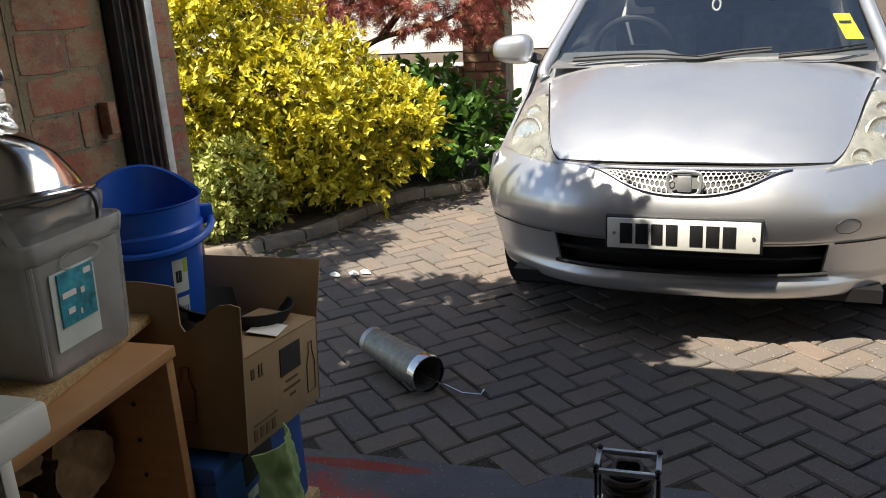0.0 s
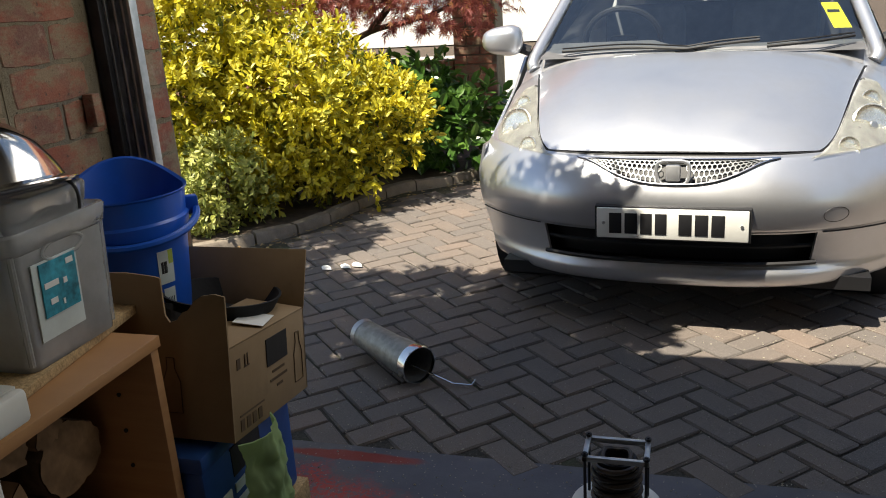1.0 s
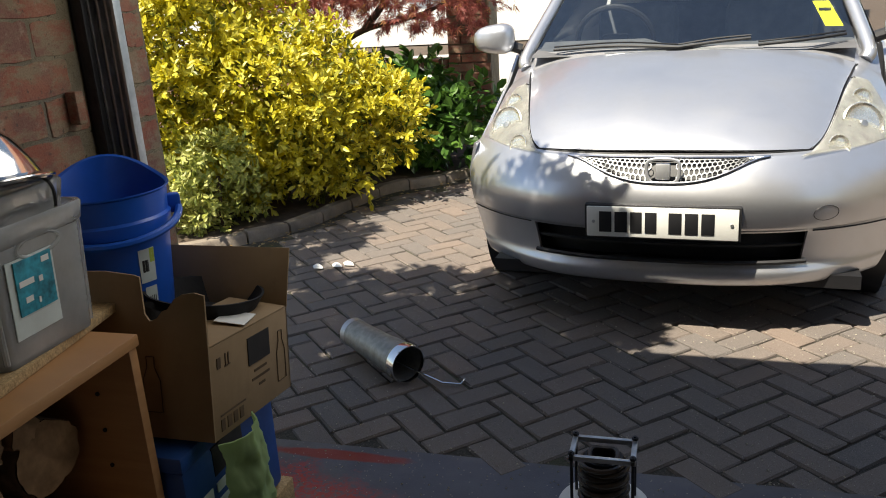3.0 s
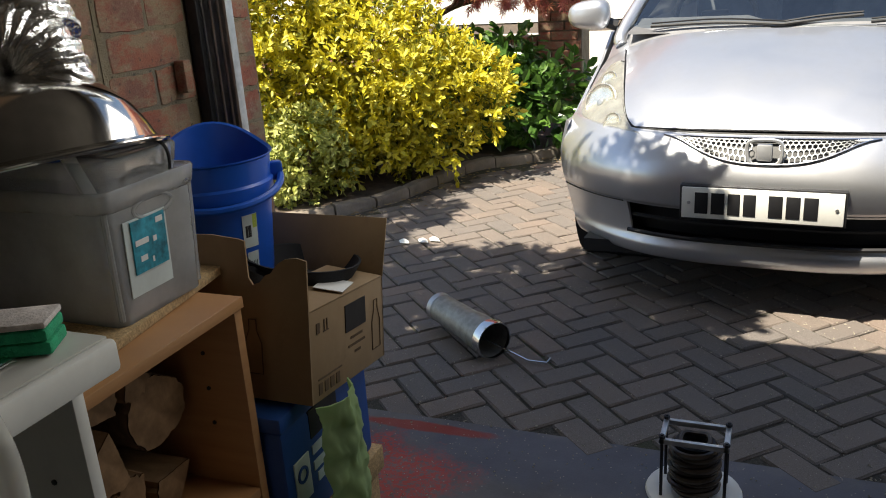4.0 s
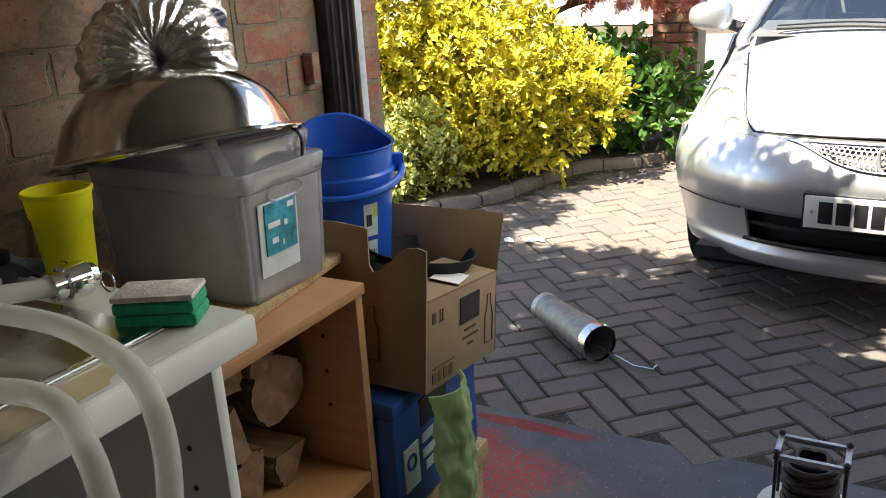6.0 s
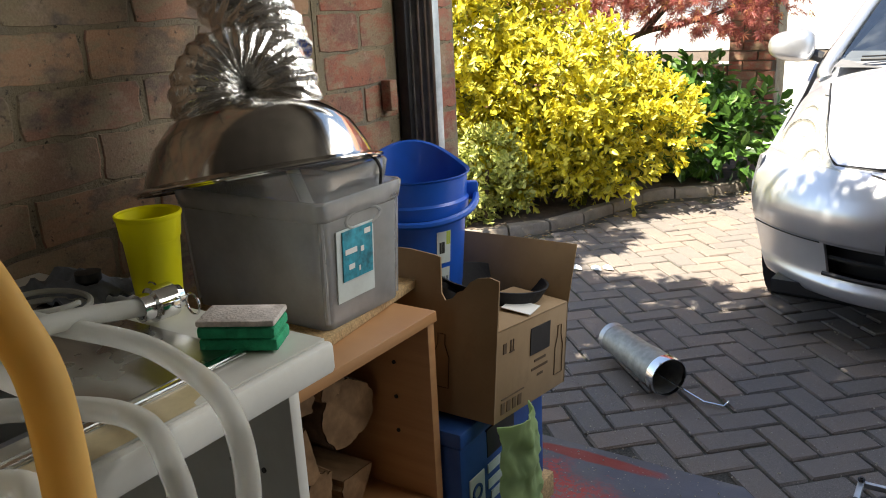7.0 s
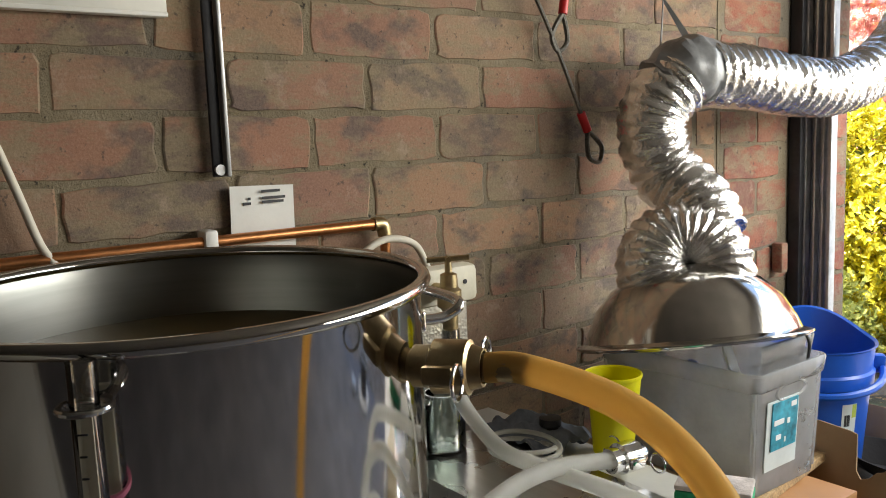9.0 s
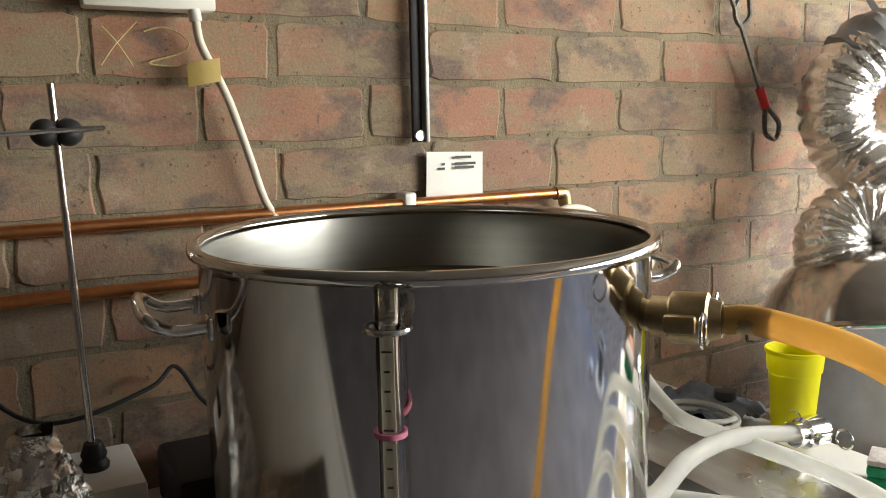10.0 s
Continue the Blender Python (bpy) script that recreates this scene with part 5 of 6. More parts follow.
# ---------------------------------------------------------------- cardboard carton, bucket, crate
crate = thing("bottle_crate", (-0.85, 1.33, 0.26), "blue plastic bottle crate with a white printed badge", "crate")
part("body", B((-1.06, 1.155, 0.265), (-0.665, 1.50, 0.50), 0.012), CRATE_BLUE, crate)
part("rim", B((-1.065, 1.15, 0.50), (-0.66, 1.505, 0.535), 0.008), CRATE_BLUE, crate)
# flat black patch drawing the dark of the hand grip's recess
part("grip_recess_shade", B((-0.668, 1.25, 0.435), (-0.6635, 1.36, 0.495), 0.001), INK, crate)
bd = part("badge", B((-0.666, 1.18, 0.325), (-0.6625, 1.235, 0.42), 0.001), LABEL_PALE, crate, "white printed badge")
for y0, y1, z in ((1.25, 1.36, 0.40), (1.25, 1.38, 0.365), (1.26, 1.36, 0.335)):
    part("letter_bar", B((-0.666, y0, z), (-0.663, y1, z + 0.02)), LABEL_PALE, crate)
part("badge_mark", L([(0.012, 0), (0.018, 0), (0.018, 0.002), (0.012, 0.002), (0.012, 0)], m=pose(-0.6622, 1.205, 0.385, 0, 90, 0), seg=20), CRATE_BLUE, bd)
pal = thing("wooden_pallet", (-0.85, 1.35, 0), "rough pale timber pallet under the crate", "pallet")
for x in (-1.04, -0.85, -0.66):
    part("bearer", B((x - 0.04, 1.16, 0.0), (x, 1.50, 0.2), 0.003), CHIPBOARD, pal)
for k in range(4):
    part("slat", B((-1.08, 1.16 + 0.095 * k, 0.201), (-0.655, 1.24 + 0.095 * k, 0.26), 0.003), CHIPBOARD, pal)


def build_carton():
    c = thing("cardboard_carton", (0, 0, 0), "torn open cardboard bottle carton on the crate", "carton")
    t, w, d, h = 0.004, 0.30, 0.52, 0.175
    part("front_panel", B((-t, 0, 0), (0, w, h), 0.001), CARDBOARD, c)
    part("back_panel", B((-d, 0, 0), (-d + t, w, h + 0.1), 0.001), CARDBOARD, c)
    part("base_panel", B((-d + t, t, 0.0), (-t, w - t, t)), CARDBOARD, c)
    ragged = bmesh.new()
    rng = random.Random(3)
    edge = [(0.0, 0.272), (-0.02, 0.276), (-0.045, 0.274), (-0.06, 0.262), (-0.075, 0.246), (-0.088, 0.24), (-0.10, 0.226), (-0.115, 0.222), (-0.124, 0.232), (-0.128, 0.30), (-0.14, 0.306), (-0.2, 0.309), (-0.3, 0.308), (-0.4, 0.305), (-d + t, 0.30)]
    lo = [ragged.verts.new((x, 0, 0)) for x, z in edge]
    hi = [ragged.verts.new((x, 0.002 * rng.random(), z + rng.uniform(-0.002, 0.002))) for x, z in edge]
    for i in range(len(edge) - 1):
        ragged.faces.new((lo[i], lo[i + 1], hi[i + 1], hi[i]))
    part("side_panel", thicken(ragged, t), CARDBOARD, c, "torn ragged side panel")
    part("side_panel", B((-d, w - t, 0), (0, w, h)), CARDBOARD, c)
    part("flap", B((-d, 0, 0), (0.0, t, 0.125), 0.001, pose(0, w, h, -14, 0, 0)), CARDBOARD, c, "raised end flap with a frayed corner")
    top = part("top_flap", B((-0.13, 0.0, 0.0), (0.0, w - 0.005, 0.004), 0.001, pose(0, 0, h, 0, 6, 0)), CARDBOARD, c, "dusty folded front flap")
    part("tape_scrap", B((-0.03, 0, 0), (0.03, 0.08, 0.0015), 0.0, pose(-0.03, 0.12, h + 0.012, 0, 8, 12)), PAPER, c)
    # panel is uncut; a black sheet paints the hole's dark inside
    part("hand_hole_shade", B((0.0005, 0.13, 0.10), (0.002, 0.215, 0.155), 0.0), INK, c)
    for y0, y1, z0, z1 in ((0.02, 0.032, 0.13, 0.15), (0.045, 0.065, 0.128, 0.130), (0.048, 0.051, 0.13, 0.152), (0.058, 0.061, 0.13, 0.152), (0.15, 0.20, 0.082, 0.087), (0.14, 0.21, 0.066, 0.071), (0.165, 0.19, 0.05, 0.055), (0.02, 0.11, 0.04, 0.043), (0.02, 0.033, 0.012, 0.034), (0.042, 0.056, 0.012, 0.034), (0.064, 0.078, 0.012, 0.034), (0.086, 0.1, 0.012, 0.034)):
        part("printed_bar", B((0.0005, y0, z0), (0.0015, y1, z1)), PRINT, c)
    prof = [(0.0, 0.0), (0.018, 0.0), (0.018, 0.06), (0.008, 0.085), (0.008, 0.105), (0.0, 0.105)]
    for ax in (0, 1):
        ring = [Vector((s * r, z, 0)) for s, rows in ((1, prof), (-1, list(reversed(prof)))) for r, z in rows]
        m = Matrix(((0, 0, 1, 0.001), (1, 0, 0, 0.262), (0, 1, 0, 0.03), (0, 0, 0, 1))) if ax == 0 else Matrix(((1, 0, 0, -0.12), (0, 0, 1, -0.0048), (0, 1, 0, 0.05), (0, 0, 0, 1)))
        part("bottle_outline", T([m @ q for q in ring], 0.0011, 4, closed=True), PRINT, c)
    c.matrix_basis = pose(-0.615, 1.20, 0.545, -7.5, 0, 0)
    return c


build_carton()
inner = solo("inner_carton", B((-1.05, 1.28, 0.536), (-0.80, 1.55, 0.61), 0.003), CARDBOARD, "plain brown carton under the blue bucket", "carton")
pan = solo("black_pan", L([(0, 0.0), (0.09, 0.0), (0.115, 0.05), (0.12, 0.05), (0.094, -0.004), (0, -0.004)], m=pose(-0.76, 1.44, 0.69, -8, 6, 0)), BLACK_CLOTH, "black pan lying in the open carton", "pan")
cl = grid(bmesh.new(), lambda u, v: Vector((-0.98 + 0.28 * u, 1.25 + 0.10 * v, 0.70 + 0.05 * noise.noise(Vector((u * 4, v * 4, 1))) + 0.05 * math.sin(u * 3.1) * math.sin(v * 3.1))), 14, 10)
solo("black_cloth", thicken(cl, 0.006), BLACK_CLOTH, "crumpled black cloth stuffed in the carton", "cloth")


def build_bucket():
    b = thing("bucket", (-0.94, 1.43, 0.61), "bright blue plastic mop bucket with a carrying handle", "bucket")
    h = 0.345

    def ring(r, z, lip):
        pts = []
        for k in range(48):
            a = 2 * math.pi * k / 48
            up = lip * max(0.0, math.cos(a - radians(125))) ** 3
            pts.append(Vector((-0.94 + (r + up * 0.3) * math.cos(a), 1.43 + (r + up * 0.3) * math.sin(a), 0.61 + z + up)))
        return pts
    bm = bmesh.new()
    rows = [[bm.verts.new(p) for p in ring(*q)] for q in ((0.092, 0, 0), (0.094, 0.004, 0), (0.115, h - 0.085, 0), (0.121, h - 0.08, 0), (0.123, h - 0.055, 0), (0.118, h - 0.05, 0.0), (0.122, h - 0.004, 0.04), (0.127, h, 0.045), (0.127, h + 0.003, 0.045), (0.120, h, 0.045), (0.114, h - 0.06, 0), (0.09, 0.008, 0))]
    for a, c in zip(rows, rows[1:]):
        for k in range(48):
            bm.faces.new((a[k], a[(k + 1) % 48], c[(k + 1) % 48], c[k]))
    bm.faces.new(rows[0]), bm.faces.new(rows[-1])
    part("body", bm, BLUE_PLASTIC, b)
    hd = [(-0.94 + 0.138 * math.cos(a), 1.43 + 0.138 * math.sin(a), 0.61 + h - 0.055 - 0.03 * math.sin((a - radians(-140)) / radians(180) * math.pi)) for a in [radians(-140 + 180 * k / 20) for k in range(21)]]
    part("handle", T(hd, 0.008, 8), BLUE_PLASTIC, b)
    for a in (-140, 40):
        part("handle_lug", B((-0.012, -0.012, -0.018), (0.02, 0.012, 0.022), 0.005, Matrix.Translation((-0.94 + 0.124 * math.cos(radians(a)), 1.43 + 0.124 * math.sin(radians(a)), 0.61 + h - 0.05)) @ Matrix.Rotation(radians(a), 4, "Z")), BLUE_PLASTIC, b)
    def patch(a0, a1, z0, z1):
        return grid(bmesh.new(), lambda u, v: Vector((-0.94 + (0.0948 + 0.082 * (z0 + (z1 - z0) * v)) * math.cos(radians(a0 + (a1 - a0) * u)), 1.43 + (0.0948 + 0.082 * (z0 + (z1 - z0) * v)) * math.sin(radians(a0 + (a1 - a0) * u)), 0.61 + z0 + (z1 - z0) * v)), 6, 4)
    part("label", patch(-30, -12, 0.165, 0.235), LABEL_PALE, b, "pale product label")
    part("label_corner", patch(-18, -12.2, 0.205, 0.234), LABEL_GREEN, b)
    part("label_mark", patch(-27, -20, 0.187, 0.212), INK, b)
    part("label", patch(-27, -13, 0.10, 0.155), LABEL_PALE, b, "pale barcode label")
    for k in range(5):
        part("label_bar", patch(-25 + 2.2 * k, -24 + 2.2 * k, 0.108, 0.135), INK, b)
    return b


build_bucket()
bag = grid(bmesh.new(), lambda u, v: Vector((-0.60 + 0.002 * math.sin(u * 17 + v * 3) + 0.035 * math.sin(u * math.pi), 1.185 + (0.12 + 0.05 * v) * u + 0.006 * math.sin(v * 6), 0.55 - 0.545 * v)), 40, 60)
for v in bag.verts:
    v.co += Vector((noise.noise(v.co * 26) + 0.6 * noise.noise(v.co * 70), noise.noise(v.co * 22 + Vector((5, 0, 0))), 0)) * 0.009
solo("green_bag", thicken(bag, 0.003), GREEN_BAG, "crumpled translucent green plastic bag hanging from the carton", "plastic bag")

# ---------------------------------------------------------------- on the worktop
cup = thing("tumbler", (-0.859, 0.703, TOP + 0.006), "bright yellow plastic tumbler standing by the sink", "cup")
part("body", L([(0, 0), (0.030, 0), (0.0315, 0.003), (0.038, 0.091), (0.0402, 0.094), (0.0432, 0.126), (0.0446, 0.127), (0.0415, 0.125), (0.0385, 0.096), (0.030, 0.006), (0, 0.006)], (-0.859, 0.703, TOP + 0.006), 40), YELLOW_PLASTIC, cup)
part("rim_band", L([(0.0437, 0.121), (0.0450, 0.124), (0.0450, 0.1275), (0.0433, 0.1285), (0.0424, 0.127)], (-0.859, 0.703, TOP + 0.006), 40), YELLOW_PLASTIC, cup)
sp = thing("sponge", (-0.65, 0.652, TOP), "green washing-up sponge with a worn pale scourer", "sponge")
sm = pose(-0.640, 0.654, TOP + 0.002, 0, 0, 28) @ Matrix.Scale(0.86, 4)
part("foam", B((-0.056, -0.032, 0.0), (0.056, 0.032, 0.018), 0.004, sm), SPONGE, sp)
part("foam", B((-0.057, -0.034, 0.019), (0.055, 0.034, 0.036), 0.005, sm), SPONGE, sp)
part("scourer", B((-0.057, -0.034, 0.037), (0.055, 0.034, 0.046), 0.003, sm), SCOURER, sp)


def clamp_fitting(at, axis, name, label):
    """A cam-lock coupling with its levers and split rings."""
    c = thing(name, at, label, "hose coupling")
    m = Matrix.Translation(at) @ Vector(axis).to_track_quat("Z", "Y").to_matrix().to_4x4()
    part("body", L([(0.014, -0.03), (0.018, -0.03), (0.018, -0.015), (0.023, -0.012), (0.023, 0.018), (0.019, 0.02), (0.016, 0.03), (0.014, 0.03), (0.014, -0.03)], m=m, seg=28), BRASS if "brass" in label else CHROME, c)
    for s in (-1, 1):
        part("lever", B((s * 0.022, -0.008, -0.015), (s * 0.032, 0.008, 0.012), 0.003, m), BRASS if "brass" in label else CHROME, c)
        rg = [m @ Vector((s * (0.03 + 0.015 + 0.014 * math.cos(a)), 0.014 * math.sin(a), 0.02)) for a in [2 * math.pi * k / 20 for k in range(20)]]
        part("split_ring", T(rg, 0.0016, 6, closed=True), CHROME, c)
    return c


def hose(name, pts, r, mat, label, cat="hose"):
    return solo(name, T(pts, r, 14, smooth=10), mat, label, cat)


HT = TOP + 0.02
clamp_fitting((-0.79, 0.65, HT + 0.012), (0.1, 1, 0.0), "hose_coupling", "chrome cam-lock hose coupling lying on the worktop")
hose("silicone_hose", [(-0.795, 0.63, HT + 0.012), (-0.79, 0.50, HT + 0.035), (-0.76, 0.38, HT + 0.04), (-0.72, 0.26, HT + 0.02), (-0.74, 0.12, HT + 0.01), (-0.8, -0.02, HT)], 0.0122, SILICONE, "milky silicone hose coiled over the sink")
hose("silicone_hose", [(-1.018, 0.512, 1.062), (-1.012, 0.516, 1.02), (-0.985, 0.53, 0.975), (-0.93, 0.535, 0.945), (-0.84, 0.52, HT + 0.02), (-0.71, 0.54, HT + 0.016), (-0.60, 0.52, HT + 0.02), (-0.49, 0.49, HT + 0.005), (-0.455, 0.47, 0.85), (-0.455, 0.43, 0.72), (-0.49, 0.38, 0.55), (-0.5, 0.36, 0.35)], 0.0122, SILICONE, "milky silicone hose running from the tap over the worktop edge")
hose("silicone_hose", [(-0.80, 0.30, HT), (-0.66, 0.40, HT + 0.005), (-0.55, 0.43, HT + 0.008), (-0.475, 0.41, HT - 0.02), (-0.445, 0.40, 0.82), (-0.44, 0.42, 0.68), (-0.46, 0.44, 0.5), (-0.5, 0.44, 0.3)], 0.0122, SILICONE, "milky silicone hose looping down off the worktop")
hose("silicone_hose", [(-0.62, 0.20, HT), (-0.55, 0.30, HT + 0.01), (-0.5, 0.30, HT), (-0.465, 0.27, 0.86), (-0.46, 0.24, 0.75), (-0.5, 0.2, 0.6)], 0.0122, SILICONE, "milky silicone hose hanging over the edge")

# taps on a batten, splash sheet, jars
bat = thing("tap_batten", (-1.07, 0.31, 1.15), "cream-painted wooden batten carrying two taps", "batten")
part("board", B((-1.092, 0.03, 1.15), (-1.052, 0.60, 1.213), 0.012), BATTEN, bat)
for y in (0.13, 0.42, 0.57):
    part("screw", L([(0, 0), (0.004, 0), (0.004, 0.0015), (0, 0.002)], m=pose(-1.0522, y, 1.185, 0, 90, 0), seg=12), STEEL_DARK, bat)
solo("splash_sheet", B((-1.0985, 0.0, TOP + 0.001), (-1.0945, 0.605, 1.17), 0.0), STUCCO, "embossed aluminium splash sheet behind the sink", "metal sheet")


def tap(y):
    t = thing("tap", (-1.05, y, 1.14), "weathered brass garden tap with a black hose connector", "tap", "taps on the batten")
    part("inlet", T([(-1.056, y, 1.178), (-1.02, y, 1.178)], 0.013, 16), BRASS, t)
    part("body", L([(0.0, 0.0), (0.012, 0.0), (0.013, 0.03), (0.019, 0.035), (0.019, 0.06), (0.014, 0.065), (0.013, 0.085), (0.006, 0.088), (0.005, 0.11), (0, 0.11)], (-1.018, y, 1.123), 20), BRASS, t)
    part("cross_handle", T([(-1.038, y - 0.026, 1.230), (-0.998, y + 0.026, 1.233)], 0.0045, 8), BRASS, t)
    part("cross_handle", T([(-1.036, y + 0.012, 1.230), (-1.0, y - 0.012, 1.233)], 0.0045, 8), BRASS, t)
    part("spout_nut", L([(0.014, 0), (0.014, 0.016), (0.010, 0.018), (0.010, 0.0), (0.014, 0.0)], (-1.018, y, 1.106), 12), CHROME, t)
    part("hose_connector", L([(0.014, 0.0), (0.02, 0.002), (0.02, 0.018), (0.015, 0.02), (0.015, 0.026), (0.019, 0.028), (0.019, 0.046), (0.012, 0.048), (0, 0.048)], (-1.018, y, 1.058), 24), BLACK_PLASTIC, t)
    return t


tap(0.512), tap(0.358)
for y in (0.435, 0.515):
    jar = thing("glass_jar", (-1.05, y, TOP + 0.006), "clear empty glass jar at the back of the worktop", "jar", "glass jars")
    part("glass", L([(0, 0), (0.034, 0), (0.036, 0.004), (0.036, 0.075), (0.03, 0.085), (0.03, 0.095), (0.028, 0.095), (0.034, 0.075), (0.034, 0.006), (0, 0.006)], (-1.05, y, TOP + 0.006), 28), JAR_GLASS, jar)
rag = grid(bmesh.new(), lambda u, v: Vector((-1.07 + 0.16 * u, 0.61 + 0.10 * v, TOP + 0.014 + 0.03 * math.sin(u * 3.1) * math.sin(v * 3.1) + 0.022 * noise.noise(Vector((u * 5, v * 5, 0))))), 18, 16)
solo("rag", thicken(rag, 0.004), GREY_RAG, "crumpled blue-grey rag on the worktop", "rag")
stp = solo("black_stopper", L([(0, 0), (0.02, 0), (0.02, 0.02), (0.013, 0.024), (0.018, 0.028), (0.018, 0.04), (0, 0.042)], (-0.955, 0.66, TOP + 0.008), 20), BLACK_PLASTIC, "black plastic fitting standing on the worktop", "fitting")
solo("coiled_tube", T([(-0.93 + 0.06 * math.cos(a), 0.58 + 0.05 * math.sin(a), TOP + 0.014 + 0.002 * a) for a in [k * 0.25 for k in range(52)]], 0.004, 7), SILICONE, "coil of thin clear tubing on the worktop", "tubing")

# ---------------------------------------------------------------- brewing pot
PX, PY, PR, PZ = -0.757, 0.010, 0.217, 1.292


def build_pot():
    p = thing("brew_pot", (PX, PY, TOP + 0.008), "large polished stainless brewing pot full of wort", "pot")
    z0 = TOP + 0.008
    part("shell", L([(0, z0), (PR - 0.006, z0), (PR, z0 + 0.01), (PR, PZ - 0.01), (PR + 0.002, PZ - 0.005)], (PX, PY, 0), 96), POT_STEEL, p)
    # inner wall of the pot, its shade in the darker steel colour
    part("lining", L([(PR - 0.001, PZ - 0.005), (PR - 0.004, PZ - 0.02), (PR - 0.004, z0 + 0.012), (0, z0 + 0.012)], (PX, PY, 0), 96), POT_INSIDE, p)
    part("rolled_rim", L([(PR + 0.003 + 0.0065 * math.cos(a), PZ - 0.003 + 0.0065 * math.sin(a)) for a in [2 * math.pi * k / 12 for k in range(13)]], (PX, PY, 0), 96), POT_STEEL, p)
    part("liquid", L([(0, PZ - 0.072), (PR - 0.0045, PZ - 0.072)], (PX, PY, 0), 64), WORT, p, "still amber-brown wort")
    for a0 in (264, 84):
        c, s = math.cos(radians(a0)), math.sin(radians(a0))
        o, t = Vector((c, s, 0)), Vector((-s, c, 0))
        base = Vector((PX, PY, PZ - 0.058)) + o * PR
        part("handle", T([base + t * 0.05, base + t * 0.05 + o * 0.03, base + t * 0.045 + o * 0.05 + Vector((0, 0, 0.012)), base - t * 0.045 + o * 0.05 + Vector((0, 0, 0.012)), base - t * 0.05 + o * 0.03, base - t * 0.05], 0.0055, 10, smooth=6), CHROME, p)
        for k in (-1, 1):
            part("handle_plate", B((-0.010, -0.003, -0.010), (0.010, 0.003, 0.010), 0.002, Matrix.Translation(base + t * 0.05 * k) @ Matrix.Rotation(radians(a0 - 90), 4, "Z")), CHROME, p)
    # sight glass towards the room
    a = math.atan2(-0.134 - PY, -0.549 - PX)
    o = Vector((math.cos(a), math.sin(a), 0))
    q = Vector((PX, PY, 0)) + o * (PR + 0.018)
    sg = part("sight_glass", T([q + Vector((0, 0, z0 + 0.03)), q + Vector((0, 0, PZ - 0.005))], 0.0095, 16), CLEAR_TUBE, p, "clear graduated sight tube")
    part("sight_scale", B((-0.004, -0.001, z0 + 0.05), (0.006, 0.001, PZ - 0.04), 0.0, Matrix.Translation((q.x, q.y, 0)) @ Matrix.Rotation(a - radians(90), 4, "Z")), WHITE_CABLE, sg)
    for k in range(17):
        z = PZ - 0.05 - 0.0145 * k
        w = 0.007 if k % 4 == 0 else 0.004
        part("scale_mark", T([q + o * 0.0096 + Vector((-o.y, o.x, 0)) * (-w * 0.5) + Vector((0, 0, z)), q + o * 0.0096 + Vector((-o.y, o.x, 0)) * (w * 0.6) + Vector((0, 0, z))], 0.0008, 4), INK, sg)
    part("band", L([(0.0105, 0), (0.0125, 0.0), (0.0125, 0.004), (0.0105, 0.004), (0.0105, 0)], (q.x, q.y, PZ - 0.115), 20), PINK_BAND, sg, "pink marker band")
    ring = [q + Vector((0.016 * math.cos(b), 0.016 * math.sin(b), PZ - 0.035)) for b in [2 * math.pi * k / 24 for k in range(24)]]
    part("retaining_ring", T(ring, 0.0025, 8, closed=True), CHROME, p)
    part("ring_stud", T([q + Vector((-o.y, o.x, 0)) * 0.014 + Vector((0, 0, PZ - 0.03)), q + Vector((-o.y, o.x, 0)) * 0.012 - o * 0.02 + Vector((0, 0, PZ - 0.03))], 0.004, 8), CHROME, p)
    return p


pot = build_pot()
pot.matrix_basis = Matrix.Translation(pot.location) @ Matrix.Rotation(radians(0.9), 4, Vector((0.47, 0.88, 0)))
CD = Vector((0.81, 0.58, 0.02)).normalized()
c0 = Vector((PX, PY, PZ - 0.072)) + CD * PR
clamp_fitting(tuple(c0 + CD * 0.036), tuple(CD), "pot_coupling", "brass cam-lock coupling on the pot outlet")
solo("outlet_nipple", T([c0 - CD * 0.003, c0 + CD * 0.012], 0.014, 20), BRASS, "brass outlet nipple of the pot", "pipe fitting")
solo("hose_tail", T([c0 + CD * 0.058, c0 + CD * 0.105], 0.0115, 20), BRASS, "brass hose tail in the amber hose", "pipe fitting")
h0 = c0 + CD * 0.068
hose("amber_hose", [h0, h0 + CD * 0.03, (-0.43, 0.215, 1.214), (-0.375, 0.222, 1.192), (-0.329, 0.221, 1.155), (-0.30, 0.22, 1.10), (-0.28, 0.20, 0.95), (-0.30, 0.16, 0.7), (-0.33, 0.12, 0.4)], 0.0128, SILICONE_AMBER, "amber silicone hose full of wort leaving the pot")

# ---------------------------------------------------------------- on the wall
WX = WALL_X + 0.004


def wall_pipe(y0, z0, y1, z1, turn):
    p = thing("copper_pipe", (WX, y0, z0), "copper water pipe clipped along the brick wall", "pipe", "copper pipes")
    pts = [(WX + 0.02, y0, z0), (WX + 0.02, y1, z1)]
    part("run", T(pts, 0.0085, 14), COPPER, p)
    if turn:
        part("elbow", T([(WX + 0.02, y1 - 0.012, z1), (WX + 0.02, y1 + 0.006, z1 - 0.002), (WX + 0.02, y1 + 0.010, z1 - 0.02)], 0.0115, 14, smooth=5), BRASS, p)
        part("drop", T([(WX + 0.02, y1 + 0.010, z1 - 0.015), (WX + 0.02, y1 + 0.010, 1.19)], 0.0085, 12), COPPER, p)
    return p


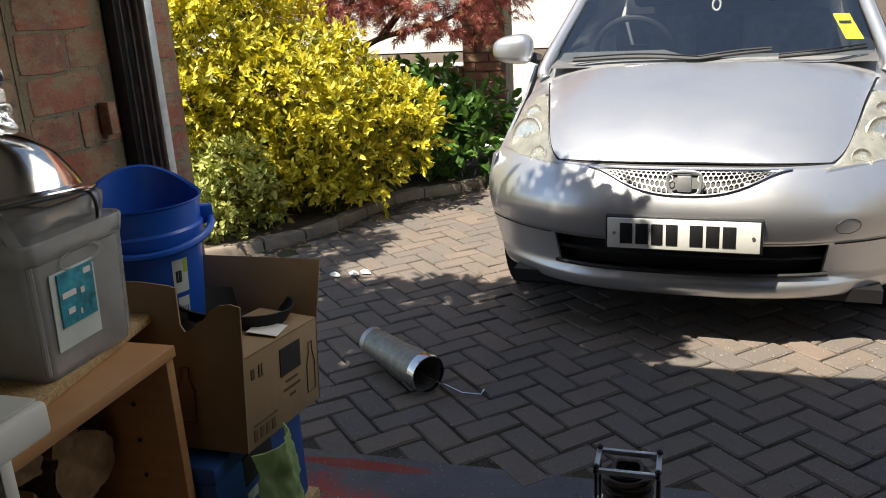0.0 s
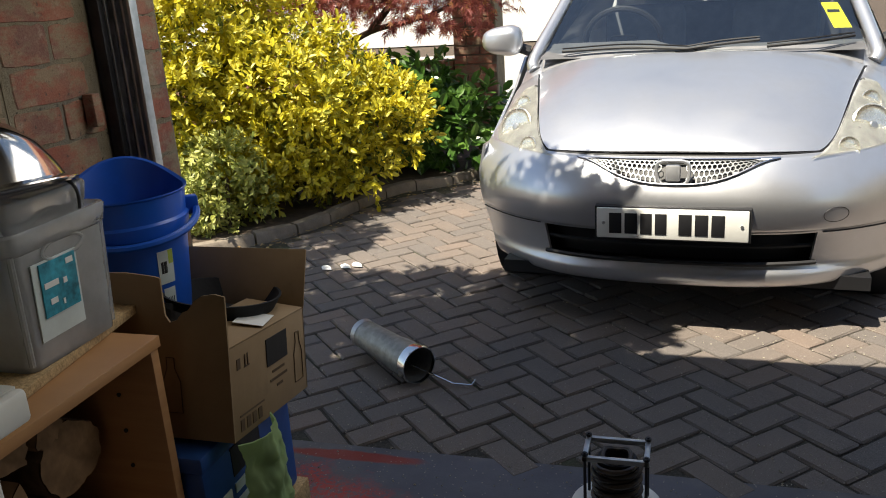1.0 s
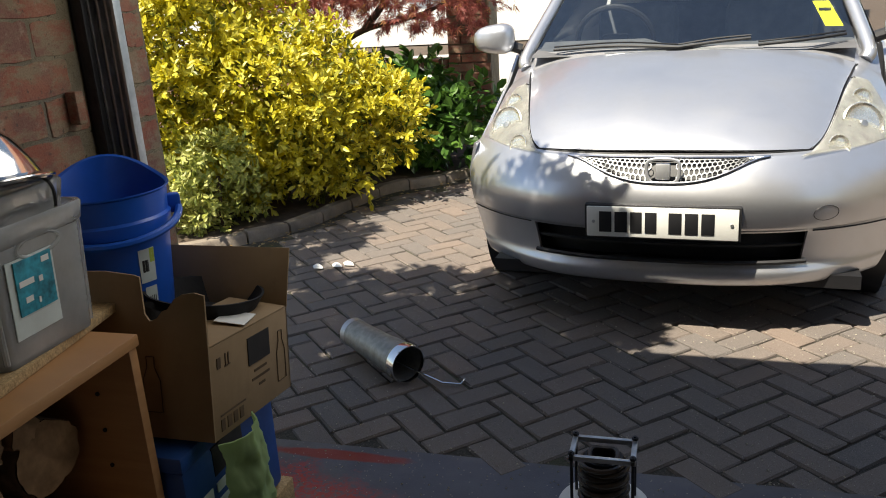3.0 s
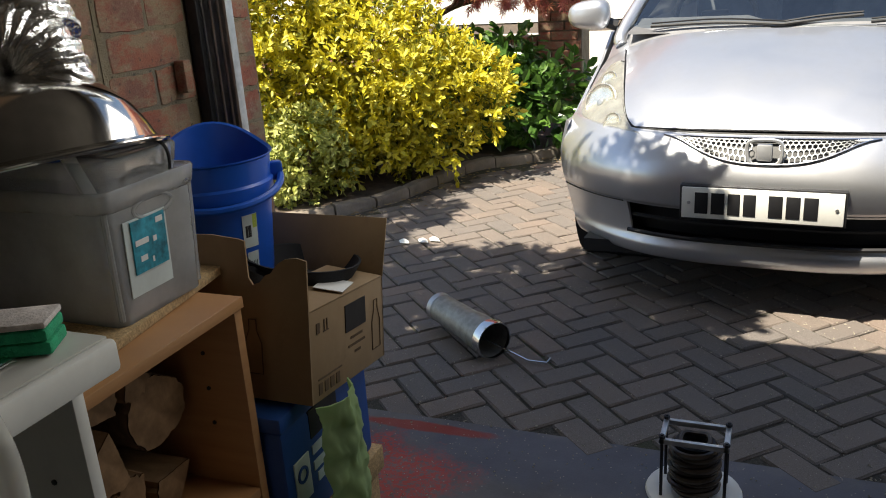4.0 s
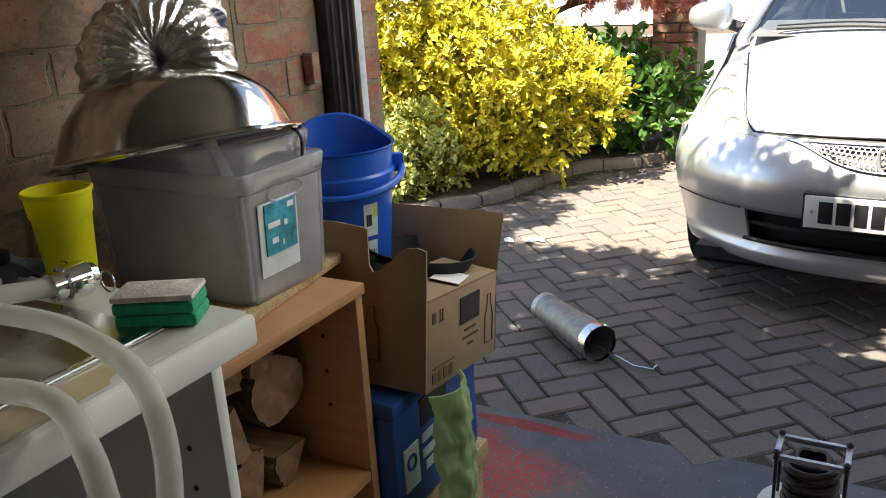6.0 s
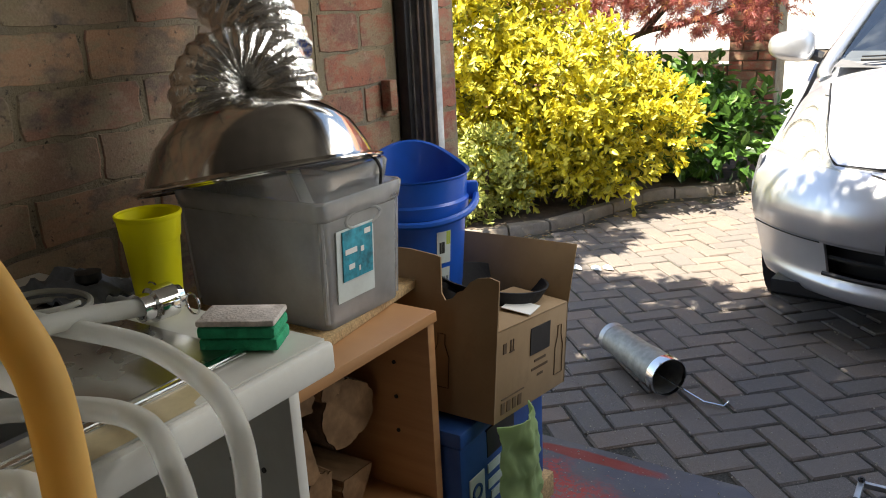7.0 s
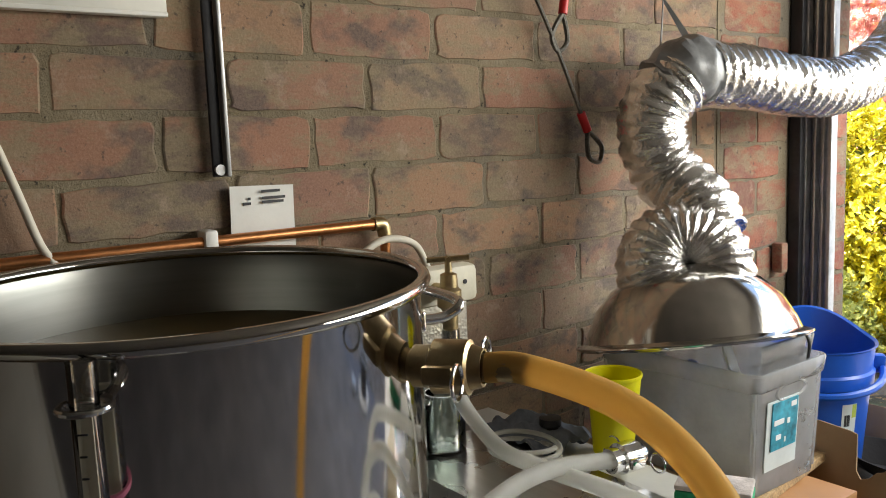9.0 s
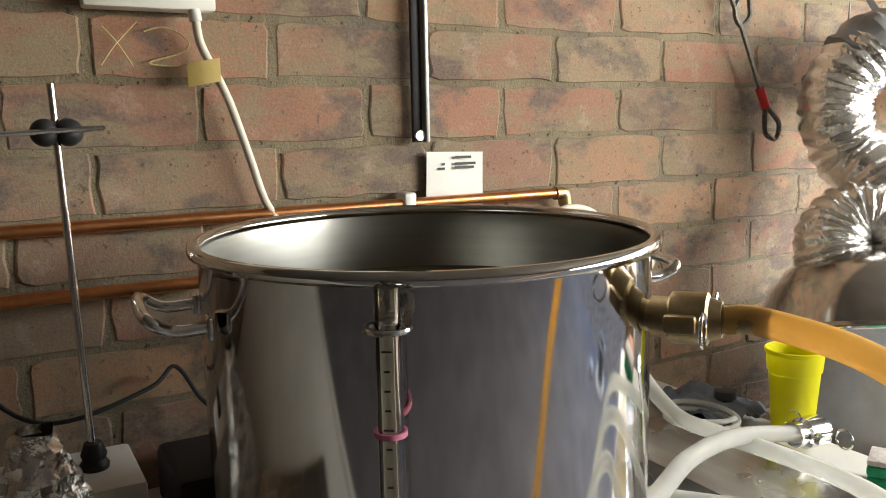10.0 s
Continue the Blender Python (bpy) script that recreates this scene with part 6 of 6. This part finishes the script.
pp = wall_pipe(-1.6, 1.277, 0.478, 1.281, True)
wall_pipe(-1.6, 1.197, -0.10, 1.194, False)
part("pipe_clip", B((WX, 0.18, 1.262), (WX + 0.034, 0.20, 1.298), 0.004), WHITE_PLASTIC, pp, "white plastic pipe clip")
solo("braided_tail", T([(WX + 0.04, 0.40, 1.19), (WX + 0.05, 0.42, 1.235), (WX + 0.05, 0.47, 1.258), (WX + 0.05, 0.525, 1.245), (WX + 0.045, 0.555, 1.20)], 0.006, 10, smooth=6), WHITE_CABLE, "pale flexible pipe looping over the batten", "pipe")
note = thing("paper_note", (WX, 0.28, 1.26), "white printed paper sheet fixed to the wall", "paper")
part("sheet", grid(bmesh.new(), lambda u, v: Vector((WX + 0.006 + 0.003 * math.sin(u * 3 + v * 2), 0.228 + 0.105 * u + 0.003 * v, 1.245 + 0.112 * v - 0.003 * u)), 6, 6), PAPER, note)
for y0, y1, z in ((0.28, 0.31, 1.345), (0.28, 0.318, 1.335), (0.28, 0.315, 1.329), (0.258, 0.262, 1.335), (0.25, 0.262, 1.328)):
    part("printed_bar", B((WX + 0.0095, y0, z), (WX + 0.0105, y1, z + 0.004)), STEEL_DARK, note)
bar = thing("steel_bracket", (WX, 0.22, 1.37), "grey steel shelf arm hanging flat on the wall", "bracket")
part("flat_bar", B((WX + 0.004, 0.208, 1.372), (WX + 0.012, 0.224, 1.95), 0.002), STEEL_DARK, bar)
part("bright_edge", B((WX + 0.004, 0.225, 1.372), (WX + 0.022, 0.231, 1.95), 0.001), GALV, bar)
part("bolt", L([(0, 0), (0.008, 0), (0.008, 0.005), (0, 0.005)], m=pose(WX + 0.012, 0.217, 1.382, 0, 90, 0), seg=12), GALV, bar)
board = thing("wall_board", (WX, 0.0, 1.59), "white painted board fixed to the brick wall", "board")
part("panel", B((WX, -0.30, 1.592), (WX + 0.018, 0.157, 1.74), 0.002), LAMINATE, board)
part("edge_strip", B((WX + 0.0182, -0.30, 1.592), (WX + 0.021, 0.157, 1.598), 0.001), WHITE_PLASTIC, board)
sock = thing("socket_box", (WX, -0.16, 1.545), "white surface-mounted socket box on the wall", "socket")
part("back_box", B((WX, -0.245, 1.548), (WX + 0.035, -0.085, 1.590), 0.004), WHITE_PLASTIC, sock)
part("gland", T([(WX + 0.03, -0.113, 1.55), (WX + 0.03, -0.111, 1.535)], 0.008, 10), WHITE_PLASTIC, sock)
solo("white_cable", T([(WX + 0.03, -0.112, 1.545), (WX + 0.02, -0.105, 1.51), (WX + 0.02, -0.088, 1.472), (WX + 0.02, -0.07, 1.43), (WX + 0.02, -0.048, 1.36), (WX + 0.02, -0.03, 1.30), (WX + 0.03, -0.005, 1.24), (WX + 0.04, 0.0, 1.1), (WX + 0.04, 0.0, 0.96)], 0.0055, 10, smooth=6), WHITE_CABLE, "off-white flex hanging from the socket box", "cable")
solo("tape_flag", thicken(grid(bmesh.new(), lambda u, v: Vector((WX + 0.027 + 0.004 * math.sin(u * 3), -0.125 + 0.042 * u, 1.452 + 0.03 * v + 0.008 * u)), 5, 4), 0.001), TAPE_YELLOW, "brown tape folded round the flex", "tape")
for pts in ([(-0.222, 1.528), (-0.205, 1.508), (-0.187, 1.478)], [(-0.18, 1.535), (-0.208, 1.505), (-0.226, 1.480)], [(-0.172, 1.523), (-0.15, 1.529), (-0.127, 1.522), (-0.116, 1.508), (-0.13, 1.496), (-0.168, 1.484), (-0.14, 1.480), (-0.115, 1.482)]):
    solo("chalk_mark", T([(WX + 0.0045, y, z) for y, z in pts], 0.0011, 6, smooth=5), CHALK, "yellow chalk stroke of the mark X2 on a brick", "chalk mark", "chalk X2")


def wire_loop(y0, z0, y1, z1, loop_len):
    w = thing("wire_rope", (WX, y0, z0), "steel wire rope with red sleeve hanging on the wall", "wire rope", "wire ropes")
    d = Vector((0, y1 - y0, z1 - z0)).normalized()
    s = Vector((0, -d.z, d.y))
    a, b = Vector((WX + 0.02, y0, z0)), Vector((WX + 0.03, y1, z1))
    part("rope", T([a, (a + b) / 2 + Vector((0.006, 0, 0)), b], 0.004, 8, smooth=5), WIRE_ROPE, w)
    part("sleeve", T([b - d * 0.005, b + d * 0.035], 0.0085, 14), RED_SLEEVE, w, "red plastic sleeve")
    e = b + d * 0.035
    part("loop", T([e, e + d * 0.02 + s * 0.012, e + d * loop_len * 0.7 + s * 0.02, e + d * loop_len, e + d * loop_len * 0.7 - s * 0.02, e + d * 0.02 - s * 0.012, e], 0.0048, 8, smooth=6), WIRE_ROPE, w)
    return w


wire_loop(0.80, 1.73, 0.945, 1.45, 0.068)
wire_loop(0.93, 1.80, 0.905, 1.672, 0.07)
solo("wall_peg", B((WX, 1.652, 1.05), (WX + 0.03, 1.680, 1.125), 0.004), BRICK_RED, "red-brown wooden block fixed to the wall", "block")

# ---------------------------------------------------------------- retort stand and its neighbours
stand = thing("retort_stand", (-1.06, -0.27, TOP), "laboratory retort stand with a chrome rod and clamp boss", "stand")
part("base_box", B((-1.12, -0.42, TOP), (-0.98, -0.235, 1.005), 0.006), WHITE_PLASTIC, stand)
part("base_label", B((-0.979, -0.35, 0.975), (-0.978, -0.26, 1.0)), PAPER, stand)
part("rod", T([(-1.05, -0.283, 1.0), (-1.05, -0.295, 1.45)], 0.0045, 12), CHROME, stand)
part("rubber_foot", L([(0, 0), (0.016, 0), (0.017, 0.006), (0.013, 0.012), (0.015, 0.018), (0.010, 0.032), (0, 0.032)], (-1.05, -0.283, 1.005), 24), BLACK_PLASTIC, stand)
for dy in (-0.012, 0.012):
    sph = bmesh.new()
    bmesh.ops.create_uvsphere(sph, u_segments=18, v_segments=12, radius=0.0155)
    bmesh.ops.translate(sph, vec=(-1.045, -0.293 + dy, 1.397), verts=sph.verts)
    part("clamp_boss", sph, BLACK_PLASTIC, stand)
part("side_rod", T([(-1.03, -0.49, 1.389), (-1.03, -0.245, 1.401)], 0.003, 8), CHROME, stand)
cone = bmesh.new()
grid(cone, lambda u, v: Vector((-0.93 + (0.075 - 0.055 * v) * math.cos(2 * math.pi * u), -0.345 + (0.075 - 0.055 * v) * math.sin(2 * math.pi * u), TOP + 0.001 + 0.19 * v)), 60, 40)
for v in cone.verts:
    v.co += Vector((noise.noise(v.co * 60), noise.noise(v.co * 60 + Vector((7, 0, 0))), 0)) * 0.010
bmesh.ops.remove_doubles(cone, verts=cone.verts, dist=0.0003)
solo("foil_cone", cone, FOIL, "flask wrapped in crumpled kitchen foil", "foil", sharp=20)
solo("black_flex", T([(-1.15, -0.42, 1.13), (-1.13, -0.36, 1.06), (-1.12, -0.30, 1.045), (-1.14, -0.2, 1.065), (-1.15, -0.165, 1.085), (-1.14, -0.13, 1.03), (-1.1, -0.08, 1.01), (-1.05, -0.05, 1.0), (-1.03, -0.03, TOP + 0.02)], 0.003, 7, smooth=6), INK, "thin black flex trailing behind the stand", "cable")
solo("black_box", B((-1.14, -0.2, TOP), (-0.99, -0.06, 0.99), 0.01), BLACK_PLASTIC, "black plastic control box behind the pot", "box")

# ---------------------------------------------------------------- bricks and paving, piece by piece
def rough_block(name, sx, sy, sz, seed, chip=0.004, bevel=0.004):
    bm = bmesh.new()
    box(bm, (-sx / 2, -sy / 2, -sz / 2), (sx / 2, sy / 2, sz / 2), bevel, seg=1)
    rng = random.Random(seed)
    for v in bm.verts:
        v.co += Vector((rng.uniform(-1, 1) * 0.0012, rng.uniform(-chip, chip), rng.uniform(-chip, chip)))
    me = bpy.data.meshes.new(name)
    bm.to_mesh(me)
    bm.free()
    return me


def worn_brick(length, height, seed):
    """An old hand-made brick's face: rounded corners, an uneven outline and a slightly dished front; out along x."""
    rng = random.Random(seed)
    outline = []
    nx, nz = 6, 3
    for i in range(nx):
        outline.append((-length / 2 + length * (i + 0.5) / nx, -height / 2))
    for i in range(nz):
        outline.append((length / 2, -height / 2 + height * (i + 0.5) / nz))
    for i in range(nx):
        outline.append((length / 2 - length * (i + 0.5) / nx, height / 2))
    for i in range(nz):
        outline.append((-length / 2, height / 2 - height * (i + 0.5) / nz))
    for sy, sz in ((1, -1), (1, 1), (-1, 1), (-1, -1)):
        outline.append((sy * (length / 2 - 0.0015), sz * (height / 2 - 0.0015)))
    outline.sort(key=lambda p: math.atan2(p[1] / height, p[0] / length))
    outline = [(y + rng.uniform(-0.003, 0.003), z + rng.uniform(-0.0028, 0.0028)) for y, z in outline]
    bm = bmesh.new()
    rows = []
    for k, x in ((1.02, -0.012), (1.0, 0.0138), (0.975, 0.0155)):
        rows.append([bm.verts.new((x + rng.uniform(-0.0012, 0.0012) * (k < 0.95), y * (k if k > 0.95 else 1 - (1 - k) * 0.55), z * (k if k > 0.95 else 1 - (1 - k) * 1.5))) for y, z in outline])
    n = len(outline)
    for a, b in zip(rows, rows[1:]):
        for k in range(n):
            bm.faces.new((a[k], a[(k + 1) % n], b[(k + 1) % n], b[k]))
    bm.faces.new(rows[-1])
    bmesh.ops.recalc_face_normals(bm, faces=bm.faces)
    me = bpy.data.meshes.new("brick")
    bm.to_mesh(me)
    bm.free()
    me.polygons.foreach_set("use_smooth", [True] * len(me.polygons))
    me.set_sharp_from_angle(angle=radians(18))
    return me


def lay(meshes, spots, parent, material, joined_name):
    """spots: (matrix, length class). The first 300 become pieces, the rest one joined part."""
    for me in {id(m): m for g in meshes.values() for m in g}.values():
        if not me.materials:
            me.materials.append(material)
    rng = random.Random(21)
    inv = Matrix.Translation(-parent.location)
    for m, cls in spots[:300]:
        ob = new(joined_name, rng.choice(meshes[cls]))
        ob.parent = parent
        ob.matrix_basis = inv @ m
    if len(spots) > 300:
        verts, faces = [], []
        for m, cls in spots[300:]:
            me = rng.choice(meshes[cls])
            base = len(verts)
            verts += [inv @ m @ v.co for v in me.vertices]
            faces += [tuple(base + i for i in p.vertices) for p in me.polygons]
        ob = from_lists("far_" + joined_name, verts, faces, material, parent)
        ob["kind"] = "stuff"


def brick_wall_y(x, y0, y1, z0, z1, parent, material, seed, face=1, near=None):
    """Stretcher-bond bricks on a wall that runs along y."""
    meshes = {"full": [worn_brick(LONG - 0.013, COURSE - 0.012, s) for s in range(24)]}
    rng = random.Random(seed)
    spots = []
    k0 = math.ceil((z0 - Z0) / COURSE)
    for k in range(k0, int((z1 - Z0) / COURSE)):
        z = Z0 + (k + 0.5) * COURSE
        off = 0.138 if k % 2 else 0.0
        n0 = math.floor((y0 - off) / LONG)
        for n in range(n0, int((y1 - off) / LONG) + 1):
            a, b = max(y0, off + n * LONG), min(y1, off + (n + 1) * LONG)
            if b - a < 0.04:
                continue
            m = Matrix.Translation((x + face * (-0.0170 + rng.uniform(-0.0015, 0.001)), (a + b) / 2, z)) @ Matrix.Rotation(rng.uniform(-0.012, 0.012), 4, "X") @ Matrix.Diagonal((1, (b - a - rng.uniform(0.005, 0.015)) / (LONG - 0.013), rng.uniform(0.97, 1.09), 1))
            spots.append((m, "full"))
    if near:
        spots.sort(key=lambda s: (s[0].translation - Vector(near)).length)
    lay(meshes, spots, parent, material, "brick")


brick_wall_y(WALL_X, -1.2, 1.43, 0.6, 2.08, wall_left, BRICK, 5, near=(WALL_X, 0.3, 1.4))
red_left = slab("wall_left_end", (WALL_X - 0.1, 1.432, 0.0), (WALL_X - 0.002, 1.728, 2.09), MORTAR, "redder brick end of the garage wall by the door", "wall")
brick_wall_y(WALL_X + 0.002, 1.438, 1.728, 0.55, 2.08, red_left, BRICK_RED, 6)
brick_wall_y(-1.124 + 0.004, 1.806, 1.910, 0.3, 2.05, pier_left, BRICK_RED, 7)


def brick_wall_x(y, x0, x1, z0, z1, parent, material, seed):
    """Bricks on a wall that runs along x, facing the garage."""
    meshes = {"full": [rough_block("brick", 0.213, 0.03, 0.064, s, 0.002, 0.003) for s in range(4)]}
    rng = random.Random(seed)
    spots, k = [], 0
    z = z0
    while z + 0.07 < z1:
        x = x0 + (0.112 if k % 2 else 0)
        if k % 2:
            spots.append((Matrix.Translation((x0 + 0.052, y + rng.uniform(0, 0.003), z + 0.037)) @ Matrix.Diagonal((0.47, 1, 1, 1)), "full"))
        while x + 0.21 < x1 + 0.12:
            e = min(x + 0.213, x1)
            if e - x > 0.04:
                spots.append((Matrix.Translation(((x + e) / 2, y + rng.uniform(0, 0.003), z + 0.037)) @ Matrix.Diagonal(((e - x) / 0.213, 1, 1, 1)), "full"))
            x += 0.225
        z, k = z + 0.075, k + 1
    spots.sort(key=lambda s: -s[0].translation.x)
    lay(meshes, spots, parent, material, "brick")


brick_wall_x(6.905, -4.6, -1.725, 0.0, 0.64, wall_boundary, BRICK_RED, 8)
cop = thing("wall_coping", (-3, 7, 0.62), "brick-on-edge coping of the boundary wall", "coping", kind="structure")
cm = [rough_block("coping_brick", 0.066, 0.215, 0.085, s, 0.002, 0.004) for s in range(4)]
lay({"full": cm}, [(Matrix.Translation((-1.76 - 0.075 * k, 7.0, 0.664)), "full") for k in range(60)], cop, BRICK_RED, "coping_brick")
brick_wall_x(6.85, -1.70, -1.35, 0.0, 1.25, wall_pier, BRICK_RED, 9)


def paving():
    drive = slab("driveway", (-3.4, 2.077, -0.06), (2.6, 7.3, -0.009), JOINT, "block-paved drive laid in herringbone", "driveway")
    meshes = {"block": [rough_block("paving_block", 0.1945, 0.0945, 0.05, s, 0.0022, 0.006) for s in range(6)]}
    e1, e2, a0, mod = Vector((0.695, -0.719, 0)), Vector((0.719, 0.695, 0)), Vector((-0.412, 2.706, 0)), 0.1015
    rng = random.Random(31)
    spots = []
    turn = math.atan2(e1.y, e1.x)
    for i in range(-60, 60):
        for j in range(-60, 60):
            cls = (i + j) % 4
            if cls not in (0, 2):
                continue
            c = a0 + (e1 * (i + 1) + e2 * (j + 0.5) if cls == 0 else e1 * (i + 0.5) + e2 * (j + 1)) * mod
            if not (2.06 < c.y < 6.8 and -3.0 < c.x < 2.5):
                continue
            # stay off the planting bed
            kx = max((p.x for p in KERB_LINE if abs(p.y - c.y) < 0.16), default=-9 if c.y < 3.3 else -1.2)
            if c.y > 3.2 and c.x < kx + 0.09:
                continue
            m = Matrix.Translation((c.x, c.y, -0.025 + rng.uniform(-0.003, 0.002))) @ Matrix.Rotation(turn + (0 if cls == 0 else math.pi / 2) + rng.uniform(-0.012, 0.012), 4, "Z") @ Matrix.Rotation(rng.uniform(-0.008, 0.008), 4, "X")
            spots.append((m, "block"))
    spots.sort(key=lambda s: (max(0, abs(s[0].translation.x + 0.0) - 1.1), s[0].translation.y))
    lay(meshes, spots, drive, PAVING, "paving_block")


paving()


def litter():
    """Pale grit, twigs and dry leaf scraps lying along the joints of the drive and the garage sill."""
    rng = random.Random(77)
    verts, faces = [], []
    for k in range(2600):
        x, y = rng.uniform(-1.3, 1.2), 1.55 + 1.9 * rng.random() ** 1.4
        if noise.noise(Vector((x * 2.1, y * 2.1, 3))) < rng.uniform(-0.35, 0.25):
            continue
        s, a = rng.uniform(0.002, 0.005), rng.uniform(0, 6.28)
        z = 0.0022
        c, n = math.cos(a) * s, math.sin(a) * s
        base = len(verts)
        verts += [(x + c, y + n, z), (x - n * 0.6, y + c * 0.6, z), (x - c, y - n, z), (x + n * 0.6, y - c * 0.6, z), (x, y, z + s * 0.8)]
        faces += [(base, base + 1, base + 4), (base + 1, base + 2, base + 4), (base + 2, base + 3, base + 4), (base + 3, base, base + 4)]
    ob = from_lists("grit", verts, faces, GRIT)
    tagged(ob, "pale grit and dry scraps scattered over the paving", "grit", kind="stuff")
    verts, faces = [], []
    shape, fcs = leaf_shape("oval")
    for k in range(260):
        p = KERB_LINE[rng.randrange(len(KERB_LINE))]
        o = Vector((p.x + abs(rng.gauss(0.03, 0.1)), p.y - abs(rng.gauss(0.02, 0.1)), 0.005))
        m = Matrix.Rotation(rng.uniform(0, 6.28), 3, "Z") @ Matrix.Rotation(rng.uniform(-0.3, 0.3), 3, "Y")
        base, s = len(verts), rng.uniform(0.015, 0.035)
        verts += [o + m @ (Vector(q) * s) + Vector((0, 0, 0.004)) for q in shape]
        faces += [tuple(base + i for i in f) for f in fcs]
    ob = from_lists("fallen_leaves", verts, faces, DRY_LEAF)
    tagged(ob, "dry brown leaves fallen along the kerb", "fallen leaves", kind="stuff")


litter()
